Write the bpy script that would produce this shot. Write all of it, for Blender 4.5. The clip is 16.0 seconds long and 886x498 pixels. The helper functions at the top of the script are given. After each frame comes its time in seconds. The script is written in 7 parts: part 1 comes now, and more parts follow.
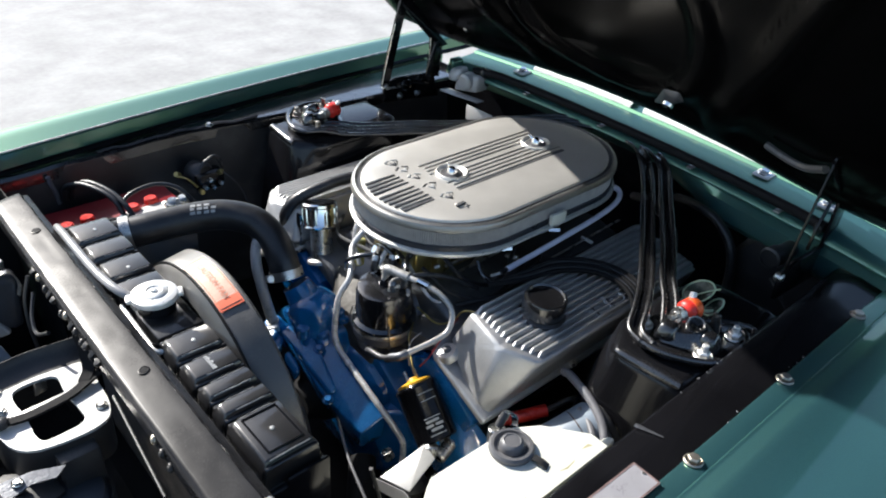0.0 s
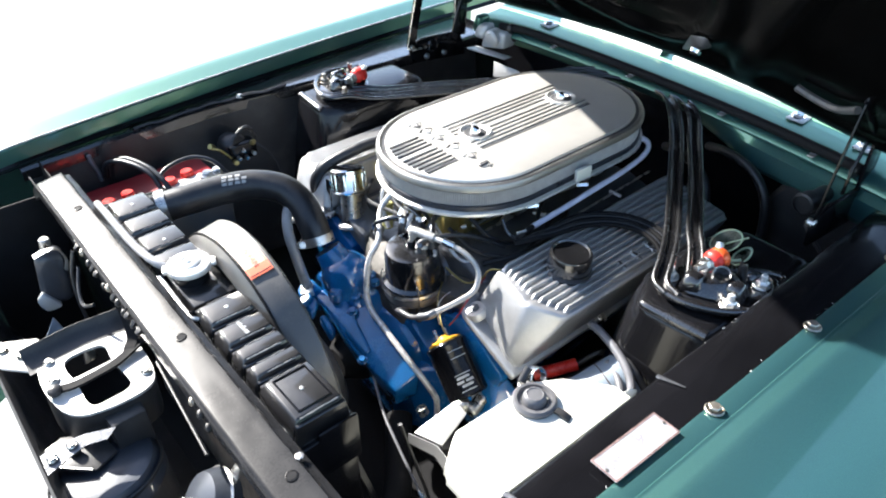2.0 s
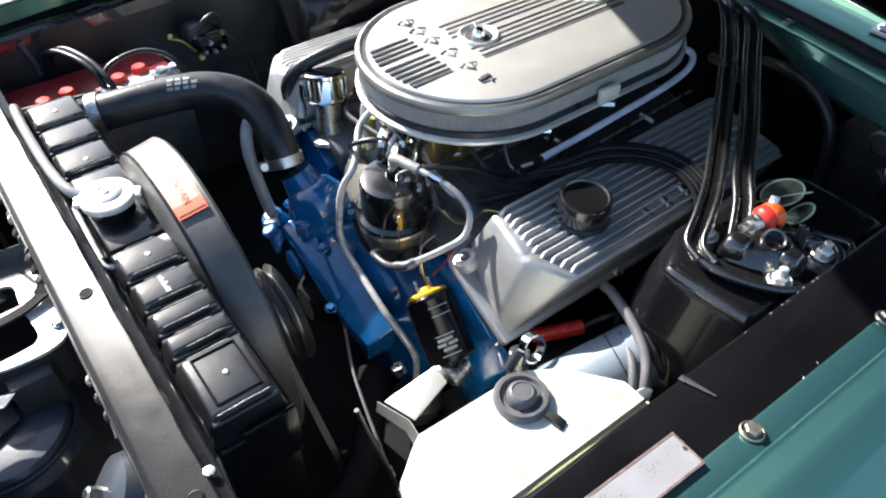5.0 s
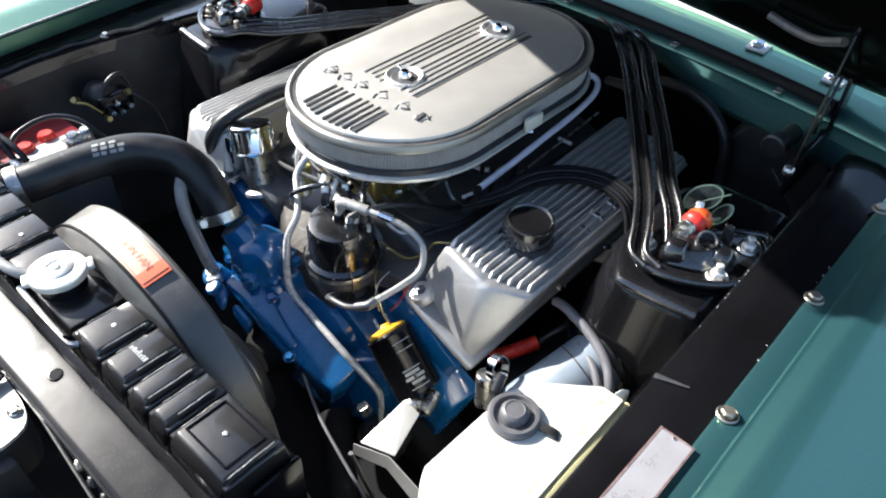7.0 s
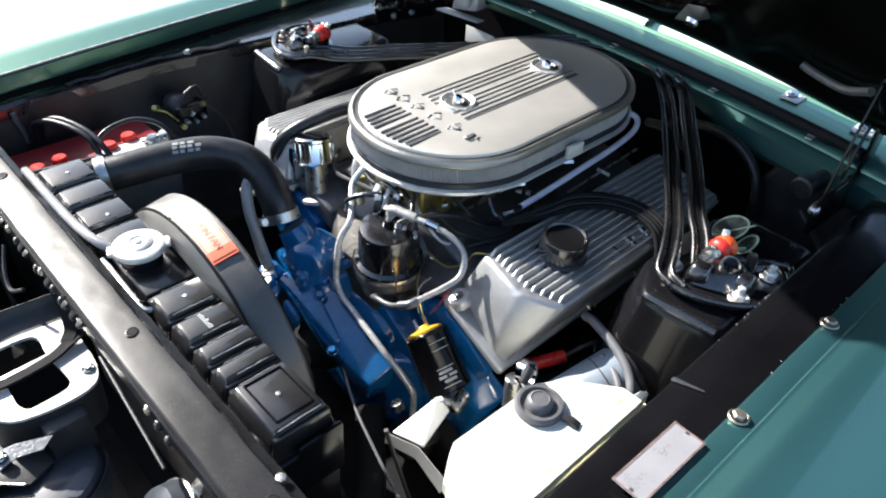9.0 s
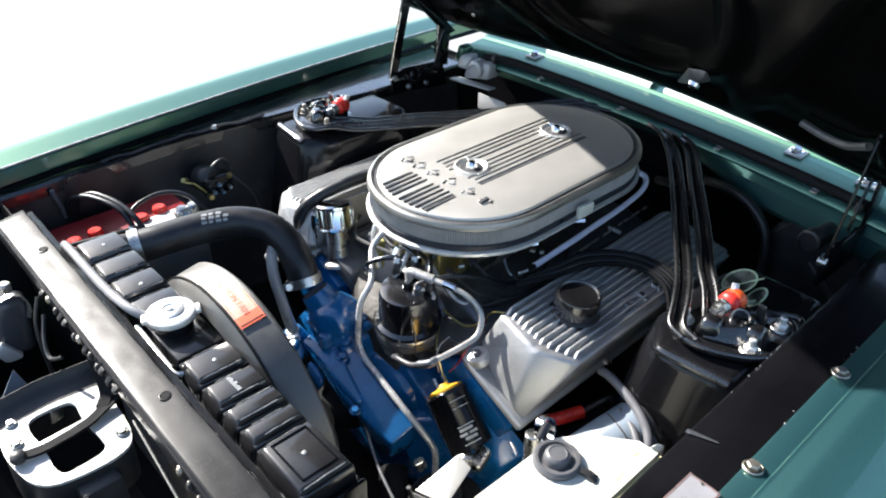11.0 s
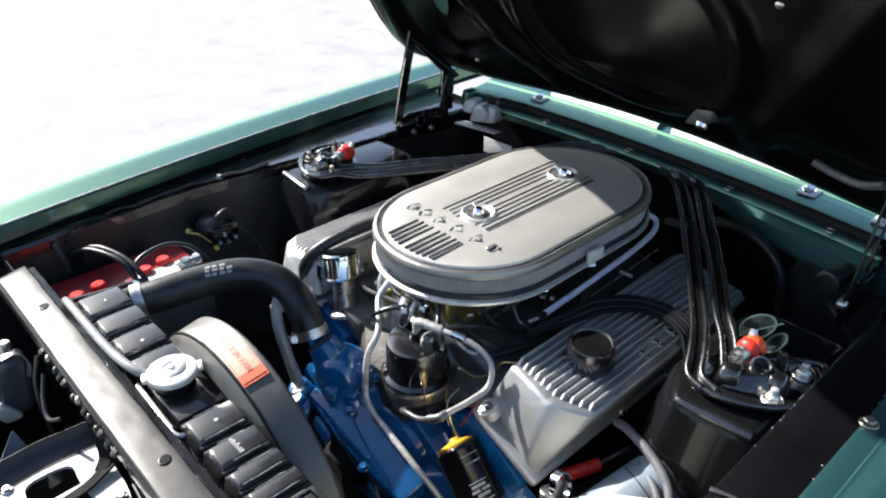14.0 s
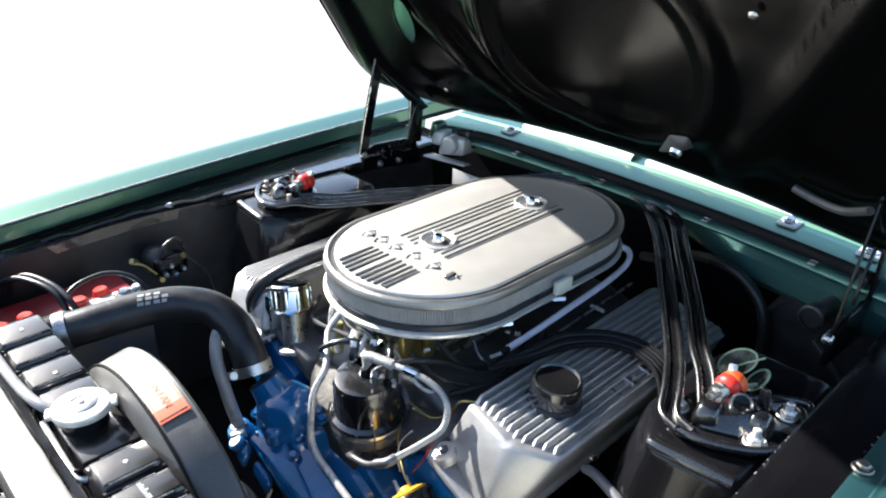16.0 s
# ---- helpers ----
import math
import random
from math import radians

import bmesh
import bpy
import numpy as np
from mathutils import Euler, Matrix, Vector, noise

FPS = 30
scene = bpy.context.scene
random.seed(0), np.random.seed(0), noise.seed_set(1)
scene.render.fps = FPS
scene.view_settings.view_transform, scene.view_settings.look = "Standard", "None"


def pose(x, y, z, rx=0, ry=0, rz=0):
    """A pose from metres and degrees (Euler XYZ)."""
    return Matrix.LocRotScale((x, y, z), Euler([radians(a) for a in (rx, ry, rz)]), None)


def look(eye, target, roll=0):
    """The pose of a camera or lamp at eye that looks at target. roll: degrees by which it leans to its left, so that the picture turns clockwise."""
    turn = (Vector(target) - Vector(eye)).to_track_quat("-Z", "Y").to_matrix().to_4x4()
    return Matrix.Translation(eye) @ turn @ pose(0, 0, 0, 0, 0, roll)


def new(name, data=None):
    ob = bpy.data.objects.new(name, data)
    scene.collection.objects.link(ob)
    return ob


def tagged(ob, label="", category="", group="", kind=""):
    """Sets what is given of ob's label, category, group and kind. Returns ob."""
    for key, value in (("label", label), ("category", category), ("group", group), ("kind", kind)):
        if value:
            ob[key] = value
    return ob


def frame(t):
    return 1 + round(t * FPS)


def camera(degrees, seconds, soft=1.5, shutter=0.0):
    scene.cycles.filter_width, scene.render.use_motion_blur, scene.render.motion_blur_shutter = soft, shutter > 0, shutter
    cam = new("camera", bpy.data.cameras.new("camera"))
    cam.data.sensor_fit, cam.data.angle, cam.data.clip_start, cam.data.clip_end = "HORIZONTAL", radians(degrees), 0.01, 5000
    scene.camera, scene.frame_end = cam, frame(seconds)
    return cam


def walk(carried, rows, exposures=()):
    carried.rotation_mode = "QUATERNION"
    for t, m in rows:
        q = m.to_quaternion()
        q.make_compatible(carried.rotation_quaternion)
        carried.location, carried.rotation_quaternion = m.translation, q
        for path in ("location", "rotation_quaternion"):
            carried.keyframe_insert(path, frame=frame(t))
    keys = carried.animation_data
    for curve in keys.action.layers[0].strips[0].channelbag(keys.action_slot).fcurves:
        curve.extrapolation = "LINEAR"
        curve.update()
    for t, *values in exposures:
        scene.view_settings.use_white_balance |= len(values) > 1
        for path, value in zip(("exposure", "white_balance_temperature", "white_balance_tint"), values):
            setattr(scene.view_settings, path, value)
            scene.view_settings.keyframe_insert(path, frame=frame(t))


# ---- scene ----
cam = camera(62.7, 16.0, 2.0)
PATH = [
    (0, (-0.285, -0.849, 1.542), (0.885, 0.366, 0.466), 4.0),
    (0.5, (-0.293, -0.857, 1.55), (0.811, 0.386, 0.437), 1.1),
    (1, (-0.283, -0.866, 1.545), (0.766, 0.4, 0.407), -0.5),
    (1.5, (-0.257, -0.872, 1.553), (0.783, 0.378, 0.388), -3.0),
    (2, (-0.263, -0.883, 1.553), (0.764, 0.37, 0.382), -0.9),
    (2.5, (-0.258, -0.894, 1.543), (0.743, 0.321, 0.309), -0.4),
    (3, (-0.252, -0.892, 1.545), (0.743, 0.328, 0.31), -1.3),
    (3.5, (-0.201, -0.878, 1.526), (0.769, 0.294, 0.229), -0.2),
    (4, (-0.064, -0.8, 1.485), (0.782, 0.397, 0.124), -0.6),
    (4.2, (-0.032, -0.77, 1.466), (0.754, 0.442, 0.083), -1.6),
    (6.3, (-0.207, -0.73, 1.502), (0.884, 0.228, 0.127), 1.4),
    (6.5, (-0.18, -0.718, 1.504), (0.937, 0.24, 0.15), 0.7),
    (7, (-0.174, -0.699, 1.497), (0.959, 0.266, 0.161), 2.2),
    (7.5, (-0.193, -0.711, 1.489), (0.936, 0.265, 0.157), 1.9),
    (8, (-0.219, -0.734, 1.496), (0.916, 0.271, 0.192), 2.1),
    (8.5, (-0.239, -0.748, 1.502), (0.888, 0.313, 0.235), 4.1),
    (10.8, (-0.265, -0.786, 1.527), (0.871, 0.416, 0.401), 1.6),
    (11, (-0.268, -0.786, 1.532), (0.876, 0.421, 0.421), 1.1),
    (11.5, (-0.268, -0.775, 1.53), (0.885, 0.451, 0.449), 0.9),
    (12, (-0.259, -0.757, 1.529), (0.88, 0.49, 0.458), 0.4),
    (12.5, (-0.244, -0.751, 1.527), (0.893, 0.491, 0.447), -0.8),
    (13, (-0.241, -0.757, 1.532), (0.909, 0.492, 0.475), -0.6),
    (13.5, (-0.244, -0.759, 1.532), (0.91, 0.503, 0.493), -0.5),
    (14, (-0.247, -0.766, 1.532), (0.918, 0.499, 0.511), -0.4),
    (14.5, (-0.246, -0.777, 1.53), (0.936, 0.487, 0.527), -1.0),
    (15, (-0.263, -0.789, 1.529), (0.911, 0.478, 0.521), -0.6),
    (15.5, (-0.241, -0.791, 1.519), (0.972, 0.51, 0.604), 0.2),
    (16, (-0.174, -0.753, 1.456), (1.067, 0.535, 0.561), 0.7),
]
EXPOSURES = [(0, 0.95), (0.5, 1.2), (1, 1.39), (1.5, 1.87), (2, 1.97), (2.5, 2.02), (3, 1.81), (3.5, 1.61), (4.2, 1.5), (6.3, 1.4), (7, 1.45), (8.5, 1.42), (11, 1.42), (12.5, 1.28), (14.5, 1.17), (15, 1.31), (16, 1.63)]
walk(cam, [(t, look(e, g, r)) for t, e, g, r in PATH], EXPOSURES)

# ---- light ----
SUN_FROM = Vector((-0.18, 1.0, 0.70)).normalized()
world = bpy.data.worlds.new("sky")
scene.world = world
world.use_nodes = True
wn = world.node_tree.nodes
sky = wn.new("ShaderNodeTexSky")
sky.sky_type, sky.sun_disc = "NISHITA", False
sky.sun_elevation, sky.sun_rotation = math.asin(SUN_FROM.z), math.atan2(SUN_FROM.x, SUN_FROM.y)
world.node_tree.links.new(sky.outputs[0], wn["Background"].inputs[0])
wn["Background"].inputs[1].default_value = 0.116
sun_data = bpy.data.lights.new("sun", "SUN")
sun_data.energy, sun_data.angle, sun_data.color = 5.0, radians(0.55), (1.0, 0.96, 0.9)
sun = new("sun", sun_data)
sun.matrix_basis = look(SUN_FROM * 8, (0, 0, 0))


# ---- materials ----
def material(name, color, rough=0.5, metal=0.0, vary=0.15, scale=30.0, bump=0.0, bump_scale=200.0, coat=0.0, spec=0.5,
             fine=400.0, rough_vary=0.12, dust=0.0, coat_rough=0.06, coat_ior=1.5):
    """A surface with variation at two scales: broad wear and fine grain, a little dust and a fine relief."""
    m = bpy.data.materials.new(name)
    m.use_nodes = True
    n, l = m.node_tree.nodes, m.node_tree.links
    b = n["Principled BSDF"]
    tc = n.new("ShaderNodeTexCoord")
    big, small = n.new("ShaderNodeTexNoise"), n.new("ShaderNodeTexNoise")
    big.inputs["Scale"].default_value, big.inputs["Detail"].default_value = scale, 6
    small.inputs["Scale"].default_value, small.inputs["Detail"].default_value = fine, 3
    for t in (big, small):
        l.new(tc.outputs["Object"], t.inputs["Vector"])
    add = n.new("ShaderNodeMath")
    add.operation = "MULTIPLY_ADD"
    l.new(small.outputs[0], add.inputs[0])
    add.inputs[1].default_value = 0.4
    l.new(big.outputs[0], add.inputs[2])
    ramp = n.new("ShaderNodeMapRange")
    ramp.inputs[1].default_value, ramp.inputs[2].default_value = 0.45, 0.95
    ramp.inputs[3].default_value, ramp.inputs[4].default_value = 1 - vary, 1 + vary
    l.new(add.outputs[0], ramp.inputs[0])
    mul = n.new("ShaderNodeVectorMath")
    mul.operation = "SCALE"
    mul.inputs[0].default_value = color
    l.new(ramp.outputs[0], mul.inputs["Scale"])
    out = mul.outputs[0]
    if dust:
        mix = n.new("ShaderNodeMix")
        mix.data_type = "RGBA"
        dr = n.new("ShaderNodeMapRange")
        dr.inputs[1].default_value, dr.inputs[2].default_value = 0.72, 1.0
        dr.inputs[3].default_value, dr.inputs[4].default_value = 0.0, dust
        l.new(add.outputs[0], dr.inputs[0])
        l.new(dr.outputs[0], mix.inputs[0])
        l.new(out, mix.inputs[6])
        mix.inputs[7].default_value = (0.35, 0.32, 0.28, 1)
        out = mix.outputs[2]
    l.new(out, b.inputs["Base Color"])
    rr = n.new("ShaderNodeMapRange")
    rr.inputs[1].default_value, rr.inputs[2].default_value = 0.45, 0.95
    rr.inputs[3].default_value, rr.inputs[4].default_value = max(0.02, rough - rough_vary), min(1, rough + rough_vary)
    l.new(add.outputs[0], rr.inputs[0])
    l.new(rr.outputs[0], b.inputs["Roughness"])
    b.inputs["Metallic"].default_value = metal
    b.inputs["Coat Weight"].default_value = coat
    b.inputs["Coat Roughness"].default_value = coat_rough
    b.inputs["Coat IOR"].default_value = coat_ior
    b.inputs["Specular IOR Level"].default_value = spec
    if bump:
        bt, bp = n.new("ShaderNodeTexNoise"), n.new("ShaderNodeBump")
        bt.inputs["Scale"].default_value, bt.inputs["Detail"].default_value = bump_scale, 4
        l.new(tc.outputs["Object"], bt.inputs["Vector"])
        l.new(bt.outputs[0], bp.inputs["Height"])
        bp.inputs["Strength"].default_value, bp.inputs["Distance"].default_value = bump, 0.002
        l.new(bp.outputs[0], b.inputs["Normal"])
    return m


def flake_paint():
    """Clear-coated teal paint with green metal flake that flares towards the sun."""
    m = material("green_paint", (0.011, 0.043, 0.057), 0.5, 0.0, 0.06, 6, 0.02, 25, coat=1.0, spec=0.2, rough_vary=0.04, coat_ior=1.65, coat_rough=0.05)
    n, l = m.node_tree.nodes, m.node_tree.links
    flake, mix = n.new("ShaderNodeBsdfGlossy"), n.new("ShaderNodeMixShader")
    flake.inputs["Color"].default_value = (0.33, 0.82, 0.42, 1)
    flake.inputs["Roughness"].default_value = 0.33
    grain = n.new("ShaderNodeTexNoise")
    grain.inputs["Scale"].default_value = 900
    size = n.new("ShaderNodeMapRange")
    size.inputs[3].default_value, size.inputs[4].default_value = 0.12, 0.27
    l.new(grain.outputs[0], size.inputs[0])
    l.new(size.outputs[0], mix.inputs[0])
    l.new(n["Principled BSDF"].outputs[0], mix.inputs[1])
    l.new(flake.outputs[0], mix.inputs[2])
    l.new(mix.outputs[0], n["Material Output"].inputs[0])
    return m


GREEN = flake_paint()
BLACK = material("black_paint", (0.005, 0.005, 0.006), 0.17, 0, 0.3, 14, 0.10, 32, coat=0.2, spec=0.16, rough_vary=0.06)
GLOSS = material("gloss_black", (0.008, 0.008, 0.009), 0.24, 0, 0.3, 14, 0.05, 60, coat=1.0, spec=0.8, rough_vary=0.06)
RAIL = material("chassis_black", (0.014, 0.014, 0.015), 0.28, 0.0, 0.35, 12, 0.05, 40, spec=0.14, coat=0.06, coat_rough=0.10, rough_vary=0.035)
TANK = material("tank_black", (0.008, 0.008, 0.009), 0.5, 0, 0.3, 16, 0.30, 55, spec=0.2, coat=1.0, coat_rough=0.09)
SATIN = material("satin_black", (0.02, 0.02, 0.021), 0.45, 0, 0.25, 20, 0.12, 150, dust=0.08)
HOODBLACK = material("hood_black", (0.0018, 0.0018, 0.0018), 0.22, 0, 0.3, 8, 0.10, 30, spec=0.055, rough_vary=0.06)
PLASTIC = material("grey_black_plastic", (0.040, 0.038, 0.036), 0.5, 0, 0.15, 25, 0.1, 300, spec=0.7, dust=0.14, coat=0.7, coat_rough=0.38)
RUBBER = material("rubber", (0.013, 0.0135, 0.0155), 0.38, 0, 0.25, 30, 0.12, 200, dust=0.05)
HOSEGREY = material("grey_hose", (0.13, 0.13, 0.14), 0.4, 0, 0.15, 40, 0.08, 250)
ALU = material("cast_aluminium", (0.45, 0.45, 0.447), 0.42, 0.66, 0.12, 25, 0.25, 500, rough_vary=0.08, spec=0.4)
LIDALU = material("lid_aluminium", (0.60, 0.585, 0.555), 0.50, 0.75, 0.05, 22, 0.16, 500, rough_vary=0.03, spec=0.35)
DULLALU = material("dull_aluminium", (0.14, 0.145, 0.155), 0.42, 0.7, 0.3, 20, 0.4, 200)
CHROME = material("chrome", (0.82, 0.82, 0.83), 0.09, 1.0, 0.05, 40, rough_vary=0.05)
CAPZINC = material("cap_zinc", (0.74, 0.73, 0.70), 0.36, 0.55, 0.08, 50, 0.08, 300)
STEEL = material("zinc_steel", (0.55, 0.54, 0.51), 0.3, 0.95, 0.15, 60, 0.1, 400)
GOLD = material("dichromate_zinc", (0.42, 0.34, 0.13), 0.35, 0.85, 0.3, 40, 0.15, 300)
BANDBLUE = material("dark_band", (0.02, 0.024, 0.032), 0.35, 0, 0.2, 30)
BLUE = material("engine_blue", (0.004, 0.095, 0.27), 0.22, 0, 0.25, 20, 0.40, 45, coat=1.0, dust=0.01)
WHITE = material("milky_plastic", (0.66, 0.655, 0.58), 0.38, 0, 0.05, 12, 0.05, 120)
YELLOWED = material("yellowed_plastic", (0.72, 0.66, 0.36), 0.4, 0, 0.1, 20)
PALE = material("pale_sheet_metal", (0.50, 0.495, 0.48), 0.42, 0.2, 0.15, 20, 0.12, 120)
RED = material("red_cap", (0.62, 0.03, 0.02), 0.32, 0, 0.08, 60)
DARKRED = material("battery_red", (0.20, 0.008, 0.012), 0.4, 0, 0.15, 20)
ORANGE = material("orange_sticker", (0.85, 0.13, 0.04), 0.5, 0, 0.05, 30, coat=1.0, coat_rough=0.38)
YELLOW = material("yellow_plastic", (0.66, 0.36, 0.02), 0.4, 0, 0.1, 30)
VIOLET = material("violet_grey_hose", (0.84, 0.83, 0.97), 0.3, 0, 0.06, 50, coat=1.0)
LABEL = material("pale_label", (0.18, 0.22, 0.265), 0.5, 0, 0.1, 40)
PRINT = material("grey_print", (0.30, 0.31, 0.31), 0.5, 0, 0.2, 60)
PLATE = material("data_plate", (0.37, 0.36, 0.375), 0.35, 0.3, 0.08, 40)
PAPER = material("pleated_paper", (0.36, 0.36, 0.36), 0.75, 0, 0.15, 60)
CLEAR = material("fuel_amber", (0.34, 0.32, 0.12), 0.15, 0, 0.1, 40)
SILVER = material("bright_steel_tube", (0.60, 0.59, 0.57), 0.28, 0.3, 0.1, 60, 0.06, 300)
LOOP = material("silver_braid", (0.42, 0.41, 0.39), 0.36, 0.4, 0.12, 80, 0.15, 700)
GREENWIRE = material("green_wire", (0.30, 0.40, 0.27), 0.35, 0, 0.1, 60)
ORANGECAP = material("orange_cap", (0.85, 0.12, 0.025), 0.32, 0, 0.08, 60)
CORE = material("radiator_core", (0.42, 0.40, 0.37), 0.5, 0.4, 0.3, 40, 0.3, 400)
# Grey-black for shade painted into the lid's groove, dishes and badges.
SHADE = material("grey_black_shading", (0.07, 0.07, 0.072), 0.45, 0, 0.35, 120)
BOLT = material("weathered_bolt", (0.42, 0.38, 0.32), 0.38, 0.85, 0.2, 60, 0.1, 400)
GLARESHEET = material("glare_pale_sticker", (0.60, 0.37, 0.27), 0.5, 0, 0.15, 60, coat=0.25, coat_rough=0.35)
HORN = material("blue_black_enamel", (0.040, 0.046, 0.058), 0.42, 0.15, 0.25, 20, 0.08, 120, coat=0.3)
GLAREINK = material("glare_pale_print", (0.62, 0.20, 0.11), 0.5, 0, 0.2, 80)
CREAM = material("cream_plastic", (0.50, 0.46, 0.29), 0.4, 0, 0.12, 25)
TOWERBLACK = material("tower_black", (0.006, 0.006, 0.007), 0.2, 0, 0.3, 14, 0.14, 40, coat=0.45, spec=0.2, rough_vary=0.06)
RUSTLINE = material("rusty_edge", (0.20, 0.13, 0.12), 0.6, 0.2, 0.5, 120, 0.3, 400)
EDGEGREY = material("edge_grey", (0.16, 0.155, 0.15), 0.35, 0.5, 0.5, 90, 0.3, 300)
PALEHOSE = material("pale_grey_hose", (0.24, 0.24, 0.245), 0.32, 0, 0.15, 40, 0.08, 250)
DARKHOSE = material("dark_grey_hose", (0.06, 0.06, 0.065), 0.4, 0, 0.15, 40, 0.08, 250)
RAWCAST = material("raw_casting", (0.05, 0.047, 0.042), 0.6, 0.3, 0.4, 30, 0.6, 120, spec=0.4)
FLATBLACK = material("flat_black", (0.010, 0.010, 0.011), 0.7, 0, 0.3, 30, 0.15, 200, spec=0.12)
RIMALU = material("rim_aluminium", (0.30, 0.30, 0.295), 0.42, 0.9, 0.12, 25, 0.12, 500)
INK = material("black_ink", (0.03, 0.016, 0.012), 0.5, 0, 0.1, 60)
GLAREWHITE = material("glare_white_flange", (0.8, 0.8, 0.78), 0.45, 0, 0.05, 20)


GROUND = material("bleached_gravel", (0.335, 0.332, 0.325), 0.9, 0, 0.20, 3.5, 0.8, 60, fine=26, rough_vary=0.03)


# ---- builders ----
def finish(bm, mat, name, smooth=38):
    me = bpy.data.meshes.new(name)
    bmesh.ops.recalc_face_normals(bm, faces=bm.faces)
    bm.to_mesh(me)
    bm.free()
    me.materials.append(mat)
    if smooth:
        me.polygons.foreach_set("use_smooth", [True] * len(me.polygons))
        me.set_sharp_from_angle(angle=radians(smooth))
    return me


def thing(name, at, label, category, group="", kind=""):
    ob = new(name)
    ob.location = at
    ob.empty_display_size = 0.02
    return tagged(ob, label, category, group, kind)


def part(name, bm, mat, parent, label="", smooth=38):
    ob = new(name, finish(bm, mat, name, smooth))
    ob.parent = parent
    if parent.type == "EMPTY":
        ob.matrix_parent_inverse = Matrix.Translation(-Vector(parent.location))
    if label:
        ob["label"] = label
    return ob


def box(x0, x1, y0, y1, z0, z1, bevel=0.003, seg=2, bm=None, m=None):
    made = bmesh.new()
    bmesh.ops.create_cube(made, size=1)
    for v in made.verts:
        v.co = Vector(((x0 + x1) / 2 + v.co.x * (x1 - x0), (y0 + y1) / 2 + v.co.y * (y1 - y0), (z0 + z1) / 2 + v.co.z * (z1 - z0)))
    if bevel:
        bmesh.ops.bevel(made, geom=made.edges[:], offset=bevel, segments=seg, affect="EDGES", profile=0.5, clamp_overlap=True)
    if m is not None:
        bmesh.ops.transform(made, matrix=m, verts=made.verts)
    return merge(bm, made)


def merge(bm, made):
    if bm is None:
        return made
    me = bpy.data.meshes.new("tmp")
    made.to_mesh(me)
    made.free()
    bm.from_mesh(me)
    bpy.data.meshes.remove(me)
    return bm


def prism(outline, z0, z1, bevel=0.002, m=None, bm=None, seg=2):
    """A plate with the given outline in x, y."""
    made = bmesh.new()
    vs = [made.verts.new((x, y, z0)) for x, y in outline]
    f = made.faces.new(vs)
    r = bmesh.ops.extrude_face_region(made, geom=[f])
    for v in r["geom"]:
        if isinstance(v, bmesh.types.BMVert):
            v.co.z = z1
    if bevel:
        bmesh.ops.bevel(made, geom=made.edges[:], offset=bevel, segments=seg, affect="EDGES", profile=0.5, clamp_overlap=True)
    if m is not None:
        bmesh.ops.transform(made, matrix=m, verts=made.verts)
    return merge(bm, made)


def lathe(profile, m=None, n=28, bm=None):
    """Turns (radius, height) pairs round z."""
    made = bmesh.new()
    rings = []
    for r, h in profile:
        if r < 1e-6:
            rings.append([made.verts.new((0, 0, h))])
        else:
            rings.append([made.verts.new((r * math.cos(2 * math.pi * i / n), r * math.sin(2 * math.pi * i / n), h)) for i in range(n)])
    for a, b in zip(rings, rings[1:]):
        for i in range(n):
            j = (i + 1) % n
            if len(a) == 1 and len(b) > 1:
                made.faces.new((a[0], b[i], b[j]))
            elif len(b) == 1 and len(a) > 1:
                made.faces.new((a[i], a[j], b[0]))
            elif len(a) > 1:
                made.faces.new((a[i], a[j], b[j], b[i]))
    if m is not None:
        bmesh.ops.transform(made, matrix=m, verts=made.verts)
    return merge(bm, made)


def axis(p, q):
    """The pose whose z runs from p towards q."""
    d = Vector(q) - Vector(p)
    return Matrix.Translation(p) @ d.to_track_quat("Z", "Y").to_matrix().to_4x4()


def rod(p, q, r, n=14, bevel=0.0, bm=None, r2=None):
    h = (Vector(q) - Vector(p)).length
    r2 = r if r2 is None else r2
    b = min(bevel, r * 0.5, r2 * 0.5)
    prof = [(0, 0), (r - b, 0), (r, b), (r2, h - b), (r2 - b, h), (0, h)] if b else [(0, 0), (r, 0), (r2, h), (0, h)]
    return lathe(prof, axis(p, q), n, bm)


def curve_points(pts, step=6):
    pts = [Vector(p) for p in pts]
    ext = [2 * pts[0] - pts[1]] + pts + [2 * pts[-1] - pts[-2]]
    out = []
    for i in range(1, len(ext) - 2):
        p0, p1, p2, p3 = ext[i - 1:i + 3]
        for k in range(step):
            t = k / step
            out.append(0.5 * ((2 * p1) + (p2 - p0) * t + (2 * p0 - 5 * p1 + 4 * p2 - p3) * t * t + (3 * p1 - p0 - 3 * p2 + p3) * t ** 3))
    return out + [pts[-1]]


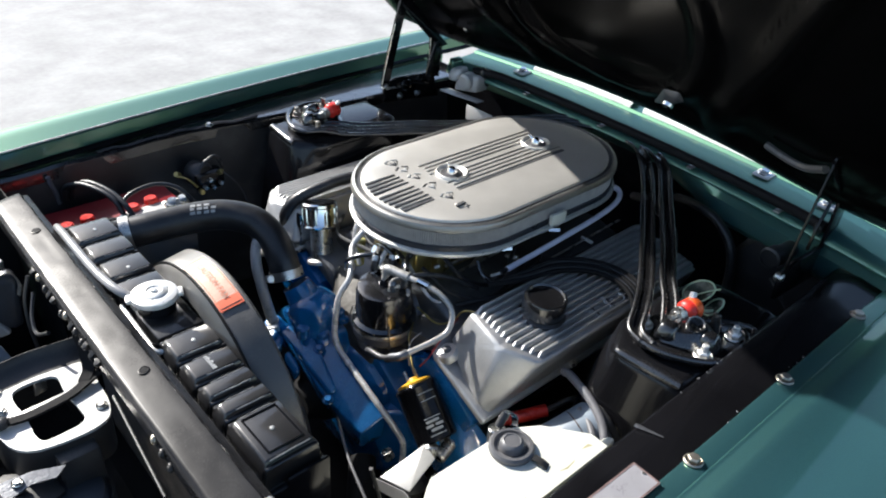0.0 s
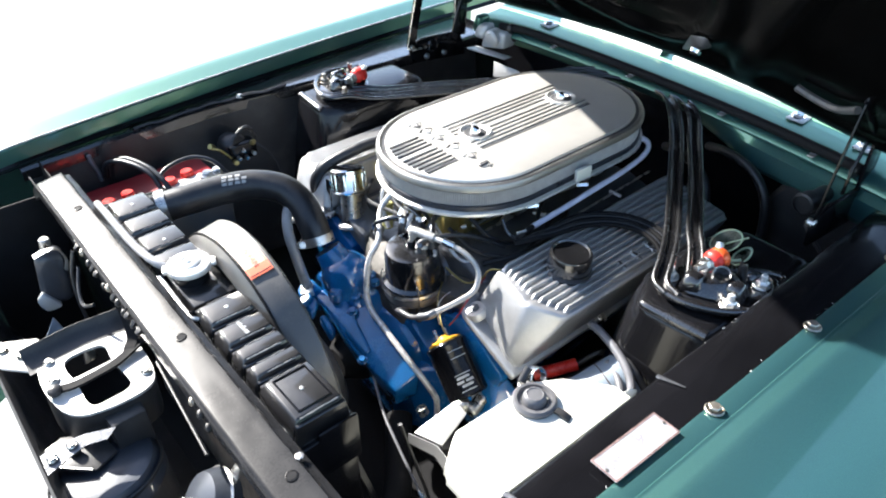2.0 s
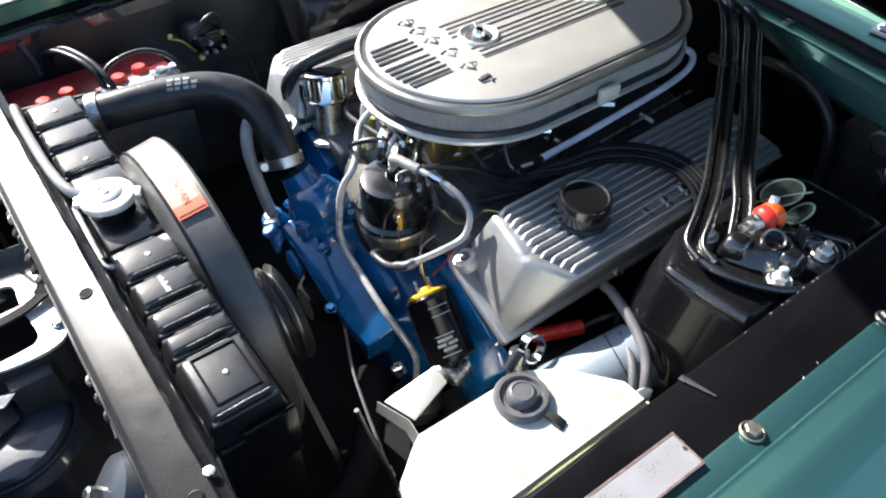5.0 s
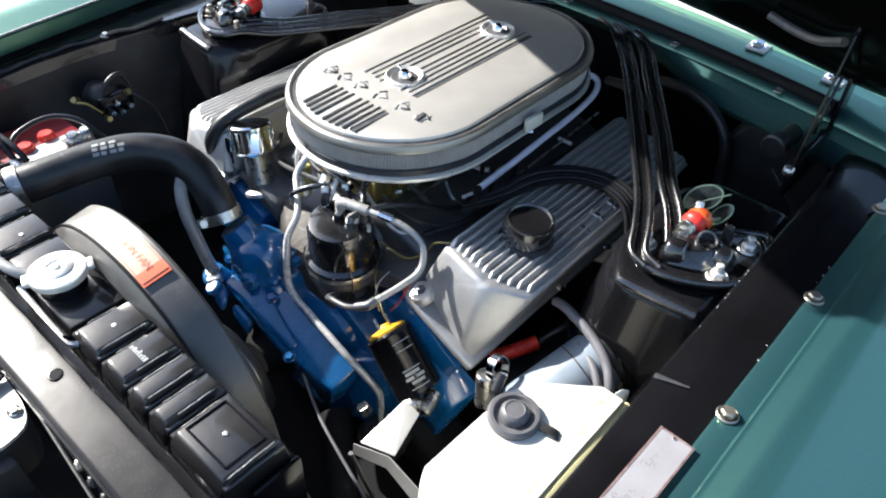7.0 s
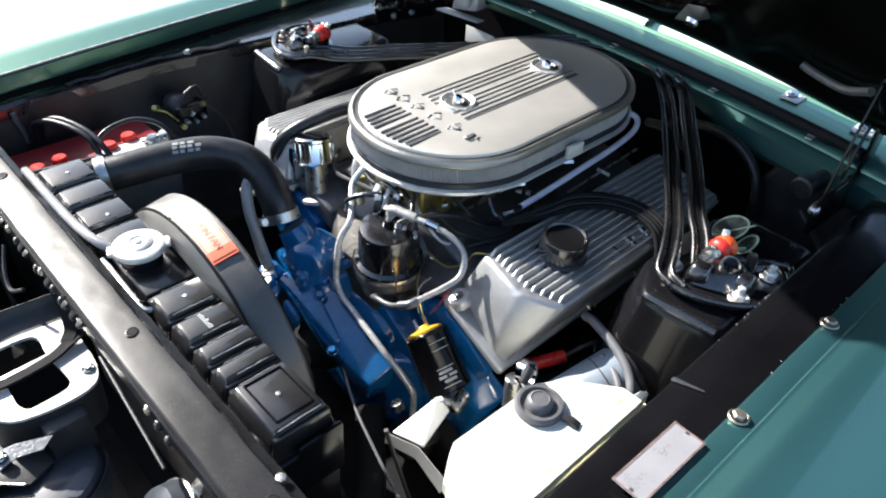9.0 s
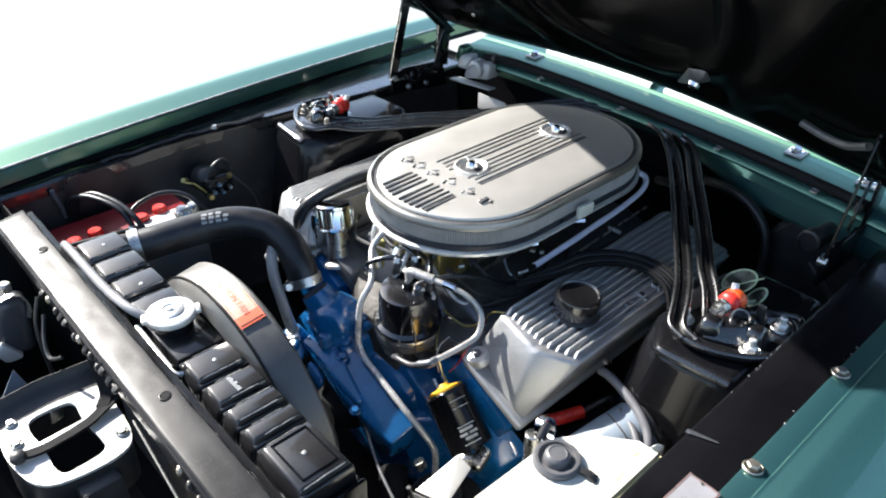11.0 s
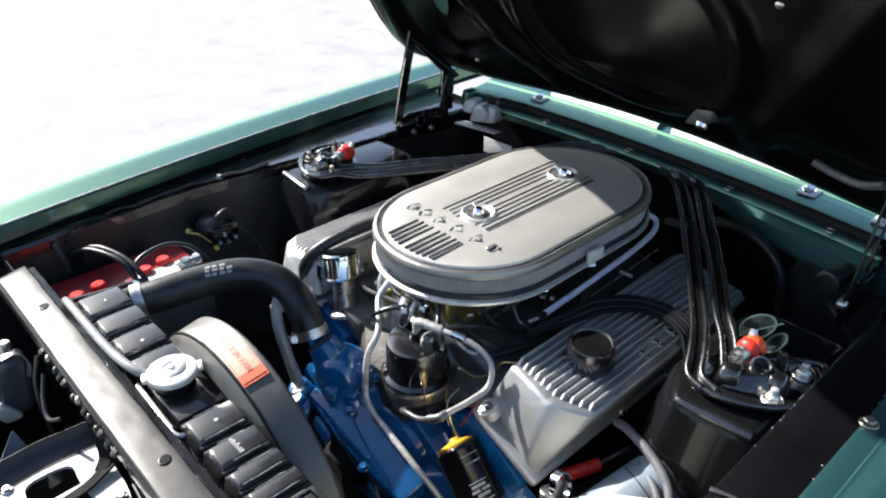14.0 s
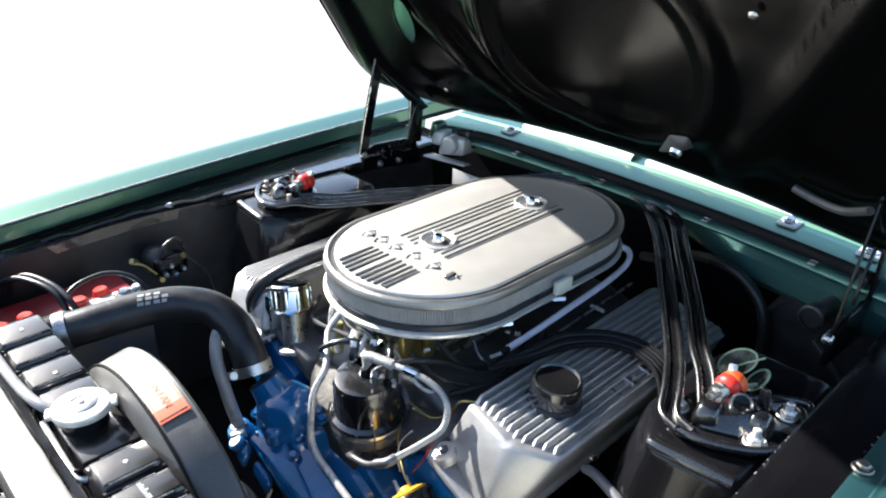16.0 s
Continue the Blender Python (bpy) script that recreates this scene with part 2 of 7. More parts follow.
def sweep(pts, r, n=12, step=6, smooth=True, section=None, closed=False, bm=None):
    """A tube along a smooth line, or any section of (side, up) pairs swept along it."""
    line = curve_points(pts, step) if smooth else [Vector(p) for p in pts]
    made = bmesh.new()
    sec = section or [(r * math.cos(2 * math.pi * i / n), r * math.sin(2 * math.pi * i / n)) for i in range(n)]
    rings, up = [], None
    for i, p in enumerate(line):
        t = (line[min(i + 1, len(line) - 1)] - line[max(i - 1, 0)]).normalized()
        if up is None:
            up = Vector((0, 0, 1)) if abs(t.z) < 0.9 else Vector((1, 0, 0))
        side = t.cross(up).normalized()
        up = side.cross(t).normalized()
        rings.append([made.verts.new(p + side * a + up * b) for a, b in sec])
    k = len(sec)
    for a, b in zip(rings, rings[1:] + ([rings[0]] if closed else [])):
        for i in range(k):
            made.faces.new((a[i], a[(i + 1) % k], b[(i + 1) % k], b[i]))
    if not closed:
        made.faces.new(rings[0][::-1])
        made.faces.new(rings[-1])
    return merge(bm, made)


def skin(rows, thick=0.0, bm=None, closed_cols=False):
    """A sheet through a grid of points."""
    made = bmesh.new()
    vs = [[made.verts.new(p) for p in row] for row in rows]
    for a, b in zip(vs, vs[1:]):
        k = len(a)
        for i in range(k if closed_cols else k - 1):
            made.faces.new((a[i], a[(i + 1) % k], b[(i + 1) % k], b[i]))
    if thick:
        bmesh.ops.recalc_face_normals(made, faces=made.faces)
        bmesh.ops.solidify(made, geom=made.faces[:], thickness=thick)
    return merge(bm, made)


def hull(points, bevel=0.004, seg=2, bm=None):
    made = bmesh.new()
    for p in points:
        made.verts.new(p)
    r = bmesh.ops.convex_hull(made, input=made.verts)
    bmesh.ops.delete(made, geom=[v for v in made.verts if not v.link_faces], context="VERTS")
    bmesh.ops.dissolve_limit(made, angle_limit=radians(2), verts=made.verts, edges=made.edges)
    if bevel:
        bmesh.ops.bevel(made, geom=made.edges[:], offset=bevel, segments=seg, affect="EDGES", profile=0.5, clamp_overlap=True)
    return merge(bm, made)


def bolt(at, parent, r=0.0085, up=(0, 0, 1), mat=None, washer=True, name="bolt"):
    m = axis(at, Vector(at) + Vector(up))
    bm = lathe([(0, 0), (r * 1.45, 0), (r * 1.45, 0.0015), (r * 1.3, 0.0028)] if washer else [(0, 0), (r, 0)], m, 16)
    bm = lathe([(r, 0.002), (r, r * 0.75), (r * 0.82, r * 0.95), (0, r * 0.95)], m, 6, bm)
    return part(name, bm, mat or STEEL, parent, smooth=25)


def stadium(half, r, n=20, grow=0.0):
    r += grow
    pts = []
    for i in range(n + 1):
        a = -math.pi / 2 + math.pi * i / n
        pts.append((half + r * math.cos(a), r * math.sin(a)))
    for i in range(n + 1):
        a = math.pi / 2 + math.pi * i / n
        pts.append((-half + r * math.cos(a), r * math.sin(a)))
    return pts


def rings(levels, m=None, cap=True, bm=None):
    """A body through closed outlines: (list of (x, y), z) from bottom to top."""
    made = bmesh.new()
    vs = [[made.verts.new((x, y, z)) for x, y in o] for o, z in levels]
    for a, b in zip(vs, vs[1:]):
        k = len(a)
        for i in range(k):
            made.faces.new((a[i], a[(i + 1) % k], b[(i + 1) % k], b[i]))
    if cap:
        made.faces.new(vs[0][::-1])
        made.faces.new(vs[-1])
    if m is not None:
        bmesh.ops.transform(made, matrix=m, verts=made.verts)
    return merge(bm, made)

# ---- ground ----
gb = bmesh.new()
N = 24
xs = [math.copysign(abs(i / N) ** 3 * 400, i) for i in range(-N, N + 1)]
skin([[(x, y, 0.006 * noise.noise(Vector((x * 0.7, y * 0.7, 0)))) for y in xs] for x in xs], bm=gb)
ground = new("ground", finish(gb, GROUND, "ground"))
tagged(ground, "sun-bleached pale gravel yard beside the car", "ground", kind="structure")


# ---- car shell ----
def fender(side, lip, edge, zf, label):
    """side -1: driver's, +1: passenger's. lip, edge: y of the apron's lip and of the fender's flange at x."""
    at = (0.4, edge(0.4), 0.3)
    ob = thing("fender", at, label, "fender", "fenders of the car")
    prof = [(0.0, -0.005), (0.0, 0.0), (0.004, 0.002), (0.026, 0.002), (0.0285, 0.0045), (0.031, 0.0045), (0.034, 0.0055), (0.050, 0.0150), (0.056, 0.0172), (0.064, 0.0180), (0.085, 0.0175),
            (0.11, 0.0158), (0.135, 0.0130), (0.16, 0.0088), (0.185, 0.002), (0.205, -0.010), (0.22, -0.034), (0.23, -0.10), (0.235, -0.20), (0.225, -0.42), (0.21, -0.60)]
    rows = []
    for i in range(41):
        x = -0.42 + 1.75 * i / 40
        drop = -0.10 * max(0.0, (-0.12 - x) / 0.3) ** 2
        tuck = -0.07 * max(0.0, (-0.12 - x) / 0.3) ** 2
        lift = 0.006 * max(0.0, min(1.0, 1.0 - x))
        rows.append([(x, side * (edge(x) + d * (1 + tuck)), zf + z + drop + lift * max(0.0, min(1.0, (d - 0.061) / 0.08))) for d, z in prof])
    part("wing_panel", skin(rows, 0.002), GREEN, ob, "glossy dark green metallic panel with a raised edge")
    rows = []
    for i in range(33):
        x = -0.11 + 1.2 * i / 32
        w = 0.003 * noise.noise(Vector((x * 9, side, 0)))
        a, b = side * lip(x), side * (edge(x) + 0.006)
        rows.append([(x, a - side * 0.001, zf - 0.033), (x, a, zf - 0.012 + w), (x, a + side * 0.006, zf - 0.007 + w), (x, (a + b) / 2, zf - 0.004 + w), (x, b, zf - 0.004)])
    part("apron_lip", skin(rows, 0.0015), BLACK, ob, "gloss black inner apron lip")
    return ob


near_fender = fender(-1, lambda x: 0.556, lambda x: 0.622 + 0.018 * x, 0.896,
                     "dark green metallic front fender beside the open engine bay")


def far_edge(x):
    return 0.619 + 0.15 * x - 0.05 * max(0.0, x) ** 2


def far_lip(x):
    return 0.588 + 0.06 * x if x < 0.3 else 0.606 - 0.115 * min(x - 0.3, 0.45)


far_fender = thing("fender", (0.4, 0.7, 0.3), "green metallic fender with sun glare along its crown", "fender", "fenders of the car")
prof = [(-0.012, -0.040), (-0.004, -0.038), (0.0, -0.032), (0.001, -0.004), (0.004, 0.0), (0.016, 0.0021), (0.030, 0.0045), (0.044, 0.0070), (0.052, 0.0082), (0.059, 0.0090), (0.066, 0.0092), (0.074, 0.0087),
        (0.083, 0.0072), (0.094, 0.0045), (0.106, 0.0008), (0.120, -0.0042), (0.134, -0.0102), (0.146, -0.0175), (0.156, -0.032), (0.164, -0.07), (0.170, -0.18), (0.165, -0.42), (0.15, -0.60)]
rows = []
for i in range(45):
    x = -0.42 + 1.75 * i / 44
    drop = -0.10 * max(0.0, (-0.10 - x) / 0.3) ** 2
    rows.append([(x, far_edge(x) + d, 0.908 + z + drop) for d, z in prof])
part("wing_panel", skin([r[3:] for r in rows], 0.002), GREEN, far_fender, "glossy green metallic panel with a raised inner edge")
part("inner_flange", skin([r[:3] for r in rows], 0.002), BLACK, far_fender, "black inner flange")
part("inner_wall", skin([r[2:4] for r in rows], 0.002), GREEN, far_fender)
# Glare line on the inner edge, put in as a thin bright sweep.
part("pale_edge", sweep([(-0.40 + 0.06 * k, far_edge(-0.40 + 0.06 * k) + 0.002, 0.9085 - 0.10 * max(0.0, (0.30 - 0.06 * k) / 0.3) ** 2) for k in range(27)], 0.0019, 6, 2), SILVER, far_fender, "bright line put in for glare on the inner edge")
rows = []
for i in range(49):
    x = -0.11 + 1.2 * i / 48
    w = 0.004 * noise.noise(Vector((x * 11, 1, 0)))
    a, b = far_lip(x), far_edge(x) - 0.006
    rows.append([(x, a - 0.001, 0.842), (x, a, 0.862 + w), (x, a + 0.005, 0.8675 + w), (x, a + 0.012, 0.868 + w), (x, (a + b) / 2 + 0.004, 0.866 + 0.5 * w), (x, b, 0.8665)])
part("apron_lip", skin(rows, 0.0015), GLOSS, far_fender, "gloss black inner apron lip with bright creases")
part("crease", sweep([(0.12 + 0.03 * k, far_lip(0.12 + 0.03 * k) + 0.010 + 0.003 * math.sin(k * 1.7), 0.8700 + 0.0016 * math.sin(k * 2.3)) for k in range(13)], 0, step=3,
                     section=[(0.0075, -0.001), (0.004, 0.0012), (-0.004, 0.0014), (-0.0075, -0.001)]), RAIL, far_fender, "creased strip with a dull shine")
for x in (-0.10, 0.120, 0.345, 0.568, 0.80):
    bolt((x, -(0.634 + 0.008 * x), 0.8985), near_fender, 0.0080, (0.05, 0.02, 1), BOLT)
for x in (0.366, 0.62):
    bolt((x, far_lip(x) + 0.008, 0.8695), far_fender, 0.006, (0, -0.1, 1))

near_apron = thing("inner_apron", (0.3, -0.56, 0.4), "gloss black inner wing apron of the driver's side", "apron", "inner aprons")
part("panel", skin([[(x, -0.557 + k * 0.03 + 0.004 * noise.noise(Vector((x * 6, k, 3))), 0.88 - k * 0.11) for k in range(5)]
                    for x in [-0.1 + 0.06 * i for i in range(20)]], 0.002), BLACK, near_apron)
for x0, x1 in ((0.345, 0.392), (0.082, 0.125)):
    part("fold", hull([(x0 - 0.002, -0.556, 0.8905), (x0 + 0.006, -0.556, 0.8905), (x0 + 0.010, -0.592, 0.894), (x0 + 0.008, -0.592, 0.894), (x0 + 0.002, -0.556, 0.8935)], 0), DULLALU,
         near_apron, "folded sheet metal seam")
far_apron = thing("inner_apron", (0.3, 0.58, 0.4), "dark satin black inner wing apron behind the battery", "apron", "inner aprons")
part("panel", skin([[(x, far_lip(x) + 0.004 - k * 0.008 + 0.005 * noise.noise(Vector((x * 6, k, 9))), 0.862 - k * 0.1) for k in range(5)]
                    for x in [-0.1 + 0.06 * i for i in range(20)]], 0.002), SATIN, far_apron)
part("front_splash", box(-0.24, -0.085, 0.50, 0.506, 0.42, 0.845, 0.002), FLATBLACK, far_apron)
part("front_splash", box(-0.40, -0.085, -0.565, -0.559, 0.42, 0.845, 0.002), SATIN, near_apron)
# Added dark sheet; stops ground light leaking up into the bay.
bay_fill = thing("bay_fill", (0.4, 0, 0.40), "added dark sheet that keeps ground light out of the bay", "floor")
part("shield", box(-0.16, 1.05, -0.62, 0.70, 0.40, 0.41, 0), FLATBLACK, bay_fill)

chips = random.Random(3)
for k in range(9):
    x = 0.02 + 0.62 * chips.random()
    y = -(0.622 + 0.018 * x) + 0.003 * chips.random()
    part("paint_chip", lathe([(0.0006 + 0.0006 * chips.random(), 0), (0.0006, 0.0003), (0, 0.0004)], pose(x, y, 0.8968, 0, 0, 90 * chips.random()) @ Matrix.Diagonal((1 + 2 * chips.random(), 0.6, 1, 1)), 6), PALE, near_fender, "pale paint chip")
for k in range(9):
    x = 0.36 + 0.22 * chips.random()
    part("paint_chip", lathe([(0.0005 + 0.0005 * chips.random(), 0), (0.0006, 0.0003), (0, 0.0004)], pose(x, -0.559, 0.8892) @ Matrix.Diagonal((1 + 2 * chips.random(), 0.6, 1, 1)), 6), PALE, near_fender)

# plate riveted to the apron
data_plate = thing("data_plate", (0.23, -0.61, 0.899), "blank silvery data plate with rusty edges riveted to the black apron", "plate")
part("plate", box(-0.054, 0.054, -0.0185, 0.0185, 0, 0.0018, 0.0006, 1, m=pose(0.231, -0.612, 0.9005, 0, 0, -1.5)), PLATE, data_plate)
for u0, u1, v0, v1 in ((-0.054, 0.054, -0.0185, -0.0165), (-0.054, 0.054, 0.0165, 0.0185), (-0.054, -0.052, -0.0165, 0.0165), (0.052, 0.054, -0.0165, 0.0165)):
    part("edge_line", box(u0, u1, v0, v1, 0.0018, 0.0022, 0, m=pose(0.231, -0.612, 0.9005, 0, 0, -1.5)), RUSTLINE, data_plate, "rusty pressed edge")
for sx in (-1, 1):
    part("rivet", lathe([(0.0025, 0), (0.002, 0.001), (0, 0.0013)], pose(0.231 + sx * 0.05, -0.612, 0.9022), 8), STEEL, data_plate)


# ---- shock towers with their braces ----
def tower(side, red_label):
    s = side
    ob = thing("shock_tower", (0.6, s * 0.5, 0.5), "gloss black shock tower rising from the apron", "shock tower", "shock towers")
    top = [(0.470, s * 0.436), (0.479, s * 0.553), (0.76, s * 0.555), (0.76, s * 0.43), (0.70, s * 0.395), (0.53, s * 0.395)]
    low = [(0.39, s * 0.36), (0.43, s * 0.60), (0.84, s * 0.60), (0.84, s * 0.36), (0.74, s * 0.325), (0.50, s * 0.325)]
    pts = [(x, y, 0.868) for x, y in top] + [(x, y, 0.45) for x, y in low]
    part("body", hull(pts, 0.020, 5), TOWERBLACK, ob)
    part("seam", sweep([(0.479, s * 0.438, 0.860), (0.478, s * 0.452, 0.861), (0.482, s * 0.50, 0.8615), (0.487, s * 0.540, 0.860)], 0.0088, 14), GLOSS, ob, "raised weld seam along the front edge")
    br = thing("shock_tower_brace", (0.6, s * 0.45, 0.88), "gloss black stamped brace running from shock tower to cowl", "brace", "engine bay braces")
    # foot plate with a rolled rim
    loop = [(0.552, 0.425), (0.512, 0.438), (0.499, 0.462), (0.505, 0.498), (0.528, 0.538), (0.556, 0.56), (0.598, 0.566), (0.634, 0.552), (0.642, 0.534),
            (0.63, 0.505), (0.628, 0.47), (0.612, 0.44)]
    part("foot_plate", prism([(x, s * y) for x, y in loop], 0.872, 0.877, 0.0015), GLOSS, br)
    rim = [(x, s * y, 0.882) for x, y in loop]
    part("rolled_rim", sweep(rim[:9] + [rim[9]], 0.0055, 10, 5), GLOSS, br, "rolled edge with bright wear")
    a = [(0.501, 0.468, 0.8825), (0.512, 0.440, 0.885), (0.545, 0.423, 0.896), (0.60, 0.392, 0.903), (0.712, 0.316, 0.907), (0.86, 0.213, 0.912), (0.955, 0.137, 0.915), (1.005, 0.085, 0.912), (1.03, 0.03, 0.905)]
    b = [(0.545, 0.474, 0.880), (0.565, 0.462, 0.886), (0.60, 0.438, 0.898), (0.64, 0.405, 0.905), (0.72, 0.352, 0.909), (0.86, 0.252, 0.914), (0.955, 0.184, 0.917), (1.01, 0.12, 0.913), (1.035, 0.06, 0.906)]
    if s > 0:  # this side's brace runs lower
        a = [(x, y, z - 0.033 * min(1.0, max(0.0, (x - 0.50) / 0.10)) * min(1.0, max(0.0, (1.03 - x) / 0.12))) for x, y, z in a]
        b = [(x, y, z - 0.033 * min(1.0, max(0.0, (x - 0.53) / 0.10)) * min(1.0, max(0.0, (1.035 - x) / 0.12))) for x, y, z in b]
    flat = [(0.010, 0.0), (0.006, 0.0015), (-0.006, 0.0015), (-0.010, 0.0), (-0.009, -0.0025), (0.009, -0.0025)]
    for line in (a, b):
        pts = [(x, s * y, z) for x, y, z in line]
        part("bar", sweep(pts, 0, step=5, section=flat), GLOSS, br)
        for off in (-0.0095, 0.0095):
            edge = [(x + off * 0.55, s * (y + off * 0.83), z + 0.002) for x, y, z in line]
            part("bead", sweep(edge, 0.0046, 10, 5), GLOSS, br, "polished bead along the brace")
    for x, y in ((0.541, 0.436), (0.548, 0.532), (0.624, 0.538)):
        part("stud", rod((x, s * y, 0.877), (x, s * y, 0.898), 0.0050, 10, 0.001), CAPZINC if s < 0 else BOLT, br, "bright threaded stud")
        bolt((x, s * y, 0.878), br, 0.0098, (0, 0, 1), CAPZINC if s < 0 else BOLT)
    # shock mount cap
    mt = thing("shock_mount", (0.585, s * 0.49, 0.877), "black pressed shock mount cap with bolt lugs", "shock mount", "shock mounts")
    foot = [(0.533, 0.452), (0.519, 0.475), (0.536, 0.514), (0.572, 0.538), (0.606, 0.528), (0.614, 0.49), (0.590, 0.458)]
    crown = [(0.546, 0.464), (0.537, 0.477), (0.550, 0.502), (0.576, 0.517), (0.594, 0.509), (0.598, 0.485), (0.580, 0.469)]
    part("hat", hull([(x, s * y, 0.877) for x, y in foot] + [(x, s * y, 0.899) for x, y in crown], 0.007, 4), GLOSS, mt, "pressed black hat with rounded shoulders")
    part("front_lobe", hull([(x, s * y, z) for x, y, z in ((0.520, 0.462, 0.878), (0.548, 0.452, 0.878), (0.528, 0.494, 0.878), (0.560, 0.490, 0.878), (0.528, 0.467, 0.904), (0.549, 0.460, 0.907), (0.534, 0.488, 0.903), (0.556, 0.484, 0.906))], 0.007, 4), GLOSS, mt, "rounded black lobe")
    part("side_lobe", hull([(x, s * y, z) for x, y, z in ((0.556, 0.512, 0.878), (0.590, 0.512, 0.878), (0.560, 0.542, 0.878), (0.592, 0.540, 0.878), (0.562, 0.516, 0.900), (0.585, 0.515, 0.902), (0.566, 0.534, 0.897), (0.586, 0.533, 0.898))], 0.006, 4), GLOSS, mt, "rounded black lobe")
    sm_ = axis((0.573, s * 0.497, 0.896), (0.560, s * 0.510, 0.930))
    part("socket", lathe([(0.0135, 0), (0.0140, 0.010), (0.0125, 0.0125), (0.0105, 0.011), (0.0100, 0.002), (0, 0.002)], sm_, 24), GLOSS, mt, "open black socket")
    part("flap", hull([(x, s * y, z) for x, y, z in ((0.603, 0.505, 0.88), (0.606, 0.522, 0.88), (0.609, 0.505, 0.88), (0.612, 0.521, 0.88), (0.600, 0.507, 0.917), (0.603, 0.518, 0.915), (0.605, 0.507, 0.917), (0.607, 0.518, 0.915))], 0.002), GLOSS, mt, "upright flap")
    part("ear", hull([(0.615, s * 0.525, 0.878), (0.650, s * 0.54, 0.878), (0.615, s * 0.51, 0.878), (0.645, s * 0.515, 0.878), (0.632, s * 0.53, 0.892), (0.622, s * 0.514, 0.890)], 0.004, 3), GLOSS, mt)
    part("rear_bead", sweep([(0.60, s * 0.475, 0.881), (0.635, s * 0.51, 0.884), (0.66, s * 0.545, 0.882), (0.645, s * 0.556, 0.880), (0.61, s * 0.552, 0.879)], 0.0045, 10), GLOSS, mt, "rolled rear edge")
    kn = thing("shock_absorber_top", (0.60, s * 0.47, 0.892), red_label, "shock absorber", "shock absorber tops")
    p, q = Vector((0.578, s * 0.466, 0.897)), Vector((0.634, s * 0.476, 0.900))
    small = Matrix.Diagonal((0.86, 0.86, 0.95, 1))
    part("knob", lathe([(0, 0), (0.009, 0), (0.0115, 0.003), (0.012, 0.010), (0.0165, 0.013), (0.019, 0.016), (0.0195, 0.022), (0.0185, 0.0225), (0.0185, 0.025), (0.0195, 0.0255), (0.0193, 0.026), (0, 0.026)], axis(p, q) @ small, 24), RED, kn)
    part("end_cap", lathe([(0.0185, 0.0262), (0.0198, 0.027), (0.0198, 0.037), (0.0175, 0.041), (0, 0.0415)], axis(p, q) @ small, 24), ORANGECAP if s < 0 else RED, kn, "bright end cap")
    part("pin", rod(p + Vector((0.034, 0, 0.014)), p + Vector((0.040, -s * 0.003, 0.022)), 0.0055, 8, 0.001), CAPZINC, kn)
    part("stud", lathe([(0, -0.016), (0.006, -0.016), (0.007, -0.014), (0.007, -0.004), (0.012, -0.003), (0.012, 0.004), (0, 0.004)], axis(p, q), 6), STEEL, kn, "bright threaded stud")
    part("collar", lathe([(0.012, 0.004), (0.0135, 0.005), (0.0135, 0.009), (0.012, 0.010)], axis(p, q) @ small, 24), STEEL, kn)
    part("neck", rod((0.603, s * 0.472, 0.88), (0.605, s * 0.472, 0.90), 0.016, 16), BLACK, kn)
    return ob


tower(-1, "orange-red shock absorber top with a bright stud")
tower(1, "orange-red shock absorber top on the passenger's tower")
wire_loop = thing("wire_loop", (0.64, -0.465, 0.90), "pale looped wire standing behind the red shock top", "wire")
TAG = material("dark_green_film", (0.022, 0.034, 0.026), 0.3, 0, 0.2, 60, 0.1, 200, coat=0.4)
for c, u, w, r in (((0.655, -0.4535, 0.899), (0.004, -0.0215, 0.0175), (0.006, 0.0090, 0.0120), 0.0013), ((0.658, -0.482, 0.884), (0.004, -0.0115, 0.0150), (0.006, 0.0060, 0.0065), 0.0015)):
    oval = [Vector(c) + Vector(u) * math.cos(a) + Vector(w) * math.sin(a) for a in [2 * math.pi * i / 32 for i in range(32)]]
    part("wire", sweep(oval, r, 8, smooth=False, closed=True), GREENWIRE, wire_loop)
    film = bmesh.new()
    film.faces.new([film.verts.new(p) for p in oval])
    bmesh.ops.solidify(film, geom=film.faces[:], thickness=0.0006)
    part("film", film, TAG, wire_loop, "dark green film inside the loop", smooth=0)
part("wire", sweep([(0.642, -0.425, 0.868), (0.649, -0.449, 0.890), (0.650, -0.462, 0.903), (0.652, -0.487, 0.924)], 0.0011, 6), GREENWIRE, wire_loop)
part("stem", sweep([(0.636, -0.470, 0.880), (0.648, -0.480, 0.880), (0.662, -0.486, 0.878)], 0.0025, 8), GREENWIRE, wire_loop)

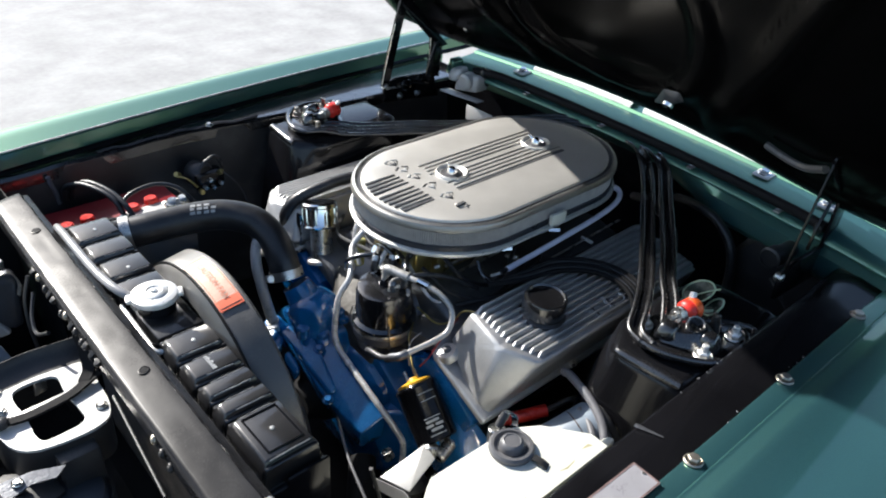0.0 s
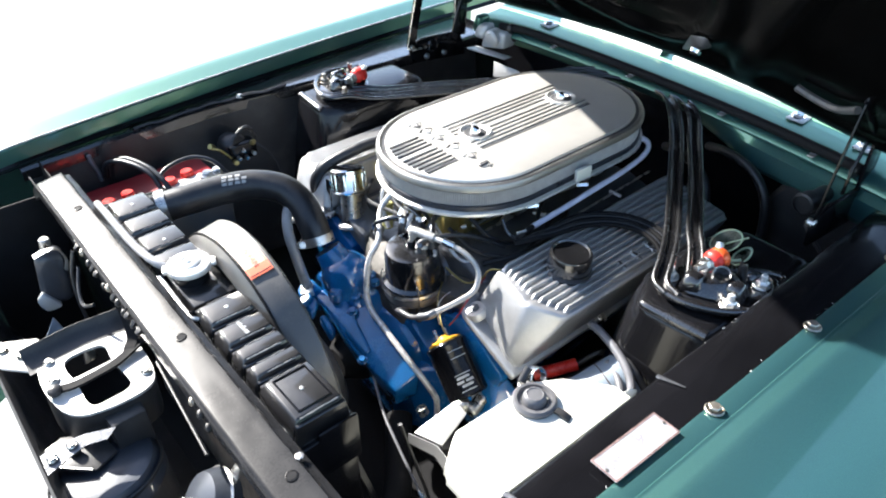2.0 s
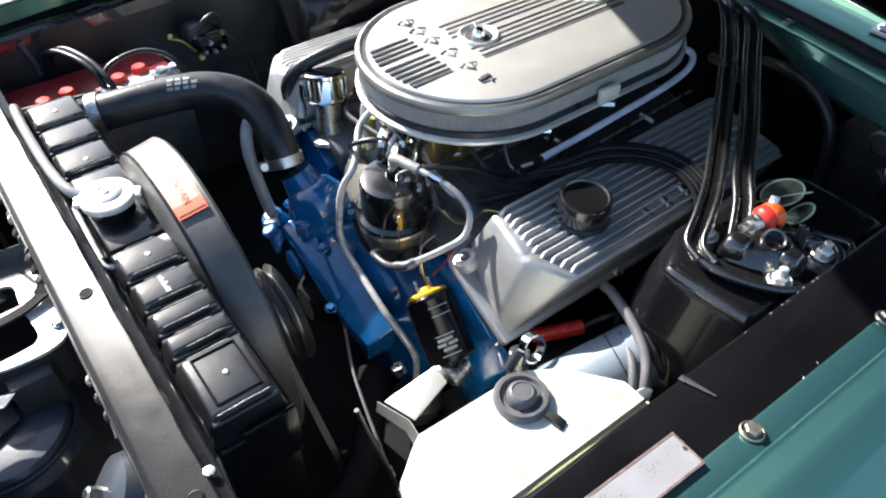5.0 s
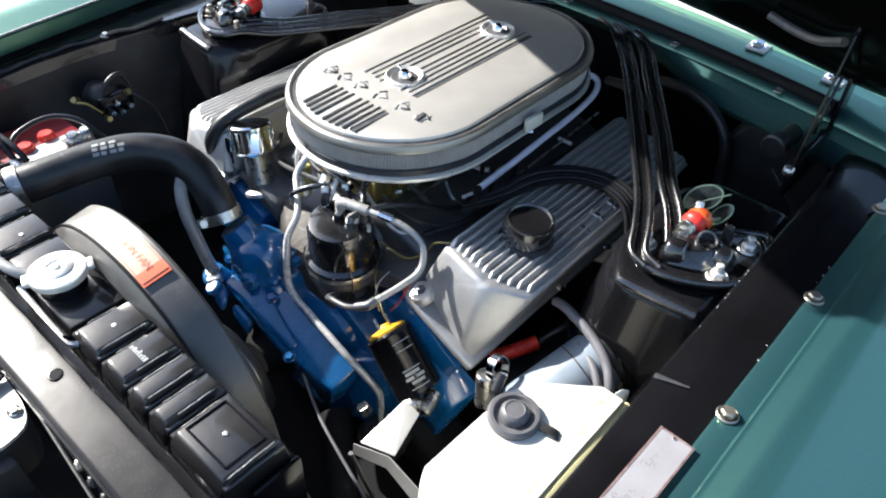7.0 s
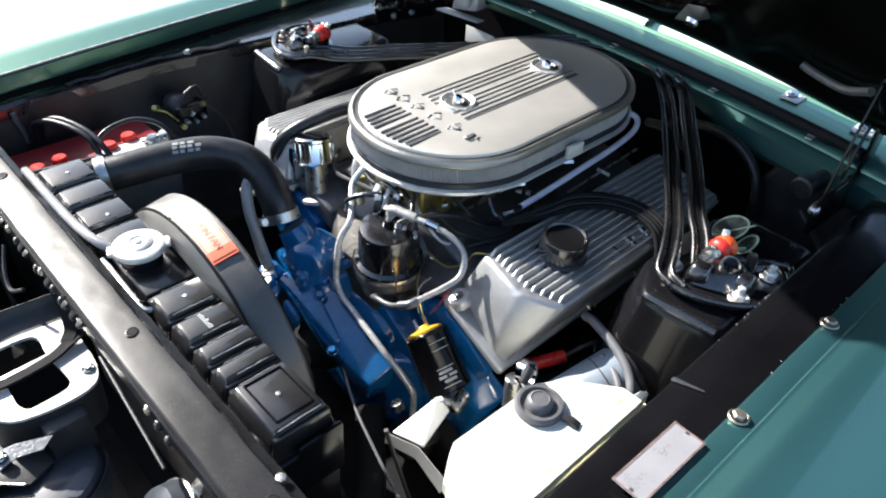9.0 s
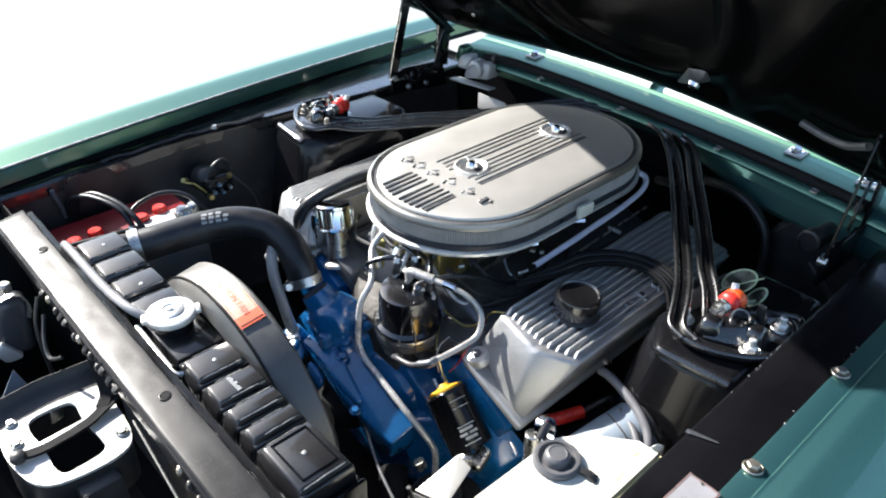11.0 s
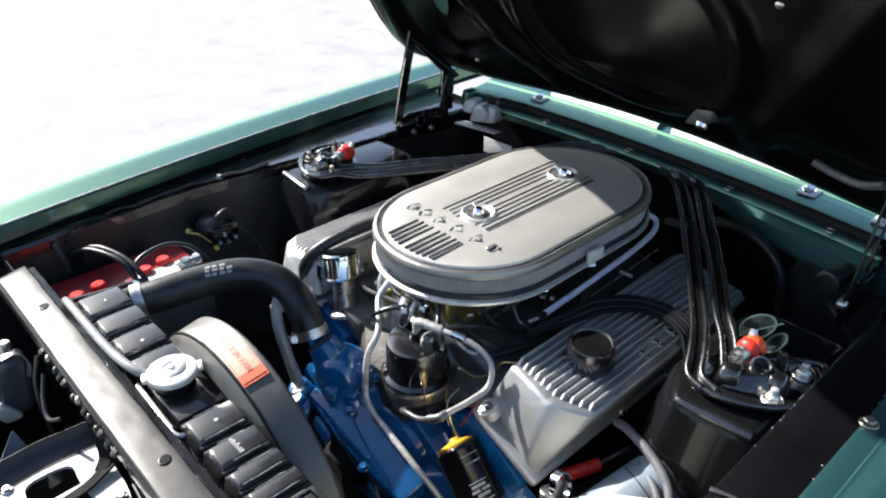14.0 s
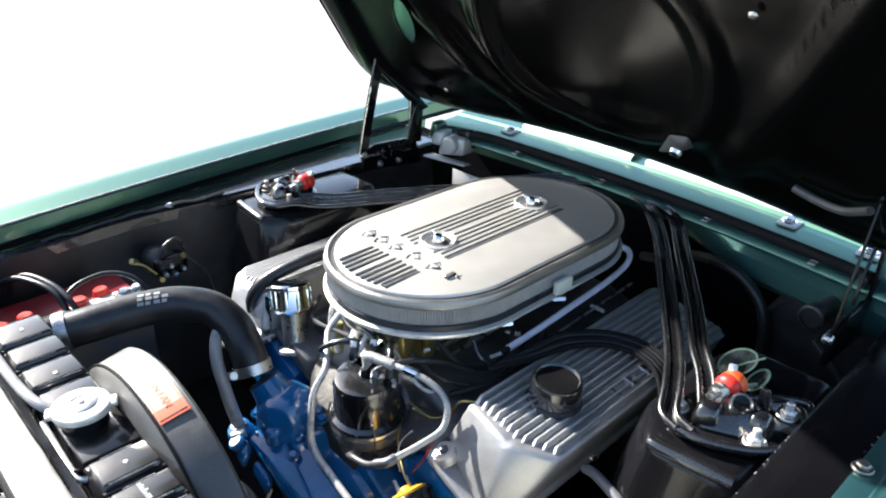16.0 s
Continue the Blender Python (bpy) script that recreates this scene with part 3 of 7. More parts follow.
# ---- radiator support ----
support = thing("radiator_support", (-0.08, -0.03, 0.5), "gloss black radiator support rail with light scuffs", "radiator support")
rows = []
for i in range(107):
    y = -0.56 + 1.06 * i / 106
    w = 0.0006 * noise.noise(Vector((y * 10, 2, 0))) + 0.0006 * noise.noise(Vector((y * 27, 5, 0))) + 0.0005 * noise.noise(Vector((y * 60, 7, 0)))
    z = 0.905 - (0.03 * max(0, (y - 0.44) / 0.05) if y > 0.44 else 0)
    e = 0.0012 * noise.noise(Vector((y * 22, 8, 0)))
    rows.append([(-0.0525, y, z - 0.030), (-0.053, y, z - 0.0075), (-0.0545, y, z - 0.006), (-0.0615 + e, y, z - 0.0052), (-0.0635 + e, y, z - 0.0035), (-0.0645 + e, y, z - 0.0004), (-0.0662 + e, y, z + 0.0008),
                 (-0.0685 + e, y, z + 0.0006), (-0.076 + w, y, z - 0.0006 + 0.6 * w), (-0.085 + 2 * w, y, z - 0.0020 + w), (-0.096, y, z - 0.0037 - 0.6 * w), (-0.105, y, z - 0.0052), (-0.1085, y, z - 0.0060), (-0.1115 + e, y, z - 0.0085), (-0.1125, y, z - 0.012), (-0.1130, y, z - 0.03), (-0.104, y, z - 0.031)])
part("rail", skin(rows, 0.0018), RAIL, support)
for y in (-0.115, -0.40, 0.30):
    part("hole", lathe([(0.0058, 0.0), (0.0056, 0.0004), (0, 0.0004)], pose(-0.081, y, 0.9046, 0, -7), 16), FLATBLACK, support, "dark bolt hole")
    part("hole_lip", lathe([(0.0058, 0.0), (0.0062, 0.0009), (0.0072, 0.0008), (0.0076, 0.0)], pose(-0.081, y, 0.9044, 0, -7), 16), RAIL, support)
for k, y in enumerate((0.19, 0.165, 0.10, 0.075, 0.04, 0.02, -0.215, -0.235, -0.255)):
    bolt((-0.1135, y, 0.888 - 0.006 * (k % 3)), support, 0.0042, (-1, 0, 0.2), (BOLT, SATIN, SATIN)[k % 3])
for k, y in enumerate((0.215, 0.142, 0.125, 0.052, -0.002, -0.025, -0.045)):
    part("weld_nut", hull([(-0.1125, y - 0.006, 0.890), (-0.1125, y + 0.006, 0.892), (-0.1125, y, 0.879), (-0.121, y - 0.004, 0.886 - 0.003 * (k % 2)), (-0.120, y + 0.004, 0.885), (-0.116, y, 0.876)], 0.0015, 2), (SATIN, RAIL)[k % 2], support)
part("lower_rod", rod((-0.101, -0.02, 0.80), (-0.118, -0.225, 0.80), 0.0024, 8), SATIN, support)
for y0 in (-0.55, 0.0):
    part("rolled_edge", sweep([(-0.1118, y0 + 0.03 * k, 0.8958 + 0.0008 * math.sin(k * 2.1)) for k in range(17)], 0.0016, 6, 2), RAIL, support)
part("scuff_bolt", lathe([(0.0055, 0), (0.0055, 0.0018), (0.003, 0.0022), (0, 0.0022)], pose(-0.062, -0.385, 0.9055), 6), STEEL, support)
part("front_panel", skin([[(-0.075, y, z) for z in (0.87, 0.62, 0.42)] for y in (-0.6, -0.39)], 0.002), SATIN, support)
part("front_panel", skin([[(-0.075, y, z) for z in (0.87, 0.62, 0.42)] for y in (0.32, 0.6)], 0.002), FLATBLACK, support)


# ---- radiator ----
rad = thing("radiator", (0.0, -0.03, 0.45), "black painted brass radiator with a ribbed top tank", "radiator")
part("core", box(-0.040, 0.022, -0.335, 0.285, 0.46, 0.86, 0.002), BLACK, rad)
corrugation = [(-0.335 + 0.62 * k / 200, -0.0405 - 0.003 * (k % 2)) for k in range(201)]
part("core_face", skin([[(x, y, 0.46), (x, y, 0.862)] for y, x in corrugation]), CORE, rad, "grey finned core face", smooth=0)
for k in range(2):
    part("side_channel", box(-0.046, 0.03, (-0.35, 0.283)[k], (-0.335, 0.298)[k], 0.45, 0.862, 0.003), BLACK, rad)
part("tank", hull([(-0.046, -0.345, 0.85), (0.03, -0.345, 0.85), (-0.046, 0.295, 0.85), (0.03, 0.295, 0.85),
                   (-0.036, -0.335, 0.889), (0.022, -0.335, 0.889), (-0.036, 0.285, 0.889), (0.022, 0.285, 0.889)], 0.006, 3), TANK, rad)
ribs = [(0.228, 0.288), (0.168, 0.217), (0.104, 0.156), (0.045, 0.092), (-0.118, -0.068), (-0.170, -0.128), (-0.209, -0.179), (-0.246, -0.218), (-0.338, -0.255)]
for y0, y1 in ribs:
    a = 0.004
    part("rib", hull([(-0.048, y0 + a * 0.3, 0.853), (0.032, y0 + a * 0.3, 0.853), (-0.048, y1 - a * 0.3, 0.853), (0.032, y1 - a * 0.3, 0.853),
                      (-0.045, y0, 0.888), (0.029, y0, 0.888), (-0.045, y1, 0.888), (0.029, y1, 0.888),
                      (-0.0365, y0 + a, 0.902), (0.0235, y0 + a, 0.902), (-0.0365, y1 - a, 0.902), (0.0235, y1 - a, 0.902)], 0.0022, 2), TANK, rad)
    part("rib_step", hull([(x, y, z) for x, y, z in ((-0.049, y0 - 0.0035, 0.854), (0.033, y0 - 0.0035, 0.854), (-0.049, y1 + 0.0035, 0.854), (0.033, y1 + 0.0035, 0.854),
                                                     (-0.041, y0 - 0.0030, 0.8955), (0.027, y0 - 0.0030, 0.8955), (-0.041, y1 + 0.0030, 0.8955), (0.027, y1 + 0.0030, 0.8955))], 0.0014, 1), TANK, rad)
wr = random.Random(21)
for y0, y1 in ribs:
    for y, out in ((y0 + 0.0042, -1), (y1 - 0.0042, 1)):
        xa = -0.034 + 0.012 * wr.random()
        xb = 0.021 - 0.014 * wr.random()
        part("pale_edge", sweep([(xa + (xb - xa) * i / 6, y + 0.0004 * wr.uniform(-1, 1) + out * 0.0012, 0.9008) for i in range(7)], 0.0009, 5, 1), EDGEGREY, rad, "thin grey line along the rib edge")
    part("pale_edge", sweep([(-0.0352, y0 + 0.006, 0.9008), (-0.0356, (y0 + y1) / 2, 0.9006), (-0.0352, y1 - 0.006, 0.9008)], 0.0009, 5, 2), EDGEGREY, rad, "thin grey line along the rib edge")
part("cap_pad", hull([(x, y, z) for y in (-0.060, 0.037) for x, z in ((-0.049, 0.854), (0.033, 0.854), (-0.039, 0.897), (0.025, 0.897))], 0.0025, 2), TANK, rad, "flat raised pad under the cap")
part("stamped_frame", sweep([(-0.028, -0.326, 0.9025), (0.016, -0.326, 0.9025), (0.016, -0.264, 0.9025), (-0.028, -0.264, 0.9025), (-0.028, -0.326, 0.9025)], 0.0016, 6, smooth=False), BLACK, rad)
for y in (-0.095, 0.12, 0.255, -0.295):
    part("rivet", lathe([(0.003, 0), (0.0025, 0.0012), (0, 0.0016)], pose(-0.006, y, 0.9022), 10), STEEL, rad)
for k, w in enumerate((0.004, 0.004, 0.003, 0.005, 0.003, 0.004, 0.003)):
    part("stamping", box(-0.012, -0.012 + w * 1.4, -0.163 + k * 0.0042, -0.160 + k * 0.0042, 0.9022, 0.9028, 0), PRINT, rad, "stamped maker's mark")
part("bead", sweep([(-0.05, -0.345, 0.86), (-0.05, 0.293, 0.86)], 0.0035, 8, 2), PLASTIC, rad, "soldered seam")
part("bead", sweep([(0.034, -0.345, 0.86), (0.034, 0.293, 0.86)], 0.0035, 8, 2), BLACK, rad)
part("neck", rod((-0.012, 0.006, 0.885), (-0.012, 0.006, 0.915), 0.026, 24), BLACK, rad)
part("bracket", hull([(-0.052, -0.06, 0.885), (-0.04, -0.06, 0.885), (-0.052, -0.075, 0.885), (-0.04, -0.075, 0.885), (-0.052, -0.06, 0.895), (-0.044, -0.075, 0.905)], 0.002), BLACK, rad)
part("end_bracket", box(-0.02, 0.035, -0.352, -0.346, 0.80, 0.875, 0.002), BLACK, rad)

m = pose(-0.012, 0.006, 0.914)
cap = part("radiator_cap", lathe([(0.026, 0.0), (0.0315, 0.001), (0.0325, 0.006), (0.031, 0.0095), (0.026, 0.011), (0.019, 0.011), (0.017, 0.013), (0.011, 0.014), (0.010, 0.0125), (0, 0.0125)], m, 32), CAPZINC, rad, "bright zinc pressed cap with two ears")
for a in (70, 250):
    part("ear", box(-0.009, 0.009, 0.028, 0.038, 0.001, 0.008, 0.0025, 2, m=m @ pose(0, 0, 0, 0, 0, a)), CAPZINC, cap)
part("rivet", lathe([(0.005, 0), (0.004, 0.002), (0, 0.0025)], m @ Matrix.Translation((0, 0, 0.013)), 12), STEEL, cap)
for a in range(3):
    part("stamping", box(-0.001, 0.001, 0.013, 0.020, 0.0117, 0.0122, 0, m=m @ pose(0, 0, 0, 0, 0, 30 + a * 120)), PRINT, cap)

overflow = thing("overflow_hose", (-0.05, 0.1, 0.9), "slim grey rubber overflow hose beside the radiator cap", "hose")
part("tube", sweep([(-0.03, 0.03, 0.905), (-0.046, 0.06, 0.913), (-0.052, 0.12, 0.912), (-0.053, 0.20, 0.912), (-0.052, 0.26, 0.909), (-0.049, 0.305, 0.897), (-0.043, 0.325, 0.86), (-0.04, 0.33, 0.80)], 0.0062, 12), PALEHOSE, overflow)
part("rod", sweep([(-0.0475, 0.045, 0.892), (-0.049, 0.0, 0.892), (-0.0505, -0.060, 0.892), (-0.049, -0.074, 0.891), (-0.040, -0.080, 0.889), (-0.034, -0.078, 0.886)], 0.0035, 8), SILVER, overflow, "bent bright steel rod")

# ---- fan shroud with its warning sticker ----
CY, CZ, SR = -0.014, 0.720, 0.220
shroud = thing("fan_shroud", (0.055, CY, 0.47), "satin black fan shroud ring behind the radiator", "fan shroud")
rows = []
for i in range(65):
    a = radians(-40 + 260 * i / 64)
    c, s = math.cos(a), math.sin(a)
    rows.append([(x, CY + r * c, CZ + r * s) for x, r in ((0.026, SR - 0.033), (0.0225, SR - 0.030), (0.0240, SR - 0.0265), (0.0330, SR - 0.0062), (0.0355, SR - 0.0040), (0.055, SR - 0.0005), (0.078, SR + 0.003), (0.082, SR), (0.082, SR - 0.010))])
part("ring", skin(rows, 0.003), PLASTIC, shroud)
part("flange", skin([[(0.037, CY + r * math.cos(radians(-40 + 260 * i / 64)), CZ + r * math.sin(radians(-40 + 260 * i / 64))) for r in (SR - 0.035, SR - 0.002)] for i in range(65)], 0.003), FLATBLACK, shroud)
part("lower_arm", sweep([(0.05, 0.155, 0.58), (0.06, 0.02, 0.49), (0.05, -0.18, 0.58)], 0.02, 8), FLATBLACK, shroud)


def on_ring(bm_flat):
    """Bends a flat sticker (u along the arc, v across) on to the shroud's crown."""
    for v in bm_flat.verts:
        a = radians(90) + v.co.x / SR
        r = SR + 0.0022 + 0.18 * v.co.y + v.co.z
        v.co = Vector((0.055 + v.co.y, CY + r * math.cos(a), CZ + r * math.sin(a)))
    return bm_flat


def flat_patch(u0, u1, v0, v1, z, n=16):
    return skin([[(u0 + (u1 - u0) * i / n, v, z) for v in (v0, v1)] for i in range(n + 1)])


sticker = thing("warning_sticker", (0.055, CY, CZ + SR), "orange-red fan warning sticker curved over the shroud", "sticker")
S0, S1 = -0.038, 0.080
# Glare over the orange sheet is painted in as paler colour.
part("sheet", on_ring(flat_patch(S0, 0.062, -0.0175, 0.0175, 0)), GLARESHEET, sticker, "part of the sheet paled for glare")
part("orange_end", on_ring(flat_patch(0.062, S1, -0.0175, 0.0175, 0)), ORANGE, sticker, "orange end outside the glare")
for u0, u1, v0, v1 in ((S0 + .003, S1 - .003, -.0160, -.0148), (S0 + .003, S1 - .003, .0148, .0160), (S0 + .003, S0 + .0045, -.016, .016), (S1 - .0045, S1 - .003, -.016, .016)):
    part("border", on_ring(flat_patch(u0, u1, v0, v1, 0.0004)), INK if u0 > 0.05 else GLAREINK, sticker)


def lettering(text, size):
    cu = bpy.data.curves.new("lettering", "FONT")
    cu.body, cu.size, cu.align_x, cu.align_y, cu.resolution_u = text, size, "CENTER", "CENTER", 2
    tmp = bpy.data.objects.new("lettering", cu)
    scene.collection.objects.link(tmp)
    me = tmp.to_mesh()
    bm = bmesh.new()
    bm.from_mesh(me)
    tmp.to_mesh_clear()
    bpy.data.objects.remove(tmp)
    bmesh.ops.remove_doubles(bm, verts=bm.verts, dist=1e-5)
    return bm


txt = lettering("CAUTION FAN", 0.0128)
for v in txt.verts:
    v.co = Vector((0.023 + v.co.x * 0.98, v.co.y, 0.0005))
dark_txt = txt.copy()
bmesh.ops.delete(txt, geom=[f for f in txt.faces if f.calc_center_median().x > 0.062], context="FACES")
bmesh.ops.delete(dark_txt, geom=[f for f in dark_txt.faces if f.calc_center_median().x <= 0.062], context="FACES")
part("lettering", on_ring(txt), GLAREINK, sticker, "capitals paled for glare", smooth=0)
part("lettering", on_ring(dark_txt), INK, sticker, "black capitals", smooth=0)

# ---- engine ----
engine = thing("engine_block", (0.55, 0.0, 0.42), "blue-painted V8 engine block with front cover and water pump", "engine")
part("block", hull([(0.30, -0.17, 0.42), (0.30, 0.17, 0.42), (0.86, -0.17, 0.42), (0.86, 0.17, 0.42), (0.30, -0.10, 0.70), (0.30, 0.10, 0.70), (0.86, -0.10, 0.70),
                    (0.86, 0.10, 0.70), (0.30, -0.25, 0.60), (0.86, -0.25, 0.60), (0.30, 0.25, 0.60), (0.86, 0.25, 0.60)], 0.012), BLUE, engine)
for s in (-1, 1):
    part("cylinder_head", hull([(0.335, s * 0.13, 0.72), (0.335, s * 0.20, 0.755), (0.335, s * 0.30, 0.69), (0.335, s * 0.27, 0.62), (0.335, s * 0.2, 0.58),
                                (0.87, s * 0.13, 0.72), (0.87, s * 0.20, 0.755), (0.87, s * 0.285, 0.68), (0.87, s * 0.26, 0.62), (0.87, s * 0.2, 0.58)], 0.006), BLUE, engine)
part("timing_cover", hull([(0.258, -0.11, 0.47), (0.258, 0.10, 0.47), (0.258, -0.08, 0.64), (0.258, 0.09, 0.66), (0.305, -0.16, 0.45), (0.305, 0.14, 0.45), (0.305, -0.14, 0.69), (0.305, 0.13, 0.71)], 0.014, 3), BLUE, engine)
# water pump: long ridged arm from the thermostat housing down to the driver's side
# Flat black on the hub stands in for the shade over it.
part("pump_hub", lathe([(0, 0), (0.028, 0), (0.034, 0.006), (0.05, 0.03), (0.056, 0.05), (0, 0.05)], axis((0.195, -0.01, 0.60), (0.26, -0.01, 0.60)), 28), FLATBLACK, engine, "pump hub coloured black for the shade on it")
part("pump_arm", hull([(0.214, 0.070, 0.700), (0.264, 0.062, 0.712), (0.268, -0.028, 0.700), (0.266, -0.172, 0.655), (0.216, -0.166, 0.634), (0.204, -0.06, 0.662),
                       (0.222, 0.06, 0.65), (0.262, 0.05, 0.65), (0.262, -0.165, 0.595), (0.220, -0.156, 0.59), (0.214, -0.05, 0.62)], 0.013, 4), BLUE, engine, "broad smooth pump casting")
part("pump_ridge", hull([(0.206, 0.066, 0.706), (0.232, 0.064, 0.718), (0.246, 0.010, 0.712), (0.206, 0.010, 0.697), (0.210, -0.085, 0.664), (0.226, -0.090, 0.668), (0.212, 0.05, 0.67), (0.214, -0.06, 0.64)], 0.008, 4), BLUE, engine)
part("pump_ear", hull([(0.186, 0.068, 0.698), (0.210, 0.074, 0.704), (0.184, 0.042, 0.690), (0.206, 0.045, 0.70), (0.188, 0.066, 0.672), (0.205, 0.066, 0.67), (0.188, 0.045, 0.665)], 0.005, 3), BLUE, engine)
part("pump_ear", hull([(0.192, 0.034, 0.682), (0.208, 0.036, 0.688), (0.196, 0.004, 0.655), (0.212, 0.0, 0.662), (0.194, 0.032, 0.650), (0.198, 0.004, 0.630), (0.208, 0.02, 0.64)], 0.005, 3), BLUE, engine)
for p, q in (((0.262, 0.008, 0.702), (0.256, 0.006, 0.722)), ((0.196, 0.068, 0.696), (0.190, 0.070, 0.708))):
    part("pump_lug", rod(p, q, 0.0125, 16, 0.003), BLUE, engine)
part("pump_inlet", rod((0.235, 0.09, 0.66), (0.205, 0.088, 0.712), 0.019, 18, 0.003), BLUE, engine)
tr = random.Random(7)
part("thermostat_housing", hull([(0.268 + r * math.cos(a) + 0.003 * tr.random(), 0.045 + r * math.sin(a) + 0.003 * tr.random(), z + 0.004 * tr.random()) for r, z, n_ in ((0.048, 0.700, 9), (0.049, 0.742, 8), (0.038, 0.764, 7), (0.020, 0.772, 5))
                                 for a in [2 * math.pi * i / n_ + z * 9 for i in range(n_)]], 0.006, 3), BLUE, engine, "lumpy cast thermostat housing")
for ax_, ay_ in ((0.228, 0.020), (0.305, 0.022), (0.290, 0.095)):
    part("housing_lug", rod((ax_, ay_, 0.712), (ax_ - 0.001, ay_, 0.738), 0.012, 10, 0.004), BLUE, engine)
part("housing_neck", lathe([(0.032, -0.02), (0.030, 0.01), (0.026, 0.03), (0, 0.03)], axis((0.262, 0.066, 0.755), (0.25, 0.096, 0.80)), 22), BLUE, engine)
part("housing_flange", hull([(0.232, 0.07, 0.713), (0.31, 0.06, 0.713), (0.27, 0.118, 0.715), (0.27, 0.012, 0.713), (0.232, 0.07, 0.726), (0.31, 0.06, 0.726), (0.27, 0.118, 0.728), (0.27, 0.012, 0.726),
                             (0.30, 0.03, 0.727), (0.30, 0.095, 0.727)], 0.004), BLUE, engine)
for p in ((0.30, 0.0, 0.729), (0.235, 0.075, 0.731), (0.20, -0.095, 0.668), (0.24, -0.01, 0.70), (0.305, 0.06, 0.728)):
    bolt(p, engine, 0.007, (-0.2, -0.2, 1), BLUE)
part("pump_neck", hull([(0.24, -0.02, 0.655), (0.30, -0.04, 0.66), (0.25, 0.09, 0.66), (0.31, 0.09, 0.66), (0.245, 0.0, 0.716), (0.305, -0.01, 0.716), (0.25, 0.10, 0.716), (0.31, 0.10, 0.716)], 0.008), BLUE, engine)
part("fuel_pump_pad", hull([(0.25, -0.19, 0.53), (0.33, -0.22, 0.53), (0.25, -0.13, 0.62), (0.34, -0.2, 0.65), (0.33, -0.14, 0.53), (0.34, -0.12, 0.64)], 0.008), BLUE, engine)
part("front_side", hull([(0.31, -0.17, 0.60), (0.31, -0.23, 0.66), (0.31, -0.31, 0.63), (0.31, -0.28, 0.52), (0.36, -0.17, 0.60), (0.36, -0.23, 0.70), (0.36, -0.33, 0.65), (0.36, -0.28, 0.52)], 0.006), BLUE, engine)

# pulleys and belt in front
pulley = thing("fan_pulley", (0.13, -0.01, 0.61), "black steel fan pulley stack behind the shroud", "pulley")
pm = axis((0.125, -0.01, 0.605), (0.2, -0.01, 0.605))
for k in range(2):
    o = k * 0.022
    part("sheave", lathe([(0, o), (0.06, o), (0.080, o + 0.001), (0.082, o + 0.003), (0.070, o + 0.0095), (0.070, o + 0.0115), (0.082, o + 0.018), (0.080, o + 0.02), (0, o + 0.02)], pm, 40), RIMALU, pulley)
part("hub", lathe([(0, -0.03), (0.018, -0.03), (0.02, -0.026), (0.03, 0.0)], pm, 20), STEEL, pulley)
belt = thing("fan_belt", (0.13, -0.05, 0.5), "black rubber fan belt running down to the crank", "belt")
part("strap", sweep([(0.117, 0.05, 0.64), (0.117, 0.0, 0.676), (0.117, -0.055, 0.655), (0.117, -0.13, 0.585), (0.117, -0.22, 0.505), (0.117, -0.27, 0.44)], 0, section=[(0.005, 0.004), (-0.005, 0.004), (-0.004, -0.004), (0.004, -0.004)]), RUBBER, belt)
part("strap", sweep([(0.139, 0.05, 0.64), (0.139, 0.0, 0.675), (0.139, -0.055, 0.65), (0.139, -0.09, 0.57), (0.139, -0.10, 0.46)], 0, section=[(0.005, 0.004), (-0.005, 0.004), (-0.004, -0.004), (0.004, -0.004)]), RUBBER, belt)

# intake manifold and carburettors
intake = thing("intake_manifold", (0.6, 0.0, 0.70), "dull cast aluminium intake manifold between the heads", "intake manifold")
part("plenum", hull([(0.36, -0.12, 0.72), (0.36, 0.12, 0.72), (0.88, -0.12, 0.72), (0.88, 0.12, 0.72), (0.40, -0.075, 0.79), (0.40, 0.075, 0.79), (0.86, -0.075, 0.79), (0.86, 0.075, 0.79)], 0.012, 3), DULLALU, intake)
for s in (-1, 1):
    part("side_flange", hull([(0.345, s * 0.10, 0.715), (0.345, s * 0.205, 0.765), (0.345, s * 0.19, 0.782), (0.345, s * 0.10, 0.76), (0.88, s * 0.10, 0.715), (0.88, s * 0.205, 0.765), (0.88, s * 0.19, 0.782), (0.88, s * 0.10, 0.76)], 0.006), DULLALU, intake)
    part("runner_casting", hull([(x, s * y, z) for x in (0.40, 0.87) for y, z in ((0.05, 0.80), (0.12, 0.802), (0.165, 0.79), (0.195, 0.765), (0.16, 0.74), (0.05, 0.74))], 0.016, 4), DULLALU, intake, "smooth cast runner cover")
part("front_bridge", hull([(0.295, -0.09, 0.68), (0.295, 0.03, 0.68), (0.37, -0.13, 0.70), (0.37, 0.14, 0.70), (0.30, -0.06, 0.715), (0.30, 0.03, 0.715), (0.37, -0.11, 0.765), (0.37, 0.12, 0.765)], 0.008), RAWCAST, intake)


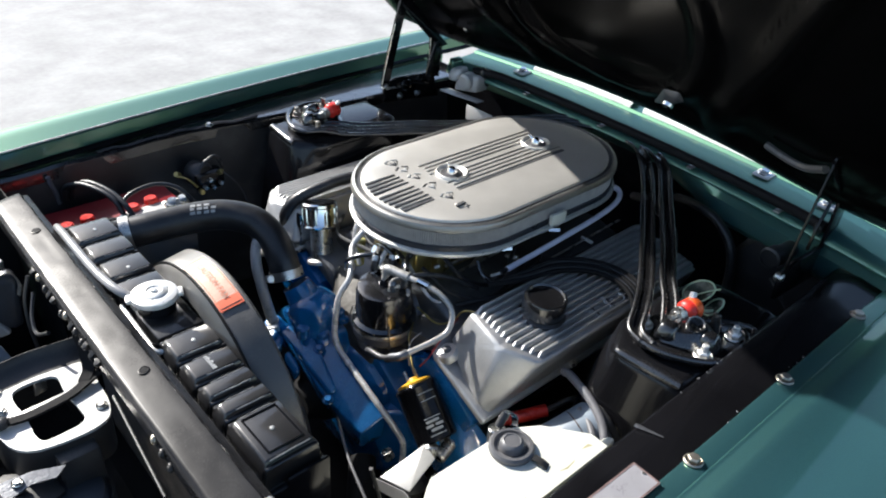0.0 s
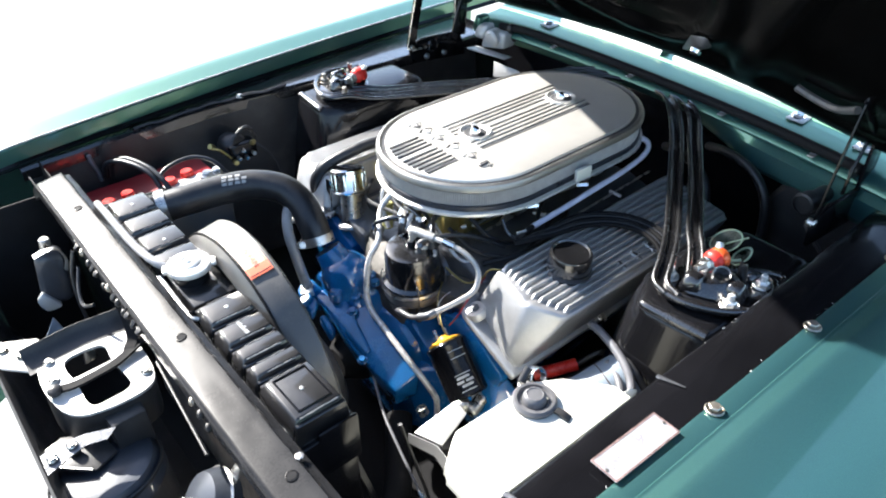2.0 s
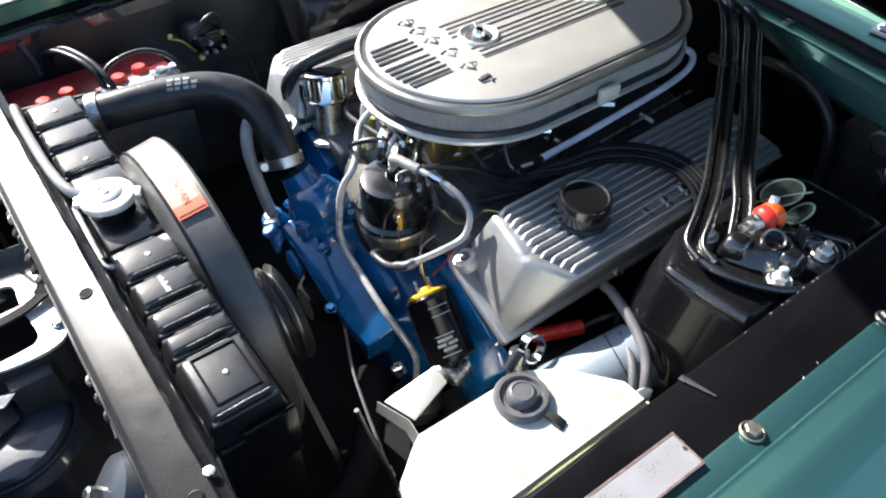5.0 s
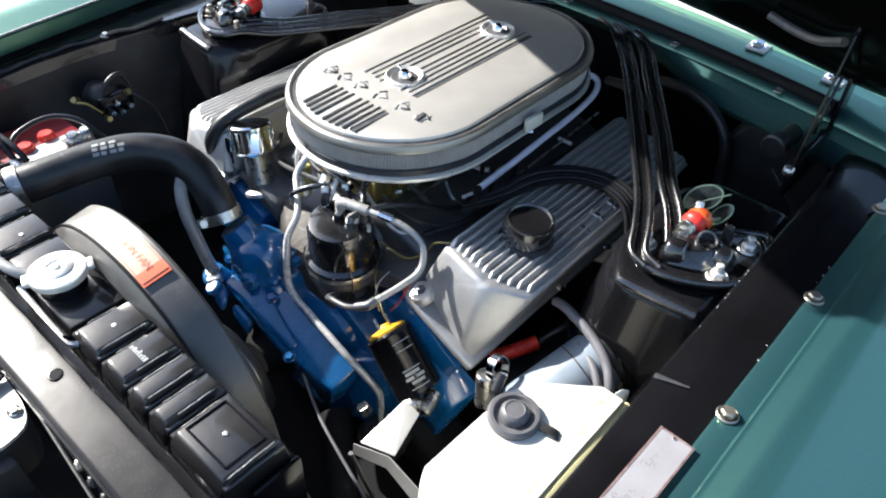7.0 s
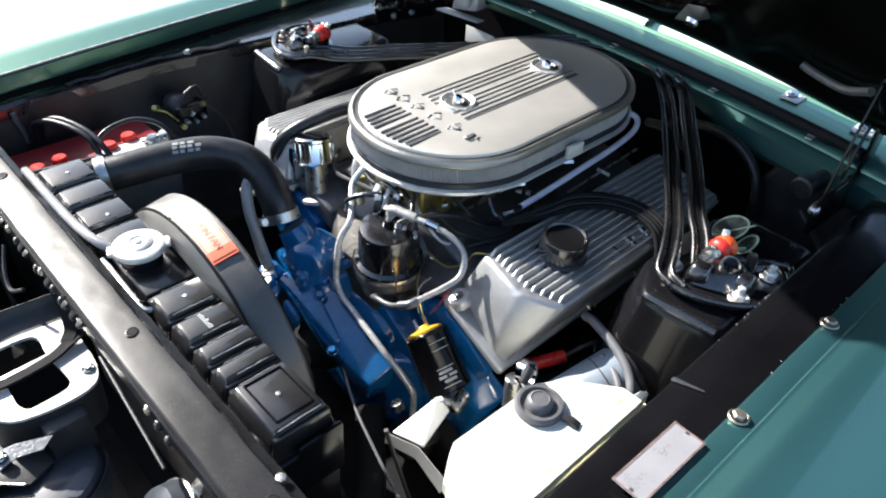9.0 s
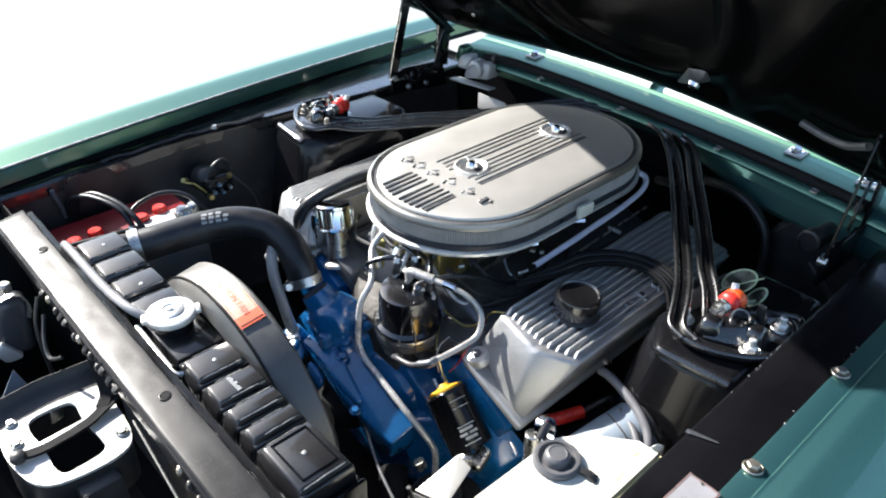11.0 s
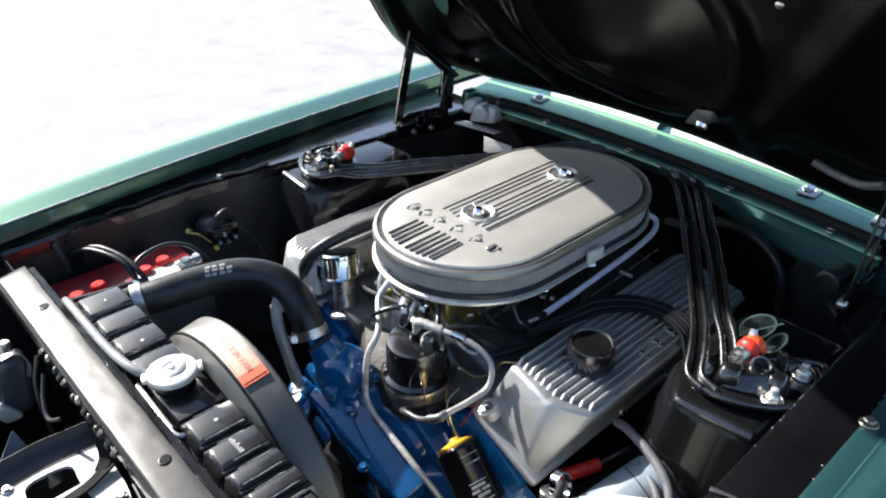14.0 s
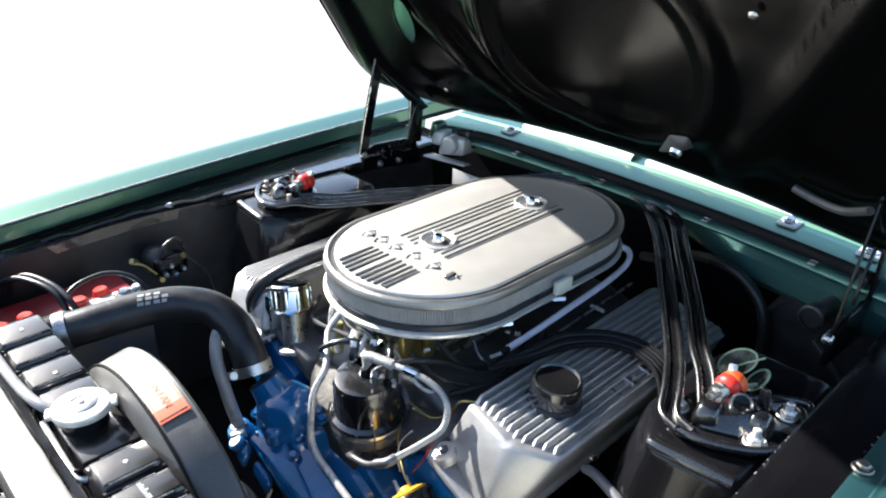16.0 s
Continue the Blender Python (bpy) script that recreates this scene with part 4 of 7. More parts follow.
def carburettor(x0):
    ob = thing("carburettor", (x0, 0, 0.79), "gold-zinc four barrel carburettor under the air cleaner", "carburettor", "carburettors")
    part("base", box(x0 - 0.085, x0 + 0.085, -0.075, 0.075, 0.787, 0.80, 0.004), STEEL, ob)
    part("body", hull([(x0 - 0.08, -0.07, 0.80), (x0 + 0.08, -0.07, 0.80), (x0 - 0.08, 0.07, 0.80), (x0 + 0.08, 0.07, 0.80), (x0 - 0.06, -0.06, 0.862), (x0 + 0.06, -0.06, 0.862), (x0 - 0.06, 0.06, 0.862), (x0 + 0.06, 0.06, 0.862)], 0.006), GOLD, ob)
    for s in (-1, 1):
        part("float_bowl", box(x0 + s * 0.098 - 0.022, x0 + s * 0.098 + 0.022, -0.06, 0.06, 0.805, 0.855, 0.008, 3), GOLD, ob)
        for y in (-0.045, 0.045):
            bolt((x0 + s * 0.12, y, 0.815), ob, 0.005, (s, 0, 0), STEEL)
        part("linkage", rod((x0 - 0.07, -0.085, 0.812 + 0.014 * s), (x0 + 0.08, -0.088, 0.818 + 0.01 * s), 0.003, 8), STEEL, ob)
    part("throttle_lever", hull([(x0 - 0.02, -0.083, 0.79), (x0 + 0.02, -0.083, 0.79), (x0 + 0.03, -0.083, 0.835), (x0 - 0.02, -0.087, 0.79), (x0 + 0.02, -0.087, 0.79), (x0 + 0.03, -0.087, 0.835)], 0.0005), STEEL, ob)
    part("vacuum_pod", lathe([(0, 0), (0.02, 0), (0.024, 0.005), (0.02, 0.016), (0.008, 0.02), (0, 0.02)], axis((x0 + 0.03, -0.078, 0.84), (x0 + 0.03, -0.14, 0.84)), 20), GOLD, ob)
    part("horn", lathe([(0.062, 0), (0.062, 0.03), (0, 0.03)], pose(x0, 0, 0.862), 28), GOLD, ob)
    return ob


carburettor(0.53)
carburettor(0.755)
fuel_rail = thing("fuel_line", (0.64, -0.10, 0.81), "black rubber fuel line looping under the air cleaner", "fuel line")
part("tube", sweep([(0.44, -0.10, 0.86), (0.455, -0.135, 0.83), (0.50, -0.155, 0.808), (0.555, -0.145, 0.815), (0.60, -0.12, 0.84)], 0.004, 8), RUBBER, fuel_rail)
part("tube", sweep([(0.40, -0.09, 0.85), (0.42, -0.14, 0.82), (0.47, -0.17, 0.80), (0.53, -0.17, 0.80), (0.60, -0.15, 0.82)], 0.0035, 8), RUBBER, fuel_rail)
part("fitting", rod((0.56, -0.12, 0.842), (0.575, -0.135, 0.846), 0.007, 8), CHROME, fuel_rail)
part("fitting", rod((0.585, -0.155, 0.825), (0.605, -0.155, 0.825), 0.006, 8), CHROME, fuel_rail)

for k, (p, q, r) in enumerate((((0.432, -0.085, 0.835), (0.440, -0.092, 0.838), 0.004), ((0.405, -0.01, 0.815), (0.42, -0.015, 0.83), 0.007),
                               ((0.66, -0.098, 0.838), (0.67, -0.112, 0.842), 0.006), ((0.72, -0.10, 0.815), (0.735, -0.118, 0.818), 0.006), ((0.60, -0.10, 0.80), (0.61, -0.125, 0.805), 0.005), ((0.80, -0.095, 0.83), (0.81, -0.115, 0.832), 0.006))):
    part("fitting", rod(p, q, r, 6, 0.001), CHROME if k % 2 else STEEL, fuel_rail, "bright hexagon fitting")
part("tube", sweep([(0.47, -0.150, 0.868), (0.468, -0.168, 0.848), (0.490, -0.184, 0.832), (0.535, -0.190, 0.826), (0.585, -0.186, 0.832), (0.615, -0.172, 0.846)], 0.0036, 8), GLOSS, fuel_rail)
part("tube", sweep([(0.415, -0.02, 0.83), (0.40, -0.05, 0.842), (0.392, -0.085, 0.83), (0.40, -0.12, 0.80), (0.43, -0.145, 0.792)], 0.003, 8), SILVER, fuel_rail, "thin bright vacuum pipe")

# ---- air cleaner ----
AX = 0.635
cleaner = thing("air_cleaner", (AX, -0.006, 0.885), "long oval finned aluminium air cleaner with pleated element", "air cleaner")
am = Matrix.Translation((AX, -0.006, 0))
HALF, R = 0.113, 0.166


def st(g):
    return stadium(HALF, R, 24, g)


part("base_pan", rings([(st(-0.03), 0.872), (st(-0.002), 0.884), (st(0.004), 0.889), (st(0.0065), 0.8915), (st(0.006), 0.8955), (st(0.002), 0.8975), (st(-0.006), 0.898)], am), CAPZINC, cleaner, "polished rolled rim of the base pan")
part("rubber_band", rings([(st(-0.001), 0.896), (st(0.0012), 0.8985), (st(0.0010), 0.9065), (st(-0.006), 0.908)], am, cap=False), BANDBLUE, cleaner, "dark moulded band under the element")
part("filter_core", rings([(st(-0.0115), 0.895), (st(-0.0115), 0.935)], am), PAPER, cleaner)
outline = []
oval = stadium(HALF, R - 0.0015, 90)
for i in range(len(oval)):
    x, y = oval[i]
    x2, y2 = oval[(i + 1) % len(oval)]
    k = max(1, round(math.hypot(x2 - x, y2 - y) / 0.0022))
    outline += [(x + (x2 - x) * j / k, y + (y2 - y) * j / k) for j in range(k)]
pleats = []
for i, (x, y) in enumerate(outline):
    cx = max(-HALF, min(HALF, x))
    d = Vector((x - cx, y)).normalized() * (0.0 if i % 2 else -0.0035)
    pleats.append((x + d.x, y + d.y))
part("pleats", rings([(pleats, 0.907), (pleats, 0.9345)], am, cap=False), PAPER, cleaner, "grey pleated paper element", smooth=0)
# Shade on the lid's side is put into this rim's darker metal.
part("lid_rim", rings([(st(-0.012), 0.9335), (st(0.002), 0.934), (st(0.004), 0.936), (st(0.0035), 0.942), (st(0.0015), 0.9462), (st(-0.003), 0.9478), (st(-0.0060), 0.9465), (st(-0.0068), 0.943)], am, cap=False), RIMALU, cleaner, "edge of the lid, darkened for its shaded side")
part("lid", rings([(st(-0.0135), 0.9425), (st(-0.0135), 0.9470), (st(-0.0150), 0.9490), (st(-0.020), 0.9500), (st(-0.06), 0.9512), (st(-0.11), 0.952)], am), LIDALU, cleaner, "satin cast aluminium lid")
part("groove", rings([(st(-0.0062), 0.9440), (st(-0.0062), 0.9446), (st(-0.0138), 0.9446), (st(-0.0138), 0.9440)], am, cap=False), SHADE, cleaner, "groove round the lid with its shade coloured in")


def reach(y, grow):
    r = R + grow
    return HALF + math.sqrt(max(0.0, r * r - (y + 0.006) ** 2))


# dark channels with raised lands beside them, in a front and a rear field
# The last, wide channel is the edge's shade drawn as a dark strip.
CHANNELS = [(0.050, 0.0028), (0.038, 0.0028), (0.026, 0.0028), (0.014, 0.0028), (-0.004, 0.0028), (-0.016, 0.0028), (-0.028, 0.0028), (-0.040, 0.0028), (-0.0545, 0.0085)]
DISHES = (0.538, 0.764)


def land(x0, x1, y, w):
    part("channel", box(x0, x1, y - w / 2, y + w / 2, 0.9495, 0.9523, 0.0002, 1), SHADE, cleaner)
    part("fin", box(x0 - 0.001, x1 + 0.001, y + w / 2, y + w / 2 + 0.0022, 0.9495, 0.9540, 0.0007, 1), LIDALU, cleaner)


for k, (y, w) in enumerate(CHANNELS):
    land(AX - reach(y, -0.019), 0.449 + 0.002 * (k % 2), y, w)
    gap = math.sqrt(max(0.0, 0.031 ** 2 - (y + 0.003) ** 2))
    if gap > 0.004:
        land(DISHES[0] + gap, DISHES[1] - gap, y, w)
        if gap < 0.026:
            land(0.506 - 0.003 * (k % 2), DISHES[0] - gap, y, w)
    else:
        land(0.507 + 0.004 * (k % 2), 0.800 - 0.006 * (k % 3), y, w)
rb = random.Random(11)
for k, y in enumerate((0.095, 0.063, 0.028, -0.014, -0.058, -0.098)):
    part("badge_block", box(-0.010, 0.010, -0.0085, 0.0085, 0, 0.0012, 0.0005, 1, m=pose(0.476, y, 0.9514, 0, 0, (0, 12, -8, 5, 20, -4)[k])), LIDALU, cleaner, "low badge block with the letters' shade coloured in")
    for j in range(4 if k < 5 else 2):
        ang = (25, 70, -30, 115)[j] + rb.uniform(-12, 12)
        dx, dy = ((-0.008, 0.003), (0.003, -0.007), (0.008, 0.002), (-0.003, -0.009))[j]
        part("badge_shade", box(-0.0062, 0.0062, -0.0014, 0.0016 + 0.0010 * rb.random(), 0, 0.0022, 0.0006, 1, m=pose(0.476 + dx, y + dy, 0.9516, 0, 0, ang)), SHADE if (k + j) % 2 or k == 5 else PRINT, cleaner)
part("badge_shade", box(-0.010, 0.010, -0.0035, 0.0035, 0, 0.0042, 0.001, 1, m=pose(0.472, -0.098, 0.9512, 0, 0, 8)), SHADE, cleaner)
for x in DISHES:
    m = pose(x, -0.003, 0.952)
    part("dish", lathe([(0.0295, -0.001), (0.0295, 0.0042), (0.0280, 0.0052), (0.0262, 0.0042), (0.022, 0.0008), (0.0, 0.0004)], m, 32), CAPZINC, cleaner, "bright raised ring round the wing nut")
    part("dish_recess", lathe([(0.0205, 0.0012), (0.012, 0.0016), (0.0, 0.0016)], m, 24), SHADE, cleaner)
    part("wing_nut", lathe([(0.0095, 0.001), (0.0085, 0.008), (0.0055, 0.012), (0.0, 0.0125)], m, 14), CHROME, cleaner)
    for s in (-1, 1):
        ear = part("nut_ear", hull([(0.004 * s, -0.0022, 0.003), (0.004 * s, 0.0022, 0.003), (0.017 * s, -0.0016, 0.006), (0.017 * s, 0.0016, 0.006), (0.019 * s, -0.0016, 0.014), (0.019 * s, 0.0016, 0.014), (0.006 * s, 0.0, 0.011)], 0.0010), CHROME, cleaner)
        ear.data.transform(m @ pose(0, 0, 0, 0, 0, 25 + x * 90))


# ---- valve covers ----
def valve_cover(s, label, dx=0.0):
    ob = thing("valve_cover", (0.6, s * 0.26, 0.72), label, "valve cover", "valve covers")

    def P(x, y, z):
        return (x + dx, s * y, z)
    part("gasket_flange", hull([P(x, y, z) for x in (0.334, 0.876) for y, z in ((0.192, 0.772), (0.200, 0.756), (0.318, 0.700), (0.326, 0.714))], 0.0075, 4), ALU, ob, "machined lower flange")
    part("cover", hull([P(0.364, 0.200, 0.772), P(0.340, 0.298, 0.732), P(0.347, 0.316, 0.714), P(0.391, 0.220, 0.838), P(0.377, 0.300, 0.828), P(0.412, 0.358, 0.815),
                        P(0.868, 0.200, 0.772), P(0.868, 0.316, 0.716), P(0.850, 0.212, 0.842), P(0.850, 0.358, 0.815)], 0.013, 4), ALU, ob, "cast aluminium cover with a faceted front")
    for k in range(11):
        y = 0.224 + k * 0.0118
        z = 0.842 - (y - 0.212) * 0.185
        x0 = 0.397 - 0.010 * (y - 0.212) / 0.09 if y < 0.30 else 0.387 + (y - 0.30) * 0.58
        part("fin", hull([P(a, b, c) for a, b, c in ((x0, y, z - 0.004), (x0, y + 0.0065, z - 0.005), (x0 + 0.012, y + 0.0012, z + 0.0075), (x0 + 0.012, y + 0.0052, z + 0.007),
                                                      (0.848, y, z - 0.004), (0.848, y + 0.0065, z - 0.005), (0.838, y + 0.0012, z + 0.0075), (0.838, y + 0.0052, z + 0.007))], 0.0012, 1), ALU, ob)
    part("bolt_boss", lathe([(0, 0), (0.019, 0), (0.0185, 0.010), (0.016, 0.0135), (0, 0.014)], axis(P(0.357, 0.214, 0.762), P(0.343, 0.207, 0.80)), 24), ALU, ob)
    bolt(P(0.354, 0.2125, 0.7725), ob, 0.0075, Vector((-0.012, -s * 0.006, 0.04)), DULLALU)
    for x in (0.55, 0.68, 0.80):
        bolt(P(x, 0.322, 0.716), ob, 0.006, (0, s * 0.5, 0.866))
    if s < 0:
        slope = lambda y, h: 0.842 - (y - 0.212) * 0.185 + h
        part("badge_pad", hull([P(x, y, slope(y, h)) for x in (0.566, 0.690) for y in (0.314, 0.346) for h in (0, 0.0045)], 0.0015), ALU, ob)
        for k in range(3):
            xa = 0.571 + k * 0.039
            ring = [P(x, y, slope(y, 0.0062)) for x, y in ((xa, 0.318), (xa + 0.030, 0.318), (xa + 0.033, 0.322), (xa + 0.033, 0.338), (xa + 0.030, 0.342), (xa, 0.342))]
            part("badge_outline", sweep(ring, 0.0021, 6, smooth=False, closed=True), ALU, ob, "raised outline of an embossed block")
            part("badge_bar", sweep([P(xa + 0.009, 0.330, slope(0.330, 0.0055)), P(xa + 0.025, 0.330, slope(0.330, 0.0055))], 0.0026, 6, 2), ALU, ob)
    return ob


near_cover = valve_cover(-1, "finned cast aluminium valve cover half in shade")
valve_cover(1, "finned cast aluminium valve cover beside the far shock tower", -0.042)

bm_m = axis((0.487, -0.288, 0.832), (0.487, -0.293, 0.90))
breather = part("breather_cap", lathe([(0.030, 0), (0.030, 0.004), (0.035, 0.006), (0.036, 0.009), (0.0355, 0.033), (0.0335, 0.037), (0.0305, 0.038), (0.0285, 0.0355), (0, 0.035)], bm_m, 36), GLOSS, near_cover, "black push-in breather cap")
part("grommet", lathe([(0.036, -0.004), (0.039, 0.002), (0.034, 0.006)], bm_m, 30), RUBBER, breather)

filler = thing("oil_filler", (0.375, 0.19, 0.78), "chrome oil filler neck and cap by the far valve cover", "oil filler")
fm = axis((0.362, 0.158, 0.752), (0.378, 0.188, 0.86))
part("neck", lathe([(0.0215, -0.01), (0.0205, 0.072), (0, 0.075)], fm, 26), STEEL, filler, "bright steel neck")
part("cap", lathe([(0.026, 0.064), (0.0325, 0.065), (0.0338, 0.068), (0.0322, 0.071), (0.0322, 0.103), (0.0340, 0.105), (0.0340, 0.110), (0.031, 0.113), (0, 0.1135)], fm, 30), CHROME, filler, "mirror chrome cap")
for a in range(10):
    c, s_ = math.cos(radians(a * 36)), math.sin(radians(a * 36))
    part("grip", rod(fm @ Vector((0.0320 * c, 0.0320 * s_, 0.073)), fm @ Vector((0.0320 * c, 0.0320 * s_, 0.102)), 0.0024, 6), CHROME, filler)
part("flange", lathe([(0.030, -0.006), (0.030, 0.0), (0.018, 0.006)], fm, 24), ALU, filler)
part("stay", sweep([(0.344, 0.206, 0.835), (0.341, 0.205, 0.80), (0.338, 0.203, 0.765)], 0, section=[(0.007, 0.0015), (-0.007, 0.0015), (-0.007, -0.0015), (0.007, -0.0015)]), CHROME, filler, "bright strap beside the neck")
part("stay_foot", box(-0.014, 0.014, -0.008, 0.008, 0, 0.004, 0.001, m=pose(0.338, 0.200, 0.762, 0, 0, 25)), STEEL, filler)

breather_hose = thing("breather_hose", (0.40, 0.22, 0.85), "fat black hose curling from cover to air cleaner", "hose")
part("tube", sweep([(0.338, 0.250, 0.790), (0.336, 0.243, 0.822), (0.352, 0.232, 0.850), (0.395, 0.214, 0.872), (0.455, 0.196, 0.884), (0.53, 0.165, 0.888)], 0.0112, 16), RUBBER, breather_hose)

# ---- ignition ----
dist = thing("distributor", (0.335, -0.075, 0.70), "black distributor with cap, spring clips and plug wires", "distributor")
dm = axis((0.342, -0.066, 0.692), (0.330, -0.073, 0.862)) @ Matrix.Diagonal((1.36, 1.36, 1.12, 1))
part("base", lathe([(0.022, -0.02), (0.024, 0.0), (0.034, 0.01), (0.036, 0.02), (0.030, 0.026)], dm, 26), SATIN, dist)
part("bowl", lathe([(0.024, 0.020), (0.026, 0.030), (0.037, 0.038), (0.041, 0.044), (0.041, 0.056), (0.039, 0.060)], dm, 30), DULLALU, dist, "dull metal bowl")
part("cap", lathe([(0.0405, 0.060), (0.0405, 0.070), (0.036, 0.074), (0.0345, 0.118), (0.032, 0.126), (0.024, 0.129), (0, 0.129)], dm, 30), GLOSS, dist, "glossy black cap")
part("clip_ring", sweep([dm @ Vector((0.024 + 0.012 * math.cos(a), -0.012 + 0.012 * math.sin(a), 0.131)) for a in [math.pi * i / 8 for i in range(9)]], 0.003, 8, 2), SILVER, dist, "bright lead clip")
part("band", lathe([(0.0412, 0.057), (0.0422, 0.059), (0.0422, 0.063), (0.0412, 0.065)], dm, 30), STEEL, dist)
towers = []
for k in range(9):
    a = 2 * math.pi * k / 8
    r = 0.0275 if k < 8 else 0.0
    p = dm @ Vector((r * math.cos(a), r * math.sin(a), 0.124))
    q = dm @ Vector((r * math.cos(a), r * math.sin(a), 0.138))
    towers.append((p, q))
    if k < 8 and (-0.4 * math.cos(a) - 0.9 * math.sin(a)) > 0.3:
        continue
    part("tower", rod(p, q, 0.0085, 10, 0.002, r2=0.0075), BLACK, dist)
for a in (200, 300):
    c, s_ = math.cos(radians(a)), math.sin(radians(a))
    part("spring_clip", sweep([dm @ Vector((0.042 * c, 0.042 * s_, 0.04)), dm @ Vector((0.044 * c, 0.044 * s_, 0.06)), dm @ Vector((0.039 * c, 0.039 * s_, 0.085))], 0.0012, 8, 4), DULLALU, dist)
for k in range(8):
    a = 2 * math.pi * (k + 0.5) / 8
    part("cap_rib", rod(dm @ Vector((0.0335 * math.cos(a), 0.0335 * math.sin(a), 0.076)), dm @ Vector((0.031 * math.cos(a), 0.031 * math.sin(a), 0.122)), 0.0042, 8, 0.001), GLOSS, dist)
part("advance_can", lathe([(0, 0), (0.017, 0.001), (0.019, 0.005), (0.017, 0.010), (0.008, 0.014), (0.006, 0.03), (0, 0.03)], axis((0.300, -0.095, 0.728), (0.33, -0.085, 0.730)), 24), SATIN, dist)
part("clamp_bolt", rod((0.318, -0.105, 0.70), (0.314, -0.108, 0.716), 0.0075, 6), SATIN, dist)

plug_leads = thing("ignition_leads", (0.36, -0.06, 0.86), "black and grey plug wires fanning off the distributor", "ignition leads")
ends = [(0.52, 0.215, 0.79), (0.62, 0.225, 0.78), (0.74, 0.225, 0.78), (0.46, 0.22, 0.79), (0.50, -0.20, 0.79), (0.58, -0.205, 0.785), (0.68, -0.205, 0.785), (0.78, -0.205, 0.785)]
for k, (p, q) in enumerate(towers[:8]):
    e = Vector(ends[k])
    if (-0.4 * math.cos(2 * math.pi * k / 8) - 0.9 * math.sin(2 * math.pi * k / 8)) > 0.3:
        continue
    part("boot", rod(q - (q - p) * 0.4, q + Vector((0.002, 0, 0.012)), 0.0088, 10, 0.002, r2=0.0065), RUBBER, plug_leads)
    if k in (5, 6, 7):
        continue
    mid = (q + e) / 2
    mid.z = 0.825 - 0.010 * (k % 3)
    up = q + Vector((0.012, 0.014 * (1 if e.y > 0 else -1), 0.012))
    part("lead", sweep([q, up, mid + Vector((-0.03, 0.02 * math.copysign(1, e.y), 0)), Vector((e.x - 0.03, e.y * 0.85, 0.805)), e], 0.0036, 8), (RUBBER, SATIN, RUBBER, SATIN)[k % 4], plug_leads)
for k, (dx, dy, dz) in enumerate(((0.030, 0.030, 0.008), (0.040, 0.008, 0.014), (0.006, 0.034, 0.004), (0.046, -0.020, 0.010), (-0.012, 0.026, -0.004))):
    q = towers[(0, 1, 2, 7, 3)[k]][1]
    part("lead", sweep([q, q + Vector((0.006, 0.006, 0.016)), q + Vector((dx, dy, 0.016 + dz)), q + Vector((dx * 2.0, dy * 1.8, dz)), q + Vector((dx * 2.8 + 0.02, dy * 2.4, -0.03))], 0.0042, 10), (GLOSS, RUBBER)[k % 2], plug_leads, "glossy black plug lead")
    part("crimp", rod(q + Vector((0.0, 0.0, 0.010)), q + Vector((0.004, 0.004, 0.018)), 0.0058, 8, 0.001), (STEEL, GLOSS)[k % 2], plug_leads)
part("lead", sweep([towers[8][1], (0.337, -0.085, 0.866), (0.348, -0.125, 0.868), (0.362, -0.170, 0.862), (0.368, -0.20, 0.842), (0.352, -0.212, 0.815), (0.318, -0.207, 0.804), (0.270, -0.192, 0.792)], 0.0046, 10), LOOP, plug_leads, "silver-grey coil lead in a wide loop")
part("lower_lead", sweep([(0.268, -0.190, 0.791), (0.262, -0.160, 0.773), (0.262, -0.128, 0.765), (0.272, -0.108, 0.748), (0.296, -0.097, 0.730)], 0.0044, 10), DARKHOSE, plug_leads, "grey hose to the advance unit")
part("elbow", sweep([(0.282, -0.197, 0.796), (0.270, -0.193, 0.793), (0.264, -0.178, 0.784)], 0.0066, 10), DULLALU, plug_leads)
part("boot", sweep([(0.335, -0.074, 0.855), (0.334, -0.078, 0.868), (0.340, -0.10, 0.869), (0.346, -0.118, 0.868)], 0.0075, 10), LOOP, plug_leads)
part("nipple", rod((0.352, -0.135, 0.868), (0.358, -0.155, 0.866), 0.0065, 10), CHROME, plug_leads)

coil = thing("ignition_coil", (0.29, -0.22, 0.63), "black ignition coil with a yellow tower top", "ignition coil")
CT, CB = Vector((0.300, -0.196, 0.722)), Vector((0.290, -0.272, 0.660))
cm = axis(CB, CT)
L = (CT - CB).length
part("can", lathe([(0, 0), (0.031, 0), (0.0345, 0.003), (0.0345, L - 0.012), (0.0355, L - 0.010), (0.0355, L - 0.006), (0.033, L - 0.003), (0, L - 0.003)], cm, 30), BLACK, coil)
part("top", lathe([(0.029, L - 0.004), (0.0285, L + 0.0005), (0.022, L + 0.003), (0.011, L + 0.0045), (0.008, L + 0.009), (0, L + 0.010)], cm, 26), YELLOW, coil, "yellow moulded coil tower")
for a in (40, 220):
    part("terminal", rod(cm @ Vector((0.018 * math.cos(radians(a)), 0.018 * math.sin(radians(a)), L + 0.006)), cm @ Vector((0.018 * math.cos(radians(a)), 0.018 * math.sin(radians(a)), L + 0.022)), 0.003, 8), STEEL, coil)
for h in (L * 0.78, L * 0.66):
    part("print_line", skin([[cm @ Vector((0.0351 * math.cos(a), 0.0351 * math.sin(a), z)) for z in (h, h + 0.0014)] for a in [radians(62 + 46 * i / 12) for i in range(13)]]), PRINT, coil)
